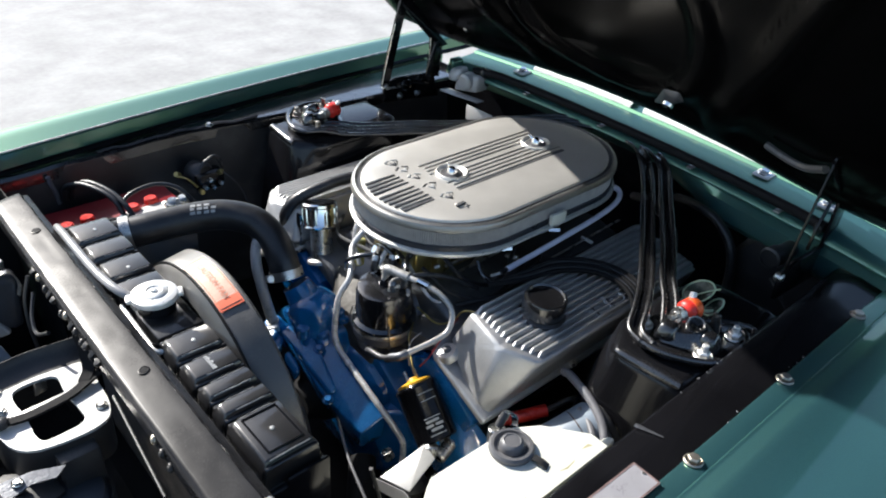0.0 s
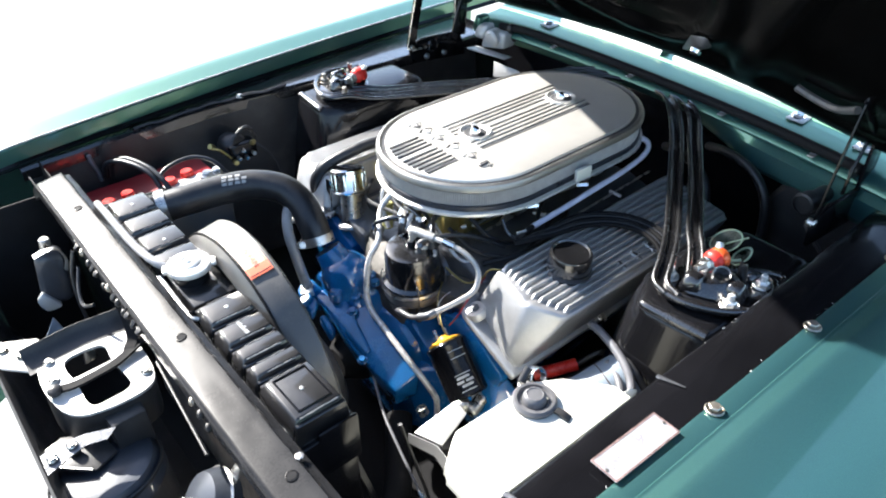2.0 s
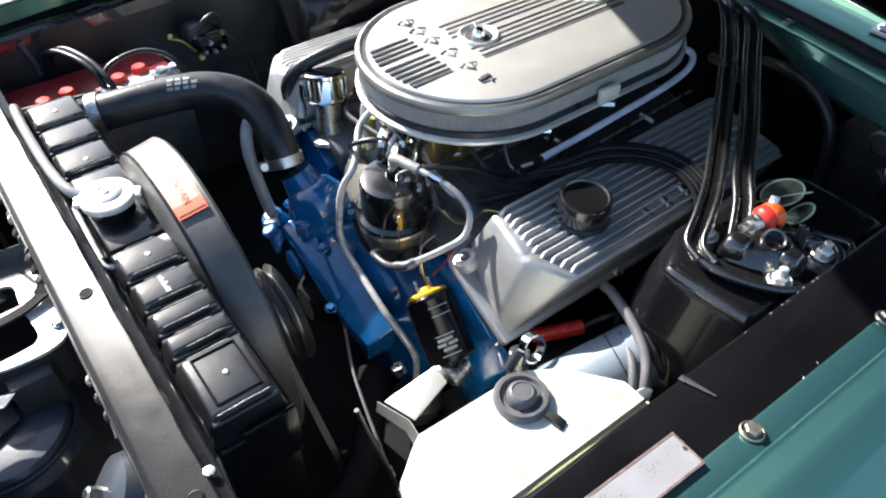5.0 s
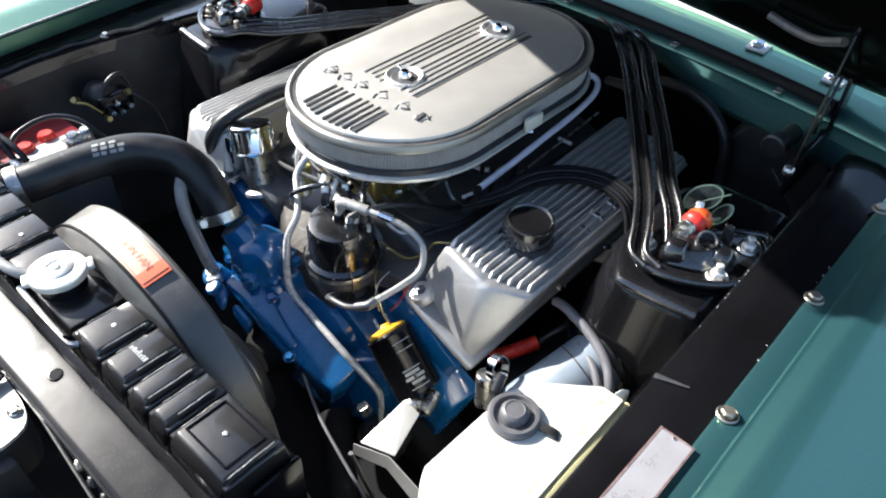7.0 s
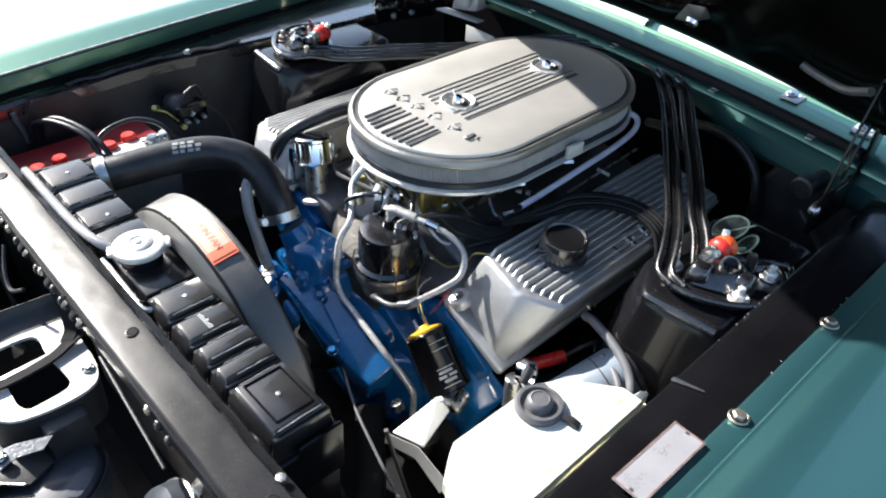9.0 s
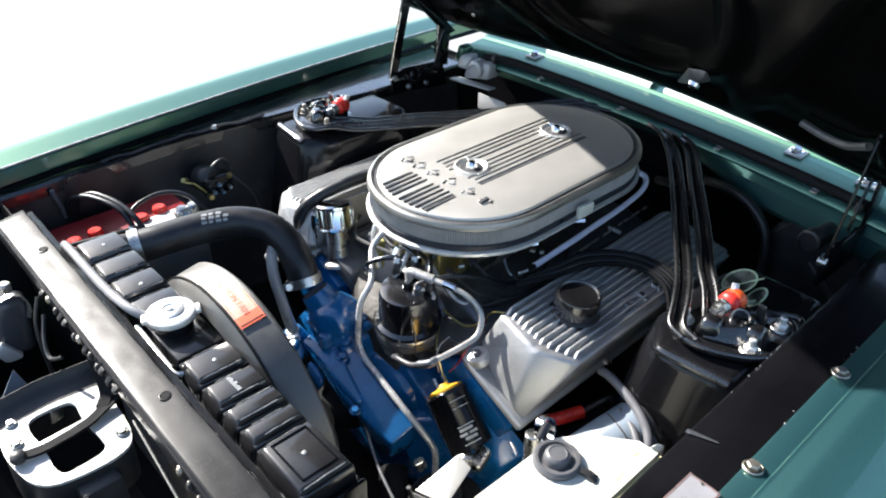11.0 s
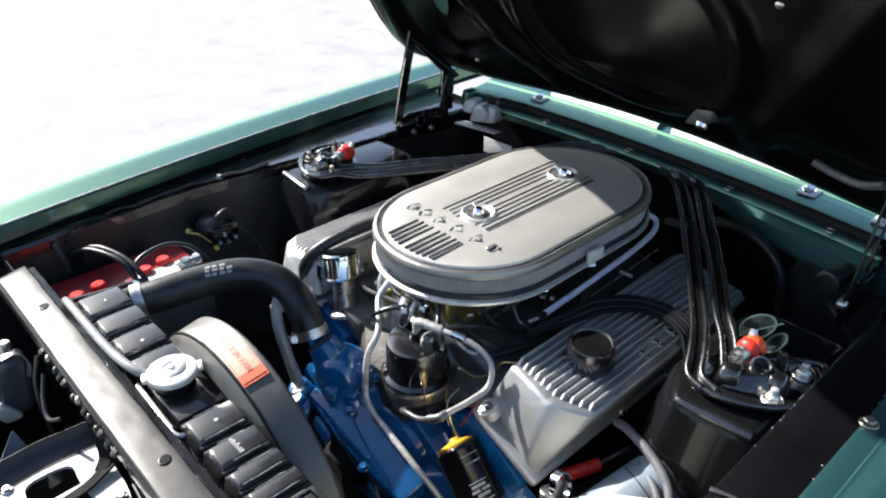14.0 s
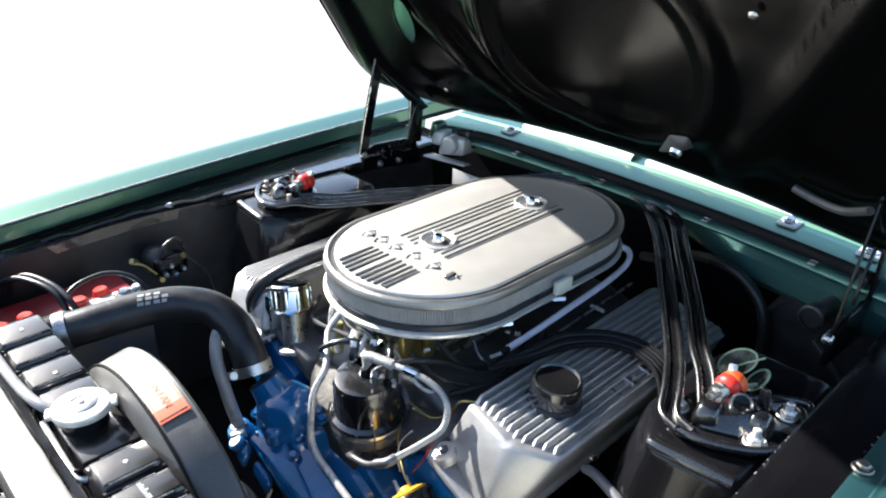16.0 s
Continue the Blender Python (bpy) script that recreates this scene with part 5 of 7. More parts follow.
for h, a0, a1 in ((0.10, 52, 98), (0.17, 60, 92), (0.24, 50, 70), (0.24, 76, 98), (0.31, 54, 90), (0.38, 52, 98)):
    part("print_bar", skin([[cm @ Vector((0.0351 * math.cos(a), 0.0351 * math.sin(a), z)) for z in (L * h, L * h + (0.0016 if h in (0.10, 0.38) else 0.0042))] for a in [radians(a0 + (a1 - a0) * i / 6) for i in range(7)]]), PRINT, coil)
part("bracket", hull([(0.29, -0.28, 0.62), (0.32, -0.27, 0.62), (0.295, -0.265, 0.66), (0.325, -0.26, 0.66), (0.30, -0.29, 0.64)], 0.003), STEEL, coil)
part("wire", sweep([(0.306, -0.176, 0.742), (0.309, -0.168, 0.762), (0.322, -0.160, 0.775), (0.345, -0.158, 0.780)], 0.0013, 6), PALEHOSE, coil, "pale terminal wire")
part("wire", sweep([(0.317, -0.188, 0.742), (0.33, -0.195, 0.76), (0.35, -0.20, 0.79), (0.40, -0.185, 0.80)], 0.0013, 6), DARKRED, coil)
part("wire", sweep([(0.30, -0.205, 0.738), (0.30, -0.19, 0.755), (0.325, -0.15, 0.77), (0.36, -0.12, 0.77)], 0.0012, 6), GOLD, coil)

gold_wire = thing("choke_wire", (0.40, -0.16, 0.80), "thin brass-coloured wire curling above the valve cover", "wire")
part("wire", sweep([(0.375, -0.11, 0.79), (0.385, -0.15, 0.775), (0.40, -0.175, 0.79), (0.405, -0.19, 0.815), (0.42, -0.215, 0.822), (0.45, -0.24, 0.835)], 0.0018, 8), GOLD, gold_wire)

# ---- tubes and hoses on the engine front ----
fuel_tube = thing("fuel_pipe", (0.29, -0.05, 0.65), "bent bare steel fuel pipe from pump to carburettor", "fuel pipe")
part("pipe", sweep([(0.42, 0.03, 0.875), (0.385, 0.04, 0.872), (0.355, 0.045, 0.845), (0.332, 0.02, 0.832), (0.308, -0.007, 0.82), (0.286, -0.010, 0.797), (0.275, -0.015, 0.772), (0.265, -0.023, 0.728), (0.261, -0.045, 0.708), (0.260, -0.072, 0.698), (0.256, -0.15, 0.675), (0.266, -0.205, 0.630), (0.268, -0.212, 0.605), (0.262, -0.218, 0.57)], 0.0052, 12), SILVER, fuel_tube)
part("pipe", sweep([(0.43, -0.035, 0.885), (0.40, -0.03, 0.885), (0.375, -0.03, 0.87), (0.345, -0.04, 0.85), (0.335, -0.035, 0.83)], 0.0045, 10), SILVER, fuel_tube)
part("pipe", sweep([(0.47, 0.06, 0.88), (0.42, 0.065, 0.885), (0.385, 0.07, 0.87), (0.37, 0.062, 0.835), (0.365, 0.04, 0.80)], 0.0045, 10), SILVER, fuel_tube)
part("filter", rod((0.372, 0.055, 0.79), (0.38, 0.06, 0.84), 0.011, 14, 0.002), CLEAR, fuel_tube, "amber inline fuel filter")
part("nut", rod((0.34, 0.032, 0.818), (0.33, 0.024, 0.81), 0.009, 6), STEEL, fuel_tube)
part("nut", rod((0.24, -0.203, 0.61), (0.243, -0.208, 0.596), 0.0095, 6), STEEL, fuel_tube)
part("loose_nut", rod((0.35, -0.02, 0.856), (0.36, -0.02, 0.872), 0.008, 6), CHROME, fuel_tube)

fuel_pump = thing("fuel_pump", (0.26, -0.225, 0.54), "grimy dark metal fuel pump low on the engine", "fuel pump")
part("body", lathe([(0, 0), (0.03, 0), (0.034, 0.006), (0.034, 0.022), (0.041, 0.026), (0.041, 0.032), (0.03, 0.045), (0, 0.05)], axis((0.25, -0.235, 0.52), (0.262, -0.225, 0.58)), 26), SATIN, fuel_pump)

top_hose = thing("radiator_hose", (0.15, 0.22, 0.86), "thick black upper radiator hose bending to the engine", "radiator hose")
hose_line = [(0.028, 0.275, 0.866), (0.09, 0.256, 0.873), (0.15, 0.240, 0.877), (0.20, 0.218, 0.877), (0.236, 0.182, 0.869), (0.250, 0.145, 0.848), (0.250, 0.115, 0.820), (0.248, 0.098, 0.79)]
part("tube", sweep(hose_line, 0.027, 24, 8), RUBBER, top_hose)


def clamp(p, q, r, parent):
    m = axis(p, q)
    part("clamp", lathe([(r, -0.008), (r + 0.0018, -0.008), (r + 0.0018, 0.008), (r, 0.008)], m, 30), STEEL, parent, "bright worm-drive hose clamp")
    part("clamp_screw", rod(m @ Vector((r + 0.005, -0.011, 0)), m @ Vector((r + 0.005, 0.011, 0)), 0.007, 8, 0.001), STEEL, parent)


clamp((0.046, 0.270, 0.8685), (0.09, 0.256, 0.873), 0.0278, top_hose)
clamp((0.2485, 0.100, 0.795), (0.25, 0.112, 0.818), 0.0278, top_hose)
for k in range(4):
    for j in range(3 if k < 3 else 2):
        u0 = k * 0.0115
        pts = []
        for i in range(5):
            ang = radians(40 + j * 16 + 11 * i / 4)
            row = []
            for du in (0, 0.0088 - 0.0018 * ((k + j) % 2)):
                c = Vector((0.150, 0.240, 0.877)) + Vector((0.05, -0.020, 0)).normalized() * (u0 + du)
                side = Vector((-0.49, -0.87, 0))
                row.append(c + (side * math.cos(ang) + Vector((0, 0, 1)) * math.sin(ang)) * 0.0276)
            pts.append(row)
        part("print_bar", skin(pts), PRINT, top_hose)
part("outlet", rod((0.02, 0.275, 0.867), (0.05, 0.266, 0.870), 0.026, 20), BLACK, top_hose)

bypass = thing("bypass_hose", (0.2, 0.1, 0.75), "slim grey-black bypass hose with a bright clamp", "hose")
part("tube", sweep([(0.212, 0.089, 0.700), (0.206, 0.094, 0.735), (0.204, 0.108, 0.775), (0.206, 0.126, 0.812), (0.218, 0.146, 0.838), (0.240, 0.164, 0.846), (0.27, 0.175, 0.84)], 0.0092, 16), PALEHOSE, bypass)
clamp((0.211, 0.089, 0.708), (0.206, 0.093, 0.73), 0.0102, bypass)

vac_hose = thing("vacuum_hose", (0.7, -0.14, 0.83), "lavender grey vacuum hose along the air cleaner", "hose")
part("tube", sweep([(0.515, -0.179, 0.848), (0.585, -0.178, 0.851), (0.67, -0.176, 0.856), (0.77, -0.174, 0.863), (0.83, -0.170, 0.873), (0.856, -0.155, 0.883), (0.845, -0.132, 0.890), (0.81, -0.107, 0.890), (0.76, -0.087, 0.886)], 0.0054, 12), VIOLET, vac_hose)
part("fitting", rod((0.500, -0.1795, 0.847), (0.519, -0.179, 0.848), 0.0046, 10), RUBBER, vac_hose)
part("nipple", rod((0.480, -0.176, 0.848), (0.498, -0.179, 0.847), 0.0026, 8), SILVER, vac_hose, "pale nipple")
white_clip = thing("wire_clip", (0.642, -0.184, 0.90), "small white plastic clip under the air cleaner rim", "clip")
part("clip", box(-0.018, 0.018, -0.004, 0.004, -0.011, 0.011, 0.002, m=pose(0.630, -0.1835, 0.912, 0, 0, -4)), WHITE, white_clip)
throttle = thing("throttle_rod", (0.75, -0.19, 0.80), "thin steel throttle rods behind the carburettors", "throttle rod")
part("rod", rod((0.572, -0.188, 0.830), (0.848, -0.175, 0.830), 0.0022, 8), STEEL, throttle)
part("rod", rod((0.731, -0.172, 0.830), (0.733, -0.197, 0.829), 0.0034, 8), CAPZINC, throttle)
part("lever", hull([(0.83, -0.20, 0.785), (0.85, -0.205, 0.785), (0.84, -0.205, 0.825), (0.83, -0.206, 0.785), (0.85, -0.211, 0.785), (0.84, -0.211, 0.825)], 0.0005), SATIN, throttle)
cable = thing("wiring_loom", (0.55, -0.2, 0.82), "black taped wiring along the inner edge of the valve cover", "wiring")
part("loom", sweep([(0.42, -0.155, 0.80), (0.50, -0.185, 0.805), (0.60, -0.19, 0.812), (0.70, -0.19, 0.81), (0.80, -0.19, 0.80)], 0.005, 10), RUBBER, cable)
for k in range(5):
    o = 0.0085 * k
    part("plug_lead", sweep([(0.455 + o, -0.196, 0.850 - 0.001 * k), (0.515 + 0.6 * o, -0.226 + 0.5 * o, 0.8545 + 0.0016 * (k % 2)), (0.572 + 0.7 * o, -0.243 + 0.8 * o, 0.8555 + 0.0014 * (k % 2)), (0.622 + 0.9 * o, -0.272 + 0.5 * o, 0.851),
                             (0.644 + o, -0.312 + 0.2 * o, 0.845), (0.640 + o, -0.352, 0.834), (0.618 + o, -0.378, 0.798), (0.60 + o, -0.386, 0.74)], 0.0041, 10), (FLATBLACK, RUBBER)[k % 2], cable, "black plug lead lying over the cover")
part("tape", rod((0.55, -0.1885, 0.8095), (0.59, -0.190, 0.8115), 0.0062, 12, 0.001), SATIN, cable)

# ---- battery corner ----
battery = thing("battery", (0.09, 0.46, 0.62), "black car battery with a dark red top and red caps", "battery")
part("case", box(-0.045, 0.215, 0.385, 0.545, 0.62, 0.775, 0.006), SATIN, battery)
part("top", box(-0.047, 0.217, 0.383, 0.547, 0.775, 0.797, 0.005), DARKRED, battery, "dark red lid")
part("white_panel", box(0.10, 0.205, 0.405, 0.462, 0.797, 0.800, 0.001), PALE, battery)
for x, y in ((0.0, 0.462), (0.04, 0.470), (0.125, 0.463), (0.165, 0.474)):
    part("vent_cap", lathe([(0.013, 0), (0.014, 0.004), (0.0125, 0.011), (0.010, 0.013), (0, 0.013)], pose(x, y, 0.797), 18), RED, battery, "round red vent cap")
for x in (0.188, 0.21):
    part("terminal", rod((x, 0.42, 0.795), (x, 0.42, 0.822), 0.011, 12, 0.002), STEEL, battery)
part("terminal_clamp", box(0.17, 0.215, 0.408, 0.432, 0.803, 0.818, 0.004), STEEL, battery)
hold = thing("battery_hold_down", (0.05, 0.5, 0.80), "black rod and bar clamping the battery", "battery clamp")
part("bar", rod((-0.05, 0.448, 0.812), (0.10, 0.415, 0.815), 0.004, 10), SATIN, hold)
part("hook", sweep([(0.025, 0.585, 0.79), (0.022, 0.582, 0.815), (0.016, 0.58, 0.84), (0.014, 0.58, 0.855)], 0.0045, 10), HOSEGREY, hold)
batt_cable = thing("battery_cable", (0.08, 0.48, 0.82), "black battery cables arching over the red top", "cable")
part("cable", sweep([(0.03, 0.575, 0.80), (0.037, 0.567, 0.83), (0.055, 0.53, 0.848), (0.075, 0.48, 0.85), (0.088, 0.445, 0.84), (0.092, 0.42, 0.82)], 0.0052, 12), RUBBER, batt_cable)
part("cable", sweep([(0.045, 0.57, 0.80), (0.05, 0.56, 0.832), (0.07, 0.525, 0.85), (0.09, 0.47, 0.848), (0.10, 0.43, 0.835), (0.105, 0.405, 0.815)], 0.0052, 12), RUBBER, batt_cable)
part("cable", sweep([(0.09, 0.44, 0.82), (0.12, 0.455, 0.838), (0.17, 0.455, 0.845), (0.205, 0.43, 0.838), (0.225, 0.40, 0.81), (0.26, 0.40, 0.76)], 0.0042, 10), RUBBER, batt_cable)
part("lug", rod((0.09, 0.425, 0.812), (0.093, 0.405, 0.806), 0.011, 10, 0.002), STEEL, batt_cable)
solenoid = thing("starter_solenoid", (0.32, 0.55, 0.76), "black starter solenoid with brass studs on the apron", "solenoid")
sm = axis((0.30, 0.575, 0.785), (0.315, 0.525, 0.79))
part("body", lathe([(0, 0), (0.026, 0), (0.028, 0.004), (0.028, 0.034), (0.022, 0.044), (0, 0.046)], sm, 24), SATIN, solenoid)
part("cap", box(0.285, 0.35, 0.52, 0.56, 0.76, 0.80, 0.008, m=None), BLACK, solenoid)
part("arch", sweep([(0.295, 0.535, 0.80), (0.315, 0.535, 0.822), (0.34, 0.535, 0.828), (0.352, 0.53, 0.80)], 0.0045, 10), RUBBER, solenoid)
for p, q in (((0.262, 0.555, 0.797), (0.25, 0.545, 0.806)), ((0.335, 0.53, 0.79), (0.342, 0.515, 0.80)), ((0.29, 0.52, 0.765), (0.288, 0.505, 0.768))):
    part("stud", rod(p, q, 0.006, 8, 0.001), GOLD, solenoid, "brass terminal stud")
part("wire", sweep([(0.252, 0.545, 0.80), (0.268, 0.535, 0.795), (0.285, 0.52, 0.775)], 0.0026, 8), GOLD, solenoid, "brass-coloured wire")
part("wire", sweep([(0.34, 0.52, 0.80), (0.355, 0.50, 0.785), (0.37, 0.48, 0.755), (0.37, 0.45, 0.70)], 0.002, 6), RUBBER, solenoid)
for x, z in ((0.300, 0.772), (0.318, 0.768), (0.336, 0.774), (0.312, 0.787)):
    part("terminal_nut", rod((x, 0.521, z), (x, 0.510, z), 0.0048, 6), STEEL, solenoid)

# ---- washer bottle and the things beside it ----
bottle = thing("washer_bottle", (0.19, -0.49, 0.62), "milky white washer bottle with a black screw cap", "washer bottle")
low = [(0.085, -0.545), (0.33, -0.545), (0.33, -0.50), (0.30, -0.46), (0.25, -0.435), (0.14, -0.43), (0.085, -0.475)]
top = [(0.067, -0.542), (0.327, -0.542), (0.327, -0.515), (0.285, -0.462), (0.25, -0.440), (0.115, -0.436), (0.07, -0.47)]


def grow(o, g, cx=0.19, cy=-0.49):
    return [(cx + (x - cx) * g, cy + (y - cy) * g) for x, y in o]


bb = rings([(grow(low, 0.97), 0.63), (low, 0.65), (low, 0.80), (grow(top, 1.015), 0.838), (grow(top, 0.995), 0.850), (grow(top, 0.965), 0.856), (grow(top, 0.6), 0.858)])
bmesh.ops.bevel(bb, geom=[e for e in bb.edges if abs(e.verts[0].co.z - e.verts[1].co.z) > 0.01], offset=0.008, segments=3, affect="EDGES", clamp_overlap=True)
part("tank", bb, WHITE, bottle)
part("seam", sweep([(0.067, -0.5445, 0.845), (0.2, -0.5445, 0.849), (0.327, -0.5445, 0.846)], 0.0045, 8, 4), YELLOWED, bottle, "yellowed mould seam")
part("stain", skin([[(0.10 + 0.215 * i / 16, -0.5415, 0.8515 + 0.0035), (0.105 + 0.20 * i / 16, -0.526 + 0.004 * math.sin(i * 0.9), 0.8573)] for i in range(17)]), CREAM, bottle, "yellowed band along the edge")
part("corner_tip", hull([(0.318, -0.536, 0.842), (0.334, -0.541, 0.842), (0.318, -0.524, 0.842), (0.330, -0.532, 0.862), (0.337, -0.540, 0.860), (0.322, -0.528, 0.856)], 0.003, 3), WHITE, bottle, "moulded corner tip")
bc = pose(0.222, -0.468, 0.857) @ Matrix.Diagonal((0.90, 0.90, 1, 1))
CAPGREY = material("grey_cap_plastic", (0.10, 0.10, 0.105), 0.4, 0, 0.15, 40, 0.1, 250, dust=0.08)
part("collar", lathe([(0.031, 0), (0.032, 0.003), (0.032, 0.007), (0.029, 0.010), (0.025, 0.010), (0.023, 0.006), (0.019, 0.006)], bc, 32), CAPGREY, bottle, "black screw collar")
part("cap", lathe([(0.018, 0.004), (0.017, 0.012), (0.015, 0.015), (0.012, 0.0165), (0.011, 0.0155), (0, 0.0155)], bc, 28), CAPGREY, bottle, "grey-black cap")
part("tab", sweep([(0.230, -0.497, 0.863), (0.232, -0.509, 0.863), (0.235, -0.516, 0.8585)], 0, section=[(0.005, 0.0015), (-0.005, 0.0015), (-0.005, -0.0015), (0.005, -0.0015)]), SATIN, bottle)
part("nozzle", rod((0.235, -0.432, 0.858), (0.25, -0.43, 0.872), 0.006, 10), SATIN, bottle)

bracket = thing("coil_bracket", (0.21, -0.30, 0.62), "pale folded sheet metal bracket under the coil", "bracket")
part("plate", hull([(0.177, -0.268, 0.655), (0.258, -0.274, 0.676), (0.256, -0.302, 0.670), (0.192, -0.318, 0.658), (0.177, -0.268, 0.652), (0.258, -0.274, 0.673), (0.256, -0.302, 0.667), (0.192, -0.318, 0.655)], 0.001), PALE, bracket)
part("flange", skin([[(0.170, -0.262, 0.652), (0.186, -0.312, 0.656), (0.180, -0.372, 0.652)], [(0.166, -0.264, 0.636), (0.180, -0.314, 0.638), (0.172, -0.374, 0.630)]], 0.002), ALU, bracket)
part("bolt_head", rod((0.262, -0.285, 0.655), (0.268, -0.282, 0.675), 0.012, 10, 0.003), STEEL, bracket)
part("knuckle", rod((0.265, -0.30, 0.66), (0.30, -0.29, 0.665), 0.011, 14, 0.003), STEEL, bracket)

stub = thing("pipe_stub", (0.345, -0.35, 0.68), "short bright pipe stub with a ring clamp", "pipe")
part("pipe", rod((0.335, -0.352, 0.66), (0.342, -0.345, 0.715), 0.014, 16, 0.002), STEEL, stub)
part("ring", sweep([(0.352 + 0.017 * math.cos(a), -0.356 + 0.006 * math.sin(a), 0.725 + 0.019 * math.sin(a)) for a in [2 * math.pi * i / 20 for i in range(20)]], 0, section=[(0.006, 0.0012), (-0.006, 0.0012), (-0.006, -0.0012), (0.006, -0.0012)], smooth=False, closed=True), CHROME, stub)
oil_filter = thing("oil_filter", (0.43, -0.43, 0.66), "pale blue and white canister filter by the apron", "oil filter")
om = axis((0.345, -0.405, 0.672), (0.455, -0.445, 0.722))
part("can", lathe([(0, 0), (0.040, 0), (0.044, 0.006), (0.044, 0.13), (0.042, 0.14), (0.036, 0.146), (0, 0.147)], om, 32), LABEL, oil_filter)
part("rim", lathe([(0.0445, 0.136), (0.046, 0.138), (0.046, 0.145), (0.0445, 0.147)], om, 32), SATIN, oil_filter)
part("print_line", lathe([(0.0443, 0.10), (0.0445, 0.1004), (0.0445, 0.1018), (0.0443, 0.102)], om, 32), INK, oil_filter)
for a in (150, 205):
    c, s_ = math.cos(radians(a)), math.sin(radians(a))
    part("print_line", rod(om @ Vector((0.0443 * c, 0.0443 * s_, 0.02)), om @ Vector((0.0443 * c, 0.0443 * s_, 0.10)), 0.0008, 6), INK, oil_filter)
brake_hoses = thing("brake_hoses", (0.42, -0.46, 0.72), "pair of grey rubber hoses curving down by the tower", "hose")
part("hose", sweep([(0.470, -0.360, 0.770), (0.464, -0.381, 0.776), (0.450, -0.429, 0.772), (0.432, -0.468, 0.762), (0.412, -0.490, 0.745), (0.395, -0.505, 0.70), (0.39, -0.515, 0.62)], 0.0068, 12), HOSEGREY, brake_hoses)
part("hose", sweep([(0.440, -0.42, 0.752), (0.425, -0.452, 0.752), (0.405, -0.478, 0.74), (0.39, -0.495, 0.70), (0.385, -0.505, 0.62)], 0.0056, 12), HOSEGREY, brake_hoses)
red_boot = thing("plug_boot", (0.41, -0.345, 0.69), "red spark plug boot under the valve cover", "plug boot")
part("boot", sweep([(0.405, -0.305, 0.66), (0.43, -0.325, 0.668), (0.465, -0.345, 0.675)], 0.011, 14), RED, red_boot)
part("lead", sweep([(0.465, -0.345, 0.675), (0.50, -0.37, 0.70), (0.55, -0.38, 0.66)], 0.005, 10), SATIN, red_boot)
manifold = thing("exhaust_manifold", (0.6, -0.35, 0.55), "dark rusty exhaust manifold under the valve cover", "exhaust manifold")
part("log", sweep([(0.40, -0.33, 0.60), (0.55, -0.345, 0.59), (0.70, -0.345, 0.58), (0.84, -0.33, 0.54)], 0.03, 14), SATIN, manifold)

# ---- cowl, firewall ----
cowl = thing("cowl", (1.1, 0.0, 0.6), "dark green cowl panel under the raised hood", "cowl")


def cowl_x(y):
    return 0.975 + 0.06 * y - 0.0595 * (abs(y + 0.03) / 0.65) ** 2.2


rows_top, rows_front = [], []
for i in range(41):
    y = -0.70 + 1.22 * i / 40
    k = cowl_x(y) - 1.0
    near = min(1.0, max(0.0, (-0.12 - y) / 0.2))
    rows_top.append([(1.048 + k, y, 0.922), (1.06 + k, y, 0.930), (1.10 + k, y, 0.933), (1.133 + k, y, 0.936), (1.138 + k, y, 0.941), (1.185 + k, y, 0.944), (1.6 + k, y, 0.945)])
    rows_front.append([(1.048 + k, y, 0.922), (1.041 + k, y, 0.918), (1.036 + k, y, 0.911), (1.037 + k, y, 0.908), (1.046 + k, y, 0.906), (1.058 + k - 0.03 * near, y, 0.892),
                       (1.070 + k - 0.045 * near, y, 0.880 - 0.022 * near), (1.080 + k - 0.045 * near, y, 0.873 - 0.028 * near)])
part("top_strip", skin(rows_top, 0.002), GREEN, cowl)
part("front_face", skin(rows_front, 0.002), GREEN, cowl)
# White colour stands in for sun glare on the cowl's rear lip.
for y0, y1 in ((0.325, 0.022), (-0.013, -0.332)):
    rows = []
    for i in range(25):
        y = y0 + (y1 - y0) * i / 24
        k = cowl_x(y) - 1 + 0.0012 * noise.noise(Vector((y * 30, 0, 4)))
        rows.append([(1.1415 + k, y, 0.9405), (1.143 + k, y, 0.9475), (1.148 + k, y, 0.9515), (1.197 + k, y, 0.954), (1.199 + k, y, 0.947)])
    part("white_lip", skin(rows, 0.0015), GLAREWHITE, cowl, "cowl lip coloured white for sun glare")
    for f in (0.45, 0.97):
        y = y0 + (y1 - y0) * f
        part("lip_tab", hull([(1.162 + cowl_x(y) - 1 + a, y + b, 0.952 + c) for a in (-0.01, 0.012) for b, c in ((-0.014, 0), (0.014, 0), (-0.007, 0.007), (0.007, 0.007))], 0.002), GLAREWHITE, cowl)
for y in (0.338, -0.340, -0.478):
    x = 1.118 + (cowl_x(y) - 1)
    part("bump_stop_base", box(x - 0.018, x + 0.016, y - 0.017, y + 0.017, 0.935, 0.9395, 0.001), PALE, cowl, "bright bolt pad")
    bolt((x, y, 0.9395), cowl, 0.009, (-0.1, 0, 1), CHROME)
# Sun glare on the green corner is painted in with pale parts.
part("end_block", hull([(0.985, 0.39, 0.885), (1.03, 0.39, 0.885), (0.985, 0.475, 0.868), (1.03, 0.475, 0.868), (0.99, 0.39, 0.925), (1.03, 0.39, 0.925), (0.99, 0.465, 0.918), (1.03, 0.465, 0.918)], 0.008, 3), PALE, cowl, "corner block paled for sun glare")
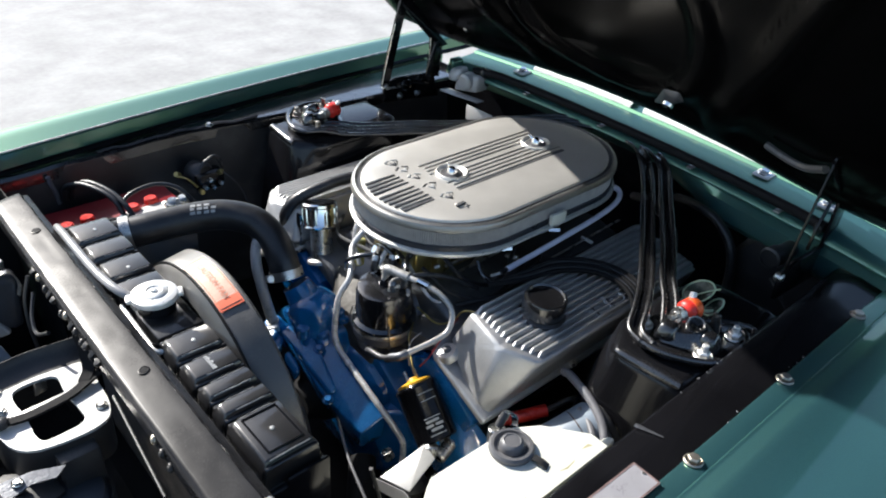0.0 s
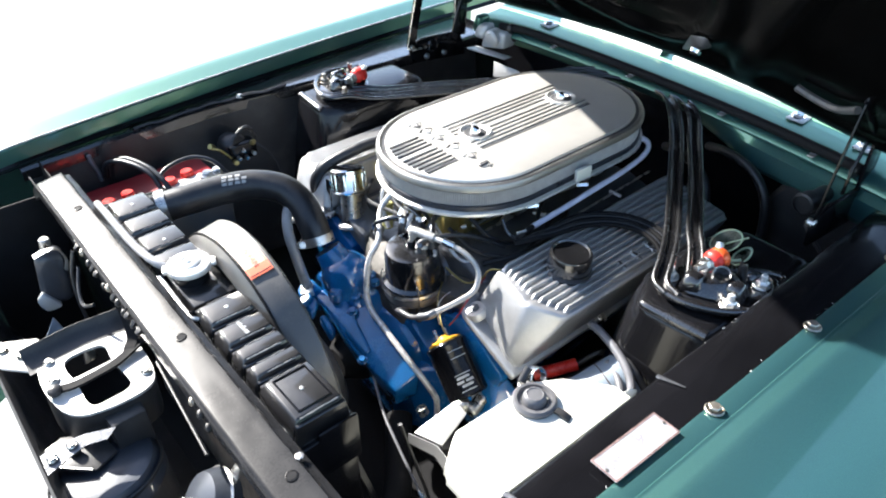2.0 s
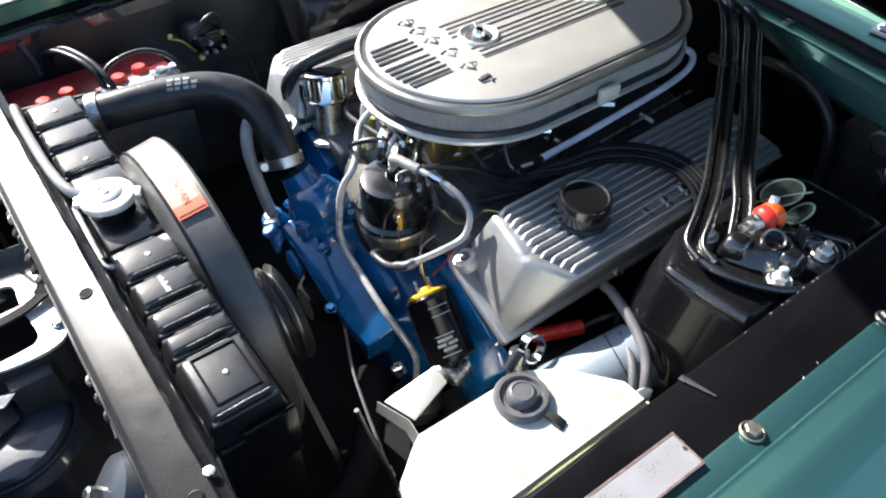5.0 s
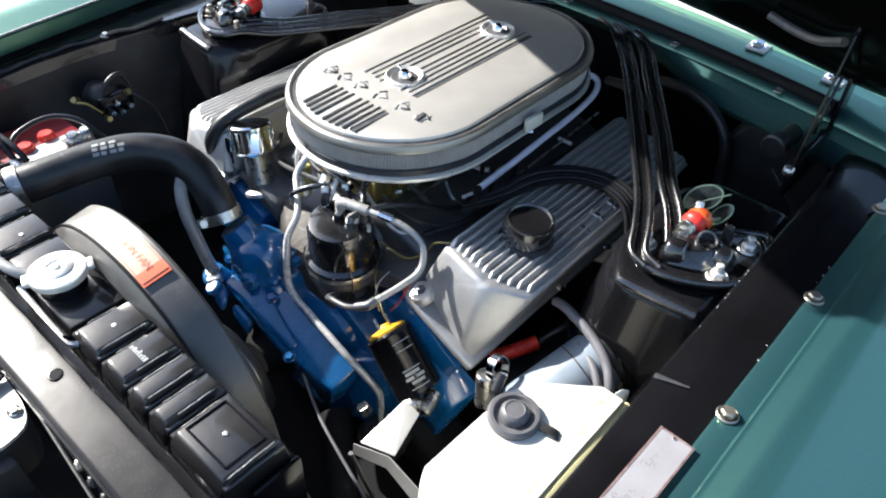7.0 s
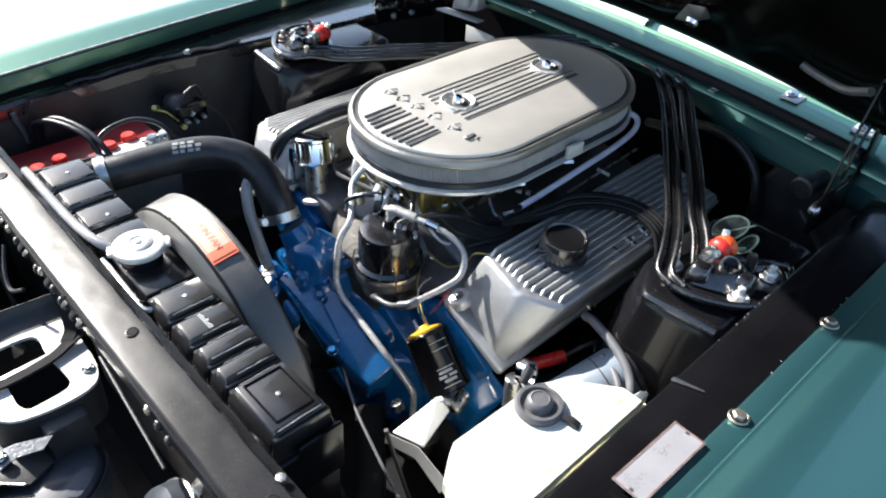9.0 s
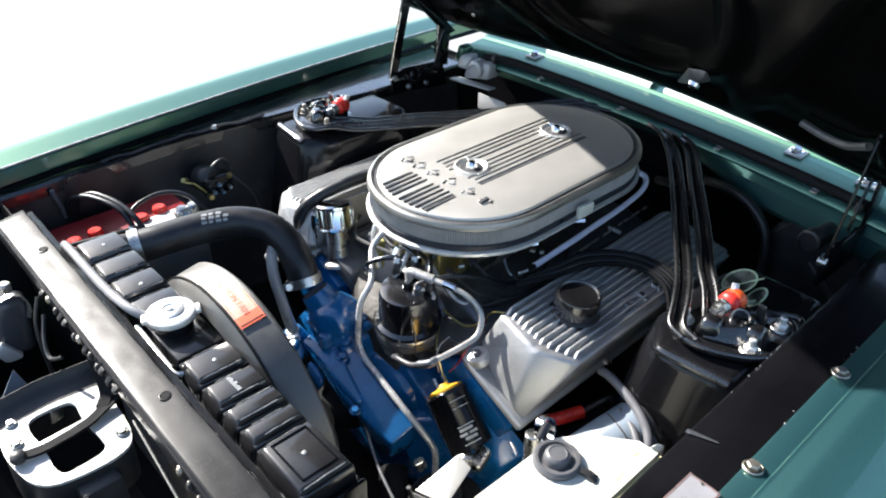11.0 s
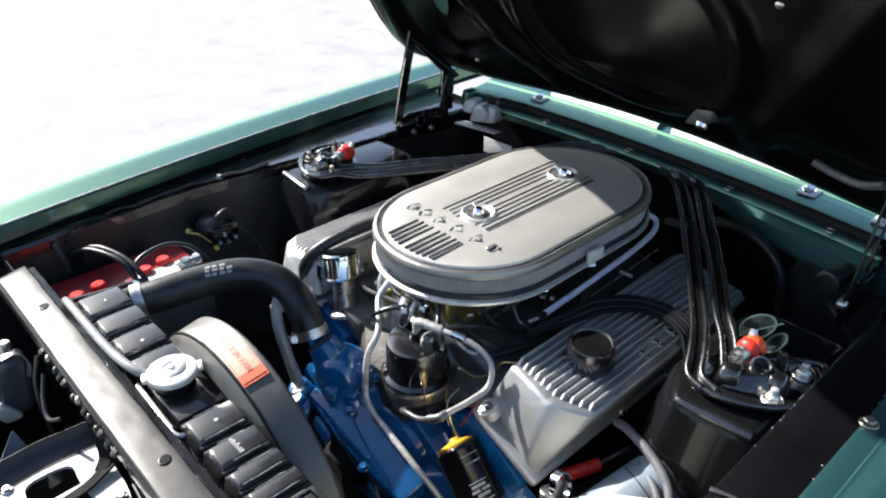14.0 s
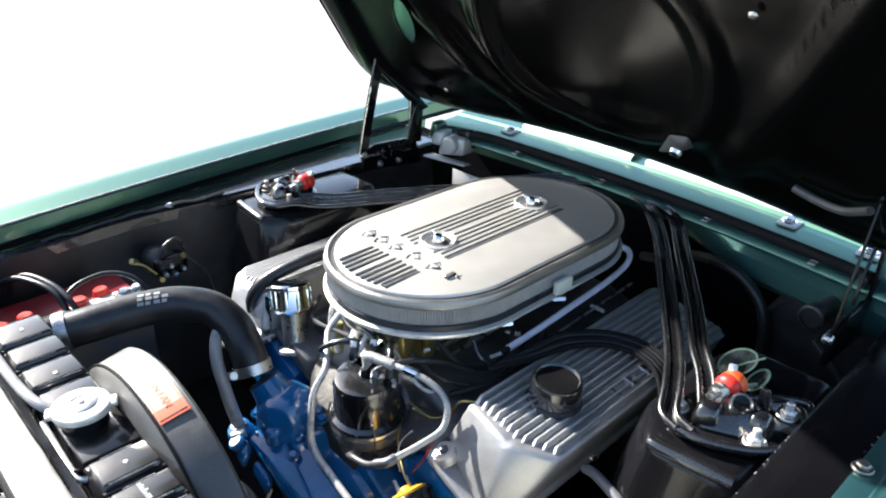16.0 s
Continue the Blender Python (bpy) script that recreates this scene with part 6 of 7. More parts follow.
part("end_block", lathe([(0, 0), (0.016, 0), (0.021, 0.004), (0.021, 0.03), (0, 0.03)], axis((0.972, 0.425, 0.905), (1.01, 0.428, 0.908)), 24), PALE, cowl, "corner plug paled for sun glare")
part("end_block", hull([(0.99, 0.49, 0.905), (1.03, 0.49, 0.905), (0.99, 0.515, 0.90), (1.03, 0.515, 0.90), (0.99, 0.485, 0.94), (1.03, 0.485, 0.94), (0.995, 0.505, 0.945), (1.03, 0.505, 0.945)], 0.005, 3), GREEN, cowl)
part("end_flange", hull([(0.972, 0.37, 0.868), (1.0, 0.37, 0.868), (0.962, 0.50, 0.862), (1.0, 0.50, 0.862), (0.972, 0.37, 0.872), (0.962, 0.50, 0.867)], 0.001), PALE, cowl, "lower flange paled for sun glare")
part("clip", rod((1.025, 0.415, 0.905), (1.02, 0.385, 0.905), 0.007, 10), SATIN, cowl)
# Extra pale block, added only to carry the corner's glare.
part("glare_block", hull([(0.975, 0.455, 0.895), (1.02, 0.455, 0.895), (0.978, 0.50, 0.892), (1.02, 0.50, 0.892), (0.985, 0.452, 0.930), (1.02, 0.450, 0.932), (0.988, 0.49, 0.924), (1.02, 0.49, 0.926)], 0.010, 3), PALE, cowl, "extra block added in pale for sun glare")
seal = thing("cowl_seal", (1.04, 0.0, 0.93), "black tubular rubber seal along the cowl", "seal")
part("tube", sweep([(1.042 + cowl_x(y) - 1, y, 0.936 - (0.008 if y > 0.40 else 0)) for y in [0.43 - 0.94 * i / 12 for i in range(13)]], 0.0095, 14), FLATBLACK, seal)
for y in (0.40, -0.505):
    part("end_plug", rod((1.042 + cowl_x(y) - 1, y, 0.930), (1.042 + cowl_x(y) - 1, y - math.copysign(0.012, y), 0.931), 0.0135, 14, 0.003), RUBBER, seal)
for y in (0.25, 0.02, -0.22, -0.42):
    part("clip", hull([(1.042 + cowl_x(y) - 1 + a, y + b, 0.922 + c) for a in (-0.014, 0.016) for b in (-0.006, 0.006) for c in (0, 0.003)], 0.001), STEEL, seal, "small metal retaining clip")
firewall = thing("firewall", (1.0, 0.0, 0.42), "satin black firewall behind the engine", "firewall")
part("panel", skin([[(1.05 + 0.06 * y, y, z) for z in (0.880, 0.80, 0.6, 0.41)] for y in [-0.66 + 1.36 * i / 10 for i in range(11)]], 0.002), BLACK, firewall)
part("pale_label", box(0.945, 0.948, 0.290, 0.380, 0.830, 0.868, 0.001), PALE, firewall, "pale sunlit tag")
heater = thing("heater_hose", (0.95, -0.3, 0.8), "black heater hoses looping on the firewall", "hose")
part("hose", sweep([(1.01, -0.20, 0.84), (0.97, -0.26, 0.865), (0.95, -0.325, 0.862), (0.94, -0.372, 0.82), (0.93, -0.388, 0.74), (0.92, -0.38, 0.66)], 0.0090, 14), RUBBER, heater)
part("hose", sweep([(1.01, -0.10, 0.80), (0.96, -0.17, 0.83), (0.93, -0.25, 0.81), (0.91, -0.28, 0.72)], 0.009, 12), RUBBER, heater)
mc = thing("brake_master_cylinder", (0.95, -0.45, 0.80), "dark grey brake master cylinder on the firewall", "master cylinder")
part("body", lathe([(0, 0), (0.018, 0), (0.019, 0.004), (0.019, 0.02), (0.015, 0.024), (0.015, 0.10), (0.04, 0.108), (0.04, 0.12), (0, 0.12)], axis((0.885, -0.462, 0.875), (1.0, -0.475, 0.875)), 26), SATIN, mc)
part("ring", lathe([(0.016, -0.004), (0.020, -0.002), (0.020, 0.003), (0.016, 0.004)], axis((0.885, -0.462, 0.875), (1.0, -0.475, 0.875)), 26), SATIN, mc)
part("booster", lathe([(0, 0), (0.09, 0.005), (0.10, 0.02), (0.10, 0.05), (0, 0.055)], axis((0.955, -0.46, 0.78), (1.02, -0.46, 0.78)), 32), SATIN, mc)
part("pipe", sweep([(0.90, -0.47, 0.83), (0.89, -0.50, 0.81), (0.88, -0.53, 0.78), (0.85, -0.54, 0.70)], 0.004, 8), SATIN, mc)

# ---- hood ----
hood = thing("hood", (1.07, -0.03, 0.96), "raised hood with gloss black stamped underside", "hood")
NRM = Vector((-0.70, 0.0, -0.714))
W = 0.68
ARCH = [(0.0, 0.0, 0.0), (0.192, -0.146, 0.124), (0.372, -0.244, 0.275), (0.45, -0.289, 0.339), (0.637, -0.405, 0.486), (1.024, -0.663, 0.775), (1.241, -0.81, 0.935)]


def arch(u):
    """How far the lid has run forward and up after u metres from its rear edge."""
    for (u0, x0, z0), (u1, x1, z1) in zip(ARCH, ARCH[1:]):
        if u <= u1:
            f = (u - u0) / (u1 - u0)
            return Vector((x0 + (x1 - x0) * f, 0.0, z0 + (z1 - z0) * f))
    return Vector((x1, 0.0, z1))


def hood_point(u, v, off=0.0):
    """u: metres forward from the rear edge, v: -1..1 across."""
    u += 0.55 * max(0.0, abs(v) - 0.55) ** 2 * (1 - u / 1.14)  # rounded rear corners
    y = -0.01 + v * (0.70 - 0.04 * u)
    base = Vector((1.078 + 0.07 * y - 0.15 * y * y, y, 0.978 - 0.033 * v * v))
    step = (arch(max(0.0, u - 0.05)) + arch(u) * 2 + arch(min(1.2, u + 0.05))) / 4 - arch(0.05) * 0.25 * max(0.0, 1 - u / 0.1)
    return base + step - NRM * (0.028 * (1 - v * v) * min(1.0, u / 0.4)) + NRM * off


def relief(u, v):
    """Depth of the stamped inner frame: border, cross and diagonal ribs stand proud of the recesses."""
    d = min(u, 1.14 - u, (1 - abs(v)) * W)
    e = 0.0
    for c, w in ((abs(d - 0.04), 0.045), (abs(abs(v) - 0.276 - 0.857 * u) * W * 0.75, 0.032), (abs(math.hypot((u - 0.32) / 0.9, v * W) - 0.245), 0.03), (abs(u - 0.80), 0.05)):
        e = max(e, 1 - min(1, max(0, (c - w * 0.4) / (w * 0.8))))
    edge = min(1.0, max(0.0, d / 0.02))
    return (0.003 + 0.013 * (e * e * (3 - 2 * e))) * edge


rows = [[hood_point(1.14 * i / 76, -1 + 2 * j / 96, relief(1.14 * i / 76, -1 + 2 * j / 96)) for j in range(97)] for i in range(77)]
part("inner_frame", skin(rows), HOODBLACK, hood, "black stamped inner frame")
rows = [[hood_point(1.14 * i / 20, -1 + 2 * j / 32, -0.004) for j in range(33)] for i in range(21)]
part("outer_skin", skin(rows, 0.002), GREEN, hood, "green outer skin")
rim = [hood_point(0, -1 + 2 * j / 24) for j in range(25)] + [hood_point(1.14 * i / 16, 1) for i in range(1, 17)] + [hood_point(1.14, 1 - 2 * j / 24) for j in range(1, 25)] + [hood_point(1.14 - 1.14 * i / 16, -1) for i in range(1, 16)]
part("hem", sweep(rim, 0.0045, 8, smooth=False, closed=True), HOODBLACK, hood)
part("bumper_plate", hull([hood_point(0.082, -0.130, 0.018), hood_point(0.102, -0.200, 0.018), hood_point(0.152, -0.280, 0.018), hood_point(0.182, -0.275, 0.018), hood_point(0.167, -0.210, 0.018), hood_point(0.150, -0.250, 0.030), hood_point(0.132, -0.210, 0.030), hood_point(0.102, -0.160, 0.021)], 0.003), DULLALU, hood, "dull stamped steel plate")
part("bumper_bolt", lathe([(0.012, 0), (0.010, 0.006), (0, 0.007)], Matrix.Translation(hood_point(0.147, -0.235, 0.034)) @ NRM.to_track_quat("Z", "Y").to_matrix().to_4x4(), 12), CHROME, hood)
# Highlight along the rib, made as a tube lighter than the hood.
part("rib_highlight", sweep([hood_point(0.140, -0.535, 0.015), hood_point(0.134, -0.59, 0.017), hood_point(0.136, -0.65, 0.017), hood_point(0.162, -0.71, 0.015)], 0.0065, 8), SHADE, hood, "grey tube put in for the rib's highlight")
for u, v in ((0.45, -0.485), (0.11, 0.655), (0.60, -0.30)):
    part("screw", lathe([(0.007, 0), (0.005, 0.003), (0, 0.004)], Matrix.Translation(hood_point(u, v, 0.012)) @ NRM.to_track_quat("Z", "Y").to_matrix().to_4x4(), 10), STEEL, hood)
hole = bmesh.new()
ring = [hole.verts.new(hood_point(0.33 + 0.055 * math.cos(a), 0.65 + 0.034 * math.sin(a) - 0.012 * math.cos(a), 0.0195)) for a in [2 * math.pi * i / 28 for i in range(28)]]
hole.faces.new(ring)
part("access_hole", hole, GREEN, hood, "oval hole showing the green skin")
part("hole_rim", sweep([hood_point(0.33 + 0.057 * math.cos(a), 0.65 + 0.036 * math.sin(a) - 0.012 * math.cos(a), 0.0195) for a in [2 * math.pi * i / 28 for i in range(28)]], 0.003, 6, smooth=False, closed=True), HOODBLACK, hood)


def hinge(s, y):
    def plate(pts, t):
        return [(x, y + o, z) for x, z in pts for o in (-t, t)]
    ob = part("hinge", hull(plate([(0.80, 0.855), (0.985, 0.835), (0.80, 0.898), (0.84, 0.912), (0.965, 0.905)], 0.004), 0.002), BLACK, hood, "black folding hood hinge")
    flat = [(0.003, 0.012), (-0.003, 0.012), (-0.003, -0.012), (0.003, -0.012)] if s > 0 else [(0.0015, 0.0035), (-0.0015, 0.0035), (-0.0015, -0.0035), (0.0015, -0.0035)]
    part("arm", sweep([(0.805, y, 0.895), (0.822, y, 0.965), (0.845, y, 1.05), (0.862, y, 1.105)], 0, 4, 3, section=flat), BLACK, ob)
    if s > 0:
        part("arm_edge", sweep([(0.793, y - 0.003, 0.897), (0.810, y - 0.003, 0.966), (0.833, y - 0.003, 1.05)], 0.0012, 6, 3), STEEL, ob, "bright edge line")
        part("gusset_edge", sweep([(0.944, y - 0.004, 0.900), (0.947, y - 0.004, 0.95), (0.950, y - 0.004, 0.995)], 0.0016, 6, 3), STEEL, ob, "bright edge line")
    part("arm", sweep([(0.930, y - s * 0.014, 0.895), (0.942, y - s * 0.014, 0.94), (0.965, y - s * 0.014, 0.99)], 0, 4, 3, section=[(0.002, 0.004), (-0.002, 0.004), (-0.002, -0.004), (0.002, -0.004)]), BLACK, ob)
    part("gusset", hull(plate([(0.945, 0.895), (0.985, 0.888), (0.950, 1.0), (0.992, 0.975)], 0.003), 0.001), BLACK, ob)
    part("top_strap", hull(plate([(0.85, 1.09), (0.875, 1.105), (0.99, 0.985), (1.01, 0.97), (0.98, 0.965)], 0.004), 0.001), BLACK, ob)
    part("pivot_ring", sweep([(0.87 + 0.014 * math.cos(a), y - s * 0.008, 0.888 + 0.014 * math.sin(a)) for a in [2 * math.pi * i / 24 for i in range(24)]], 0.003, 8, smooth=False, closed=True), GLOSS, ob)
    for x, z, m in ((0.806, 0.895, STEEL), (0.87, 0.888, BLACK), (0.945, 0.892, BLACK)):
        part("pivot", rod((x, y - s * 0.010, z), (x, y + s * 0.004, z), 0.008, 14, 0.002), m, ob)
    part("link", rod((0.806, y - s * 0.012, 0.893), (0.845, y - s * 0.012, 0.890), 0.003, 8), STEEL if s > 0 else BLACK, ob)
    for x, z in ((0.852, 0.862), (0.91, 0.858)):
        bolt((x, y - s * 0.004, z), ob, 0.006, (0, -s, 0), STEEL)
    return ob


hinge(1, 0.535)
hinge(-1, -0.515)

# ---- in front of the radiator ----
latch = thing("hood_latch_bracket", (-0.16, 0.0, 0.74), "pale stamped hood latch bracket with a square opening", "latch bracket")
outer = [(-0.230, 0.059), (-0.165, 0.060), (-0.101, 0.048), (-0.101, -0.03), (-0.104, -0.075), (-0.118, -0.102), (-0.17, -0.106), (-0.225, -0.092), (-0.240, -0.028), (-0.238, 0.02)]
inner = [(-0.199, 0.034), (-0.165, 0.036), (-0.140, 0.030), (-0.145, -0.01), (-0.140, -0.05), (-0.138, -0.084), (-0.170, -0.088), (-0.201, -0.088), (-0.198, -0.028), (-0.204, 0.01)]


def rounded(o, times=2):
    for _ in range(times):
        o = [q for (x, y), (x2, y2) in zip(o, o[1:] + o[:1]) for q in ((x * 0.75 + x2 * 0.25, y * 0.75 + y2 * 0.25), (x * 0.25 + x2 * 0.75, y * 0.25 + y2 * 0.75))]
    return o


outer, inner = rounded(rounded(outer, 1), 1), rounded(inner, 2)
lb = bmesh.new()
for z in (0.804, 0.799):
    a = [lb.verts.new((x, y, z)) for x, y in outer]
    b = [lb.verts.new((x, y, z)) for x, y in inner]
    for i in range(len(outer)):
        lb.faces.new((a[i], a[(i + 1) % len(outer)], b[(i + 1) % len(outer)], b[i]))
    if z > 0.8:
        first = (a, b)
for o, i2 in ((first[0], a), (first[1], b)):
    for i in range(len(outer)):
        lb.faces.new((o[i], o[(i + 1) % len(outer)], i2[(i + 1) % len(outer)], i2[i]))
part("plate", lb, PALE, latch)
part("skirt", skin([[(x, y, 0.80), (x - 0.002, y, 0.74)] for x, y in outer + outer[:1]], 0.002), SATIN, latch, "dark folded skirt")
part("lever", sweep([(-0.232, -0.030, 0.812), (-0.2, -0.036, 0.810), (-0.147, -0.031, 0.810), (-0.119, -0.021, 0.812), (-0.096, -0.012, 0.815)], 0, section=[(0.0065, 0.002), (-0.0065, 0.002), (-0.0065, -0.002), (0.0065, -0.002)]), FLATBLACK, latch, "black release lever")
part("web", hull([(-0.204, -0.014, 0.803), (-0.140, -0.010, 0.803), (-0.204, -0.026, 0.803), (-0.140, -0.020, 0.803), (-0.204, -0.014, 0.799), (-0.140, -0.010, 0.799), (-0.204, -0.026, 0.799), (-0.140, -0.020, 0.799)], 0.001), PALE, latch)
part("catch", hull([(-0.175, 0.035, 0.775), (-0.155, 0.04, 0.775), (-0.172, 0.055, 0.775), (-0.152, 0.058, 0.775), (-0.17, 0.04, 0.80), (-0.158, 0.05, 0.80)], 0.003), STEEL, latch)
for x, y in ((-0.222, -0.002), (-0.217, 0.04), (-0.115, -0.07)):
    bolt((x, y, 0.805), latch, 0.0055, (0, 0, 1), STEEL)
part("arm", hull([(x, y, z) for x, y in ((-0.275, 0.146), (-0.215, 0.112), (-0.205, 0.060), (-0.240, 0.040), (-0.275, 0.080)) for z in (0.797, 0.802)], 0.001), PALE, latch)
for x, y in ((-0.262, 0.112), (-0.243, 0.082)):
    bolt((x, y, 0.802), latch, 0.0055, (0, 0, 1), BOLT)
part("post", box(-0.19, -0.14, -0.125, -0.085, 0.60, 0.79, 0.004), SATIN, latch)
part("rear_flange", skin([[(x, 0.052 - 0.10 * abs(x + 0.165) + dy, z) for dy, z in ((-0.012, 0.8035), (0.006, 0.806), (0.016, 0.810), (0.022, 0.816), (0.025, 0.825))] for x in [-0.245 + 0.0145 * k for k in range(11)]], 0.0018), SATIN, latch, "upturned dark flange")
part("riser", sweep([(-0.119, -0.018, 0.812), (-0.106, -0.004, 0.820), (-0.101, 0.016, 0.845), (-0.1015, 0.026, 0.868)], 0, section=[(0.008, 0.002), (-0.008, 0.002), (-0.008, -0.002), (0.008, -0.002)]), FLATBLACK, latch, "black strap rising to the rail")
part("lever_knob", lathe([(0, 0), (0.009, 0), (0.010, 0.003), (0.009, 0.009), (0.005, 0.012), (0, 0.012)], pose(-0.228, -0.032, 0.808), 14), SATIN, latch)
latch.location += Vector((-0.006, 0.036, 0))
centre = thing("grille_brace", (-0.26, -0.1, 0.6), "pale folded brace carrying the grille", "brace")
part("tray", skin([[(-0.283, -0.078, 0.791), (-0.284, -0.112, 0.787)], [(-0.255, -0.076, 0.793), (-0.258, -0.104, 0.789)], [(-0.226, -0.080, 0.793), (-0.232, -0.097, 0.790)], [(-0.190, -0.093, 0.791), (-0.205, -0.104, 0.789)]], 0.002), DULLALU, centre)
part("valance", skin([[(x, y, z) for x, z in ((-0.290, 0.775), (-0.286, 0.785), (-0.280, 0.775), (-0.262, 0.66), (-0.225, 0.55), (-0.16, 0.47), (-0.08, 0.44))] for y in [-0.62 + 1.24 * i / 12 for i in range(13)]], 0.002), SATIN, centre, "dark inner valance sheet")
for p in ((-0.245, -0.088, 0.792), (-0.272, -0.094, 0.791)):
    bolt(p, centre, 0.005, (0, 0, 1), STEEL)


def horn(p, q, label, r=0.055, mat=HORN):
    ob = thing("horn", p, label, "horn", "horns behind the grille")
    m = axis(p, q)
    part("shell", lathe([(0, 0), (r * 0.5, 0.0), (r * 0.9, 0.012), (r, 0.026), (r * 1.03, 0.03), (r, 0.034), (r * 0.85, 0.05), (r * 0.4, 0.06), (0, 0.06)], m, 32), mat, ob)
    part("rim", lathe([(r * 1.0, 0.027), (r * 1.06, 0.03), (r * 1.0, 0.033)], m, 32), STEEL, ob)
    part("stud", rod(m @ Vector((0, 0, 0.058)), m @ Vector((0, 0, 0.075)), 0.009, 8, 0.002), STEEL, ob)
    part("bracket", hull([m @ Vector(v) for v in ((-0.01, r, 0.025), (0.01, r, 0.025), (-0.01, r + 0.03, 0.03), (0.01, r + 0.03, 0.03), (-0.01, r, 0.032), (0.01, r + 0.03, 0.035))], 0.001), STEEL, ob)
    return ob


far_horn = thing("horn", (-0.155, 0.30, 0.74), "blue-black trumpet horn, its sunlit lower mouth coloured pale", "horn", "horns behind the grille")
part("shell", hull([(-0.186, 0.285, 0.760), (-0.176, 0.325, 0.770), (-0.132, 0.325, 0.752), (-0.138, 0.280, 0.742), (-0.172, 0.282, 0.852), (-0.166, 0.316, 0.860), (-0.124, 0.316, 0.846), (-0.128, 0.284, 0.842)], 0.014, 4), HORN, far_horn)
# Sunlight on the horn's lower face, put into a pale colour.
part("mouth", hull([(-0.182, 0.276, 0.786), (-0.158, 0.272, 0.750), (-0.184, 0.280, 0.744), (-0.196, 0.286, 0.770), (-0.178, 0.290, 0.788), (-0.156, 0.290, 0.752), (-0.182, 0.292, 0.746)], 0.004, 2), PALE, far_horn, "mouth edge paled for the sun on it")
part("top_nut", rod((-0.148, 0.300, 0.852), (-0.146, 0.300, 0.872), 0.009, 10, 0.002), STEEL, far_horn)
part("strap", sweep([(-0.172, 0.278, 0.858), (-0.140, 0.276, 0.862), (-0.128, 0.280, 0.835), (-0.134, 0.276, 0.815)], 0, section=[(0.005, 0.001), (-0.005, 0.001), (-0.005, -0.001), (0.005, -0.001)]), STEEL, far_horn, "bright strap")
part("foot", hull([(-0.21, 0.262, 0.700), (-0.165, 0.250, 0.692), (-0.182, 0.270, 0.738), (-0.21, 0.266, 0.699), (-0.165, 0.254, 0.690), (-0.180, 0.274, 0.737)], 0.0005), LABEL, far_horn, "grey bracket foot")
horn((-0.113, -0.252, 0.712), (-0.168, -0.238, 0.757), "dark enamelled horn with a bright rim behind the grille", 0.05, HORN)
drum = thing("vacuum_canister", (-0.225, -0.09, 0.55), "dark blue-black barrel canister with bright tabs", "canister")
dp = axis((-0.222, -0.092, 0.742), (-0.210, -0.110, 0.55))
part("shell", lathe([(0, 0), (0.050, 0.001), (0.066, 0.006), (0.072, 0.016), (0.074, 0.034), (0.0755, 0.036), (0.0755, 0.041), (0.074, 0.043), (0.074, 0.15), (0.066, 0.17), (0, 0.17)], dp, 40), HORN, drum)
part("rim", lathe([(0.0745, 0.012), (0.0765, 0.014), (0.0765, 0.018), (0.0745, 0.020)], dp, 40), SATIN, drum)
part("bracket_plate", hull([(x, y, z) for x, y in ((-0.287, -0.035), (-0.252, -0.020), (-0.205, -0.050), (-0.200, -0.095), (-0.232, -0.108), (-0.268, -0.080)) for z in (0.747, 0.751)], 0.001), SATIN, drum, "dark folded mounting plate")
part("tab", hull([(-0.287, -0.036, 0.751), (-0.262, -0.027, 0.752), (-0.258, -0.040, 0.752), (-0.280, -0.050, 0.751), (-0.287, -0.036, 0.754), (-0.260, -0.028, 0.755)], 0.001), PALE, drum, "bright corner")
part("tab", sweep([(-0.279, -0.060, 0.753), (-0.262, -0.082, 0.753), (-0.236, -0.106, 0.752)], 0.0022, 6), STEEL, drum, "bright edge strip")
part("screw", rod((-0.246, -0.062, 0.752), (-0.243, -0.060, 0.766), 0.008, 8, 0.001), SATIN, drum)
part("screw", rod((-0.272, -0.052, 0.748), (-0.270, -0.050, 0.760), 0.006, 8, 0.001), SATIN, drum)
wire = thing("horn_wire", (-0.13, 0.2, 0.75), "thin black wire hanging under the rail", "wire")
part("wire", sweep([(-0.12, 0.235, 0.87), (-0.135, 0.228, 0.83), (-0.14, 0.215, 0.78), (-0.135, 0.20, 0.70), (-0.12, 0.19, 0.62)], 0.003, 8), RUBBER, wire)
part("wire", sweep([(-0.125, 0.20, 0.86), (-0.14, 0.17, 0.84), (-0.145, 0.14, 0.83), (-0.135, 0.11, 0.845)], 0.003, 8), RUBBER, wire)

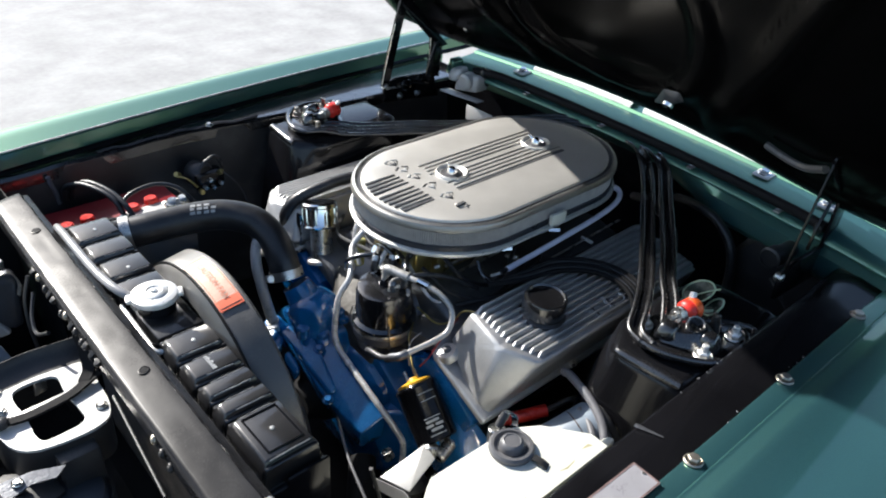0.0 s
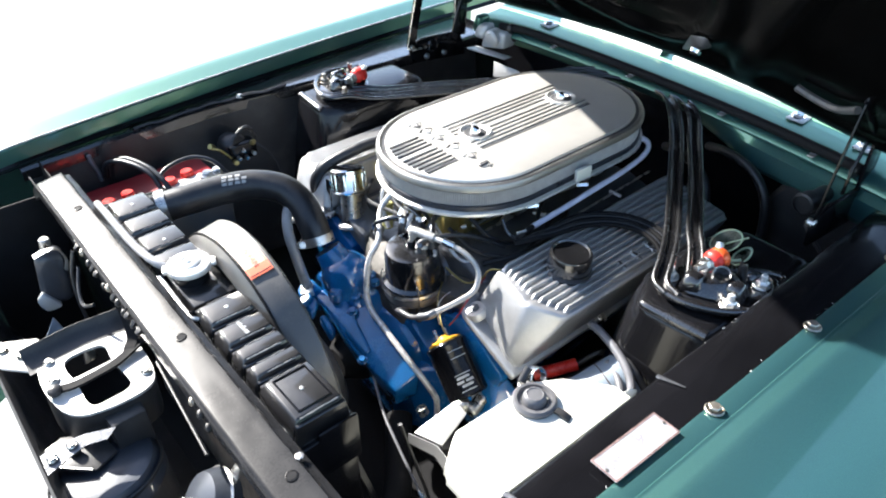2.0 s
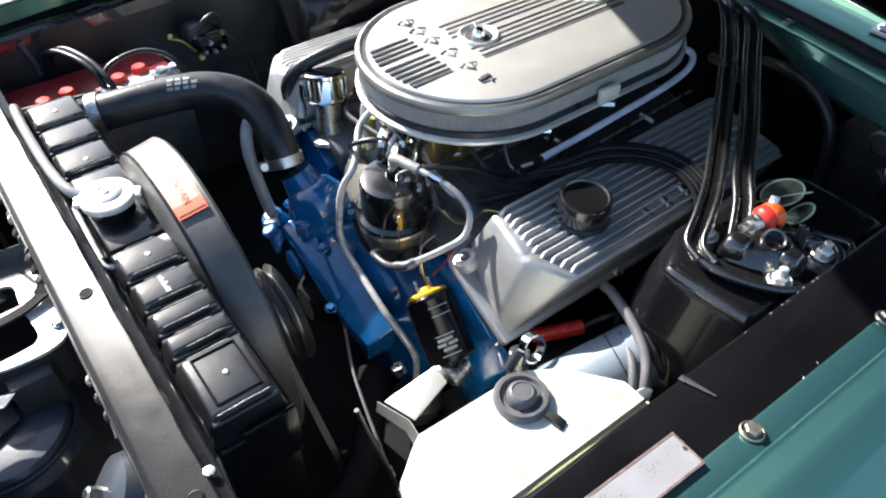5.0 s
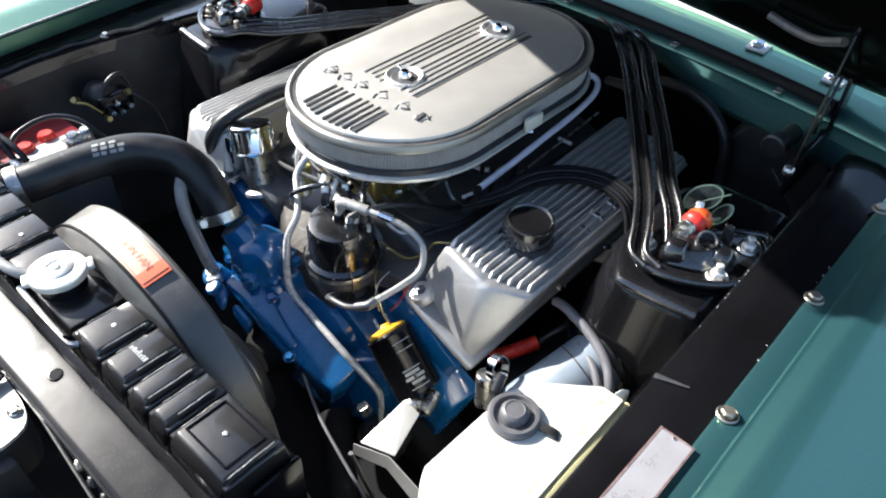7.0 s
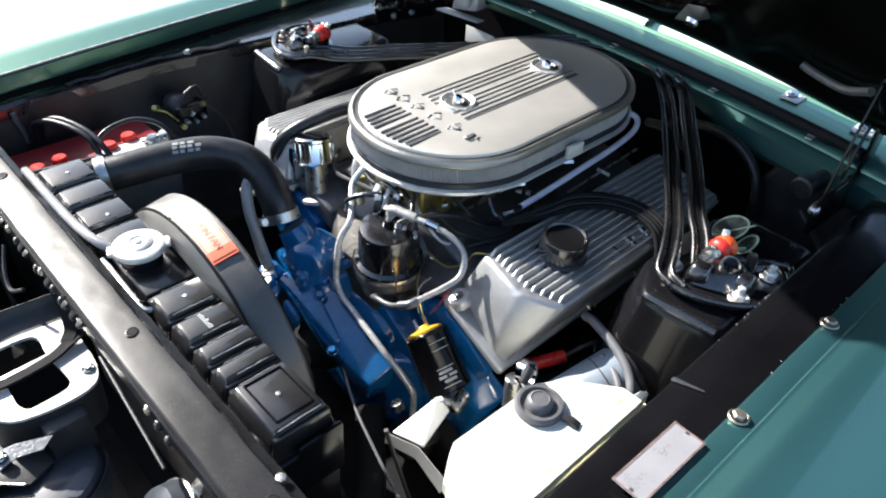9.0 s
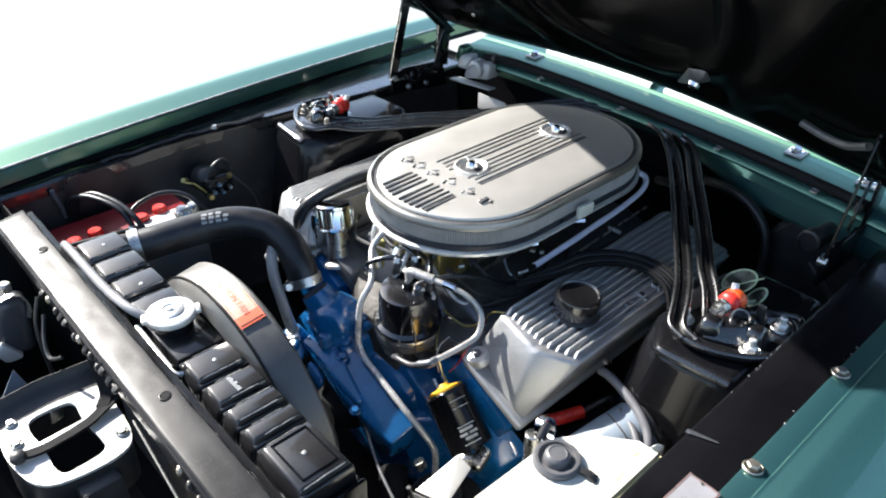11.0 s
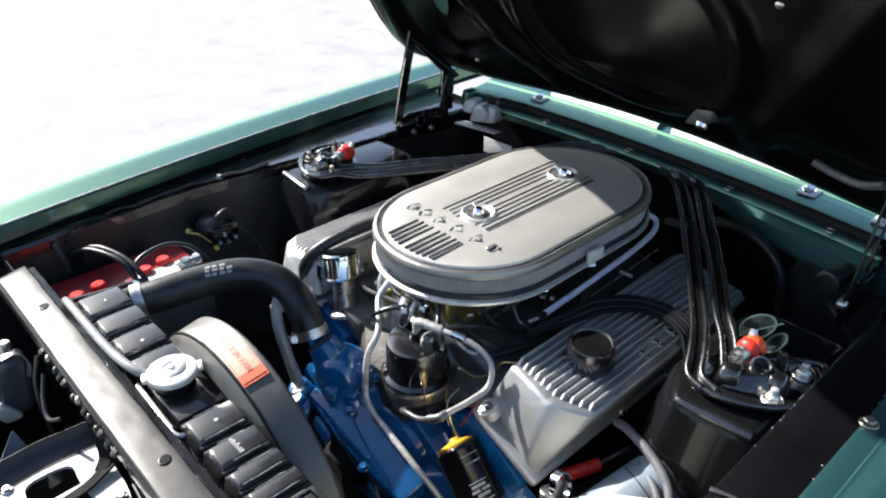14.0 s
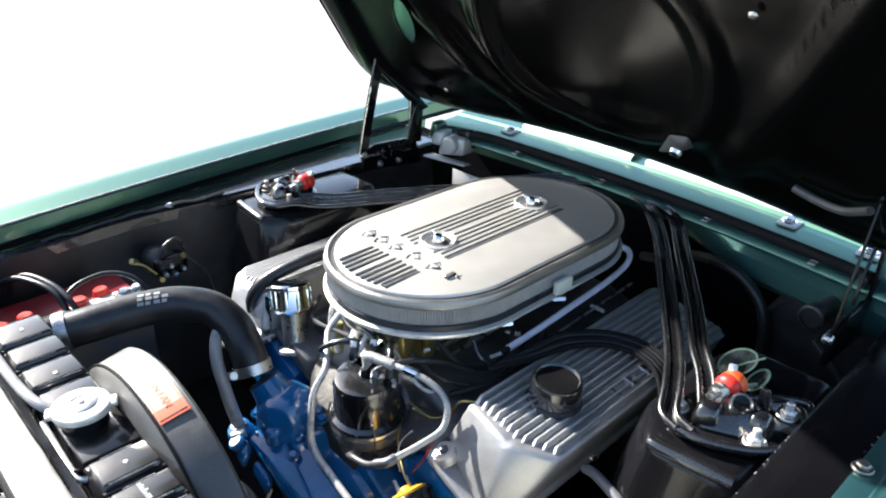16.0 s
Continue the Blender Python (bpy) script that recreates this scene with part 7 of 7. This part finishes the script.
# ---- low in the bay ----
lower_hose = thing("lower_radiator_hose", (0.12, -0.28, 0.52), "thick black lower radiator hose beside the fan", "radiator hose")
part("tube", sweep([(0.03, -0.30, 0.52), (0.08, -0.295, 0.515), (0.14, -0.26, 0.52), (0.19, -0.20, 0.535), (0.23, -0.15, 0.55)], 0.024, 18), FLATBLACK, lower_hose)
bay_wires = thing("sender_wires", (0.15, -0.25, 0.58), "thin dark wires with pale tips low in the bay", "wire")
part("wire", sweep([(0.215, -0.10, 0.625), (0.185, -0.17, 0.612), (0.165, -0.24, 0.60), (0.15, -0.31, 0.575), (0.145, -0.36, 0.52)], 0.0024, 8), HOSEGREY, bay_wires)
part("wire", sweep([(0.10, -0.345, 0.80), (0.11, -0.352, 0.74), (0.125, -0.36, 0.66), (0.135, -0.365, 0.60)], 0.0028, 8), RUBBER, bay_wires)
part("tip", rod((0.15, -0.31, 0.575), (0.149, -0.325, 0.567), 0.0045, 8, 0.001), STEEL, bay_wires, "pale crimped tip")
part("tip", rod((0.134, -0.364, 0.61), (0.136, -0.366, 0.598), 0.005, 8, 0.001), STEEL, bay_wires)
mount = thing("engine_mount", (0.33, -0.32, 0.50), "black forged engine mount on the frame rail", "engine mount")
part("arm", hull([(0.27, -0.24, 0.50), (0.37, -0.24, 0.50), (0.28, -0.38, 0.46), (0.38, -0.38, 0.46), (0.28, -0.25, 0.56), (0.36, -0.25, 0.56), (0.30, -0.37, 0.50), (0.36, -0.37, 0.50)], 0.008), FLATBLACK, mount)
part("cushion", rod((0.32, -0.36, 0.45), (0.32, -0.40, 0.43), 0.035, 20, 0.006), RUBBER, mount)
bolt((0.32, -0.33, 0.525), mount, 0.009, (0, -0.3, 1), BOLT)
frame_rail = thing("frame_rail", (0.4, -0.42, 0.44), "black box-section frame rail along the bay", "frame rail")
part("rail", box(-0.07, 1.0, -0.47, -0.40, 0.42, 0.50, 0.006), FLATBLACK, frame_rail)
for x in (0.05, 0.22, 0.40):
    part("plug", lathe([(0.012, 0), (0.010, 0.003), (0, 0.003)], pose(x, -0.435, 0.5), 14), RUBBER, frame_rail)
